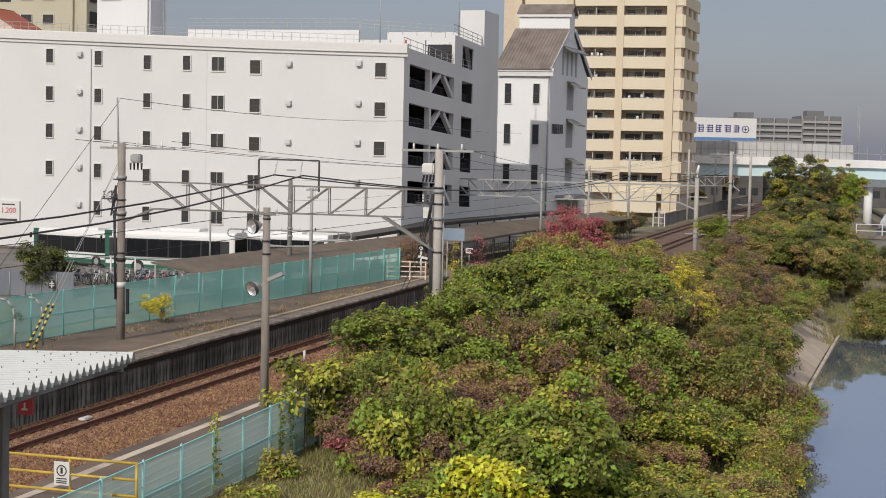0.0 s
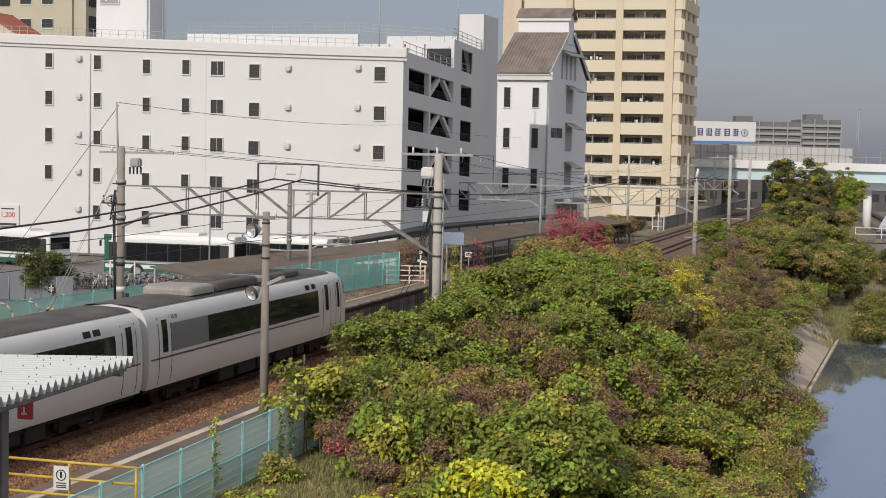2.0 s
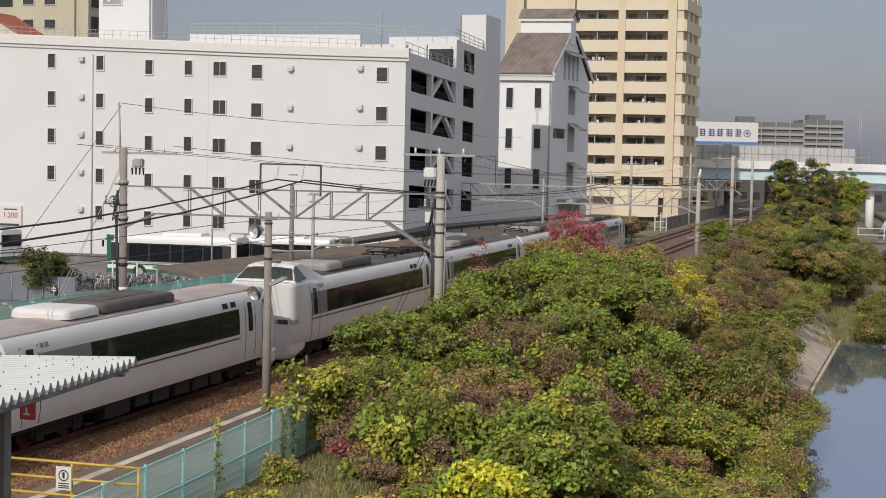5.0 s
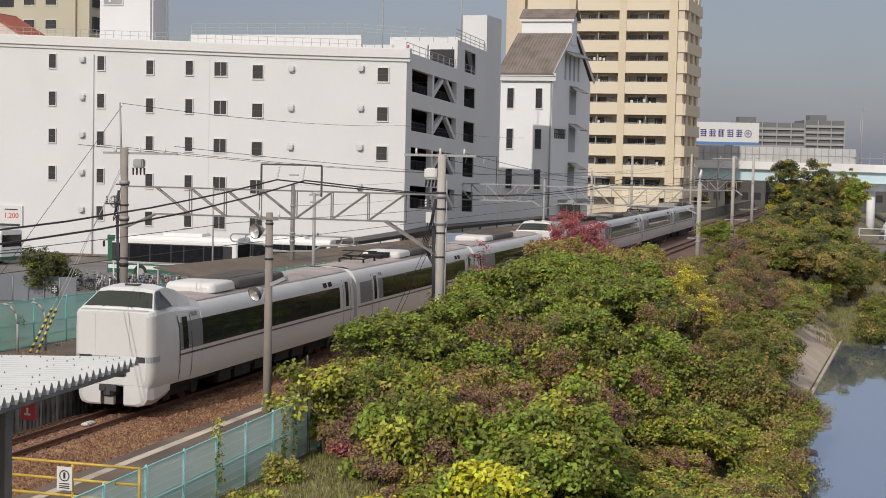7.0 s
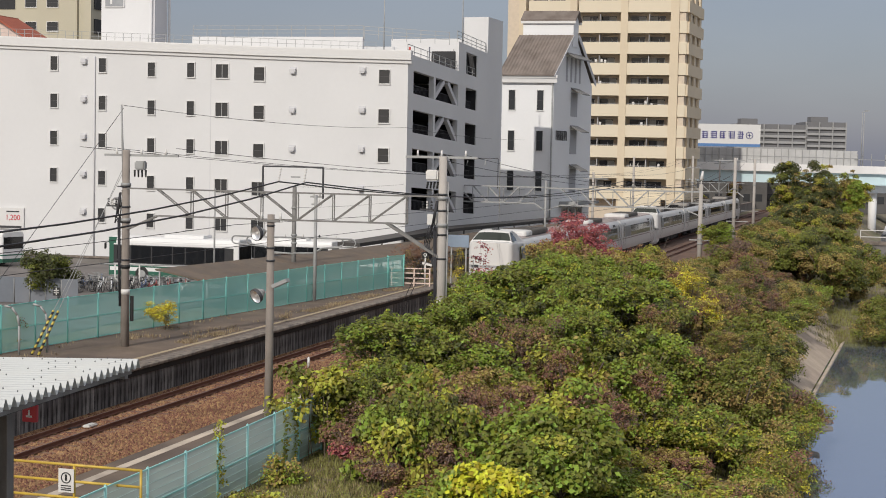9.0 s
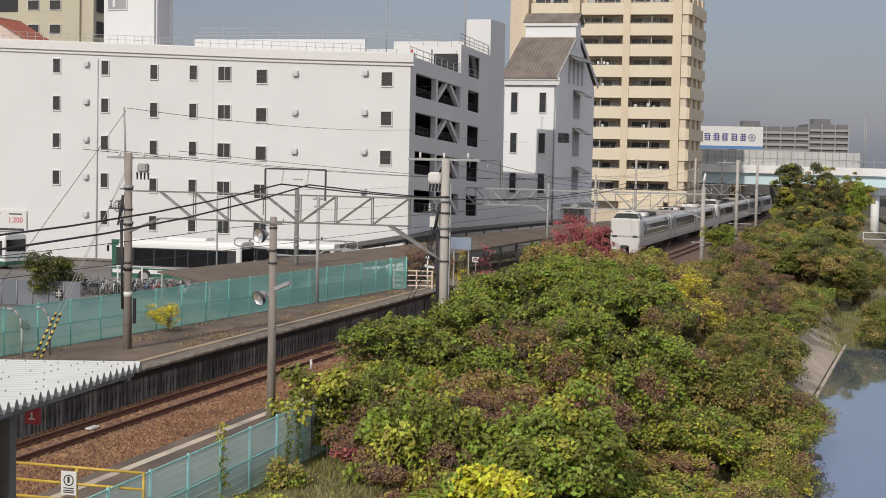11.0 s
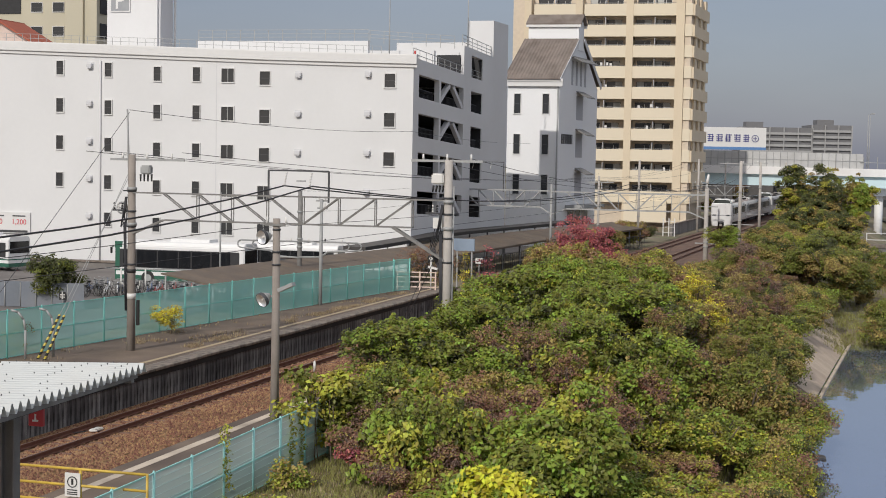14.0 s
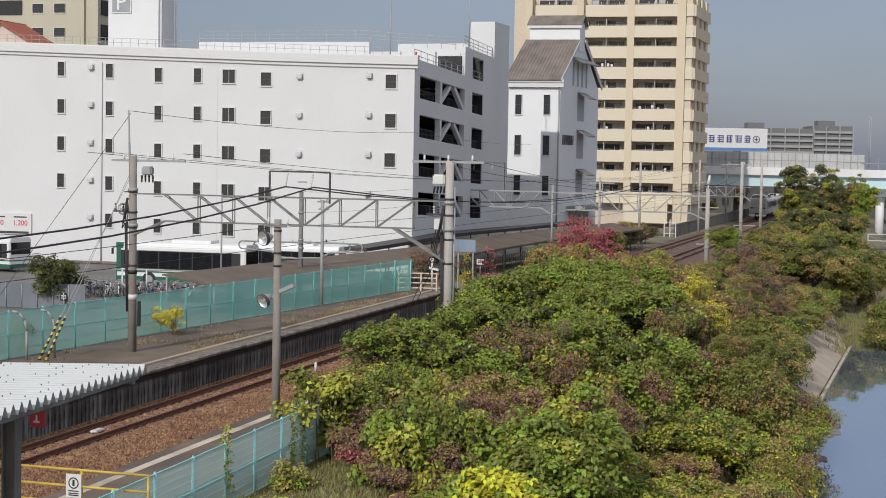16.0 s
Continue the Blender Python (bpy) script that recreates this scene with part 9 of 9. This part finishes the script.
# ---- far end of the line ----
def build_far_end():
    t = thing("line_side_wall", Matrix.Translation(along(165, 3.2, 0)), "stained concrete wall beside the far track", "wall", "", "structure")
    inv = t.matrix_world.inverted()
    bm = bmesh.new()
    for s in range(190, 300, 10):
        strut(bm, inv @ along(s, 3.0, 0.45), inv @ along(s + 10, 3.0, 0.45), 0.3, 1.7)
    part("wall", bm, M_WALLCON, t)
    bm = bmesh.new()
    for s in range(190, 300, 10):
        strut(bm, inv @ along(s, 3.0, 1.36), inv @ along(s + 10, 3.0, 1.36), 0.42, 0.12)
    part("coping", bm, M_COPING, t)
    t = thing("white_gate", frame_at(188, 3.0, -0.1), "white steel gate beside the track", "gate")
    for y in (-0.7, 0.0, 0.7):
        bm = bmesh.new()
        strut(bm, (0, y, 0), (0, y, 2.3), 0.12, 0.12)
        part("post", bm, M_PORCELAIN, t)
    for z in (0.5, 1.2, 1.9):
        bm = bmesh.new()
        strut(bm, (0, -0.7, z), (0, 0.7, z), 0.06, 0.06)
        part("rail", bm, M_PORCELAIN, t)
    # wall at the bend of the river
    t = thing("river_wall", Matrix.Translation((52, 150, 0)), "tall stained concrete wall at the river bend", "wall", "", "structure")
    bm = bmesh.new()
    box(bm, (-11.5, 0, -3.4), (60, 0.6, 0.9), Matrix.Rotation(-0.12, 4, "Z"))
    part("wall", bm, M_WALLCON, t)
    bm = bmesh.new()
    box(bm, (-11.5, -0.15, 0.9), (60, 0.8, 1.25), Matrix.Rotation(-0.12, 4, "Z"))
    part("coping", bm, M_COPING, t)
    bm = bmesh.new()
    for k in range(24):
        x = -11 + k * 2.5
        strut(bm, (x, 0.1 - 0.12 * x, 1.2), (x, 0.1 - 0.12 * x, 2.4), 0.08, 0.08)
    for z in (1.7, 2.35):
        strut(bm, (-11, 1.4, z), (48, 0.1 - 0.12 * 48, z), 0.07, 0.07)
    part("railing", bm, M_PORCELAIN, t)
    # buildings beyond the road; the shade under it is put into their wall colour
    m_dim = paint("shade_dim_wall", (0.10, 0.095, 0.09), 0.9, scale=0.4, vary=0.2, bump=0.1)
    rnd = random.Random(12)
    for k in range(9):
        x = 28 + k * 8.5
        t = thing("far_shed", Matrix.Translation((x, 292 + rnd.uniform(0, 14), 0)), "dim low building beyond the elevated road", "building", "sheds beyond the road")
        h = rnd.uniform(4.4, 6.6)
        bm = bmesh.new()
        box(bm, (0, 0, -0.5), (8.2, 8, h))
        part("wall", bm, m_dim, t)
        bm = bmesh.new()
        prism(bm, [(-0.4, h), (8.4, h), (4, h + 1.2)], -0.2, 8.4)
        part("roof", bm, M_BROWNROOF, t)
        for q in (1.0, 3.6, 6.0):
            bm = bmesh.new()
            box(bm, (q, -0.05, 1.4), (q + 1.3, 0.0, 2.8))
            part("window", bm, M_GLASS, t)


build_far_end()
for k, (s, lat, h) in enumerate(((300, 9, 6.5), (312, 14, 7.0), (305, -14, 6.0), (318, -22, 7.5), (240, 7.5, 4.2), (228, 9.5, 4.0))):
    build_tree("tree", along(s, lat, 0), 1.5, 3.4, h, "d" if k < 4 else "o", 0.34, 170, "dark tree in the shade beyond the road", 1.1, 40 + k, 0.2)


def river_stones():
    rnd = random.Random(4)
    bm = bmesh.new()
    bmesh.ops.create_icosphere(bm, subdivisions=2, radius=1.0)
    for v in bm.verts:
        v.co *= 1 + 0.35 * noise.noise(v.co * 1.7)
    me = mesh_of("river_stone", bm, M_STONE)
    for k in range(36):
        if k < 26:
            s, lat = rnd.uniform(95.5, 99), rnd.uniform(-34, -25)
        else:
            s, lat = rnd.uniform(58, 70), rnd.uniform(-22.0, -21.5)
        ob = new("river_stone", me)
        r = rnd.uniform(0.12, 0.42)
        ob.matrix_world = Matrix.Translation(along(s, lat, -2.66)) @ Matrix.Rotation(rnd.uniform(0, 6), 4, "Z") @ Matrix.Diagonal((r * 1.3, r, r * 0.6, 1))
        tagged(ob, "grey boulder lying in the shallow river", "stone", "river stones")


river_stones()

# ---- pieces of the track and the platform ----
build_sleepers()
build_platform_pieces(far_platform)


# ---- what moves ----
def motions():
    speed = 24.45
    for i, c in enumerate(train):
        # the tail's end stands at 44.35 m at 7 s
        rows = []
        for k in range(33):
            t = k * 0.5
            s = 44.4 + speed * (t - 7.0) + PITCH * (6 - i) + LENGTH
            m = Matrix.Translation(along(s, 0)) @ Matrix.Rotation(heading(s - LENGTH / 2), 4, "Z")
            rows.append((t, m))
        walk(c, rows)
    # the second bus pulls away to the left, turned from the street, and stops
    turn = math.radians(150)
    go = Vector((math.cos(turn), math.sin(turn), 0))
    stops = ((0.0, 0.0), (0.5, 1.55), (1.0, 3.26), (1.5, 4.93), (2.0, 6.52), (2.5, 7.85), (3.0, 9.05), (3.5, 10.0), (4.0, 10.8), (4.6, 11.4), (5.4, 11.7), (8.0, 11.7), (16.0, 11.7))
    walk(moving_bus, [(t, Matrix.Translation(BUS_REAR + go * (d + 9.3 * 0.87)) @ Matrix.Rotation(turn, 4, "Z")) for t, d in stops])


motions()
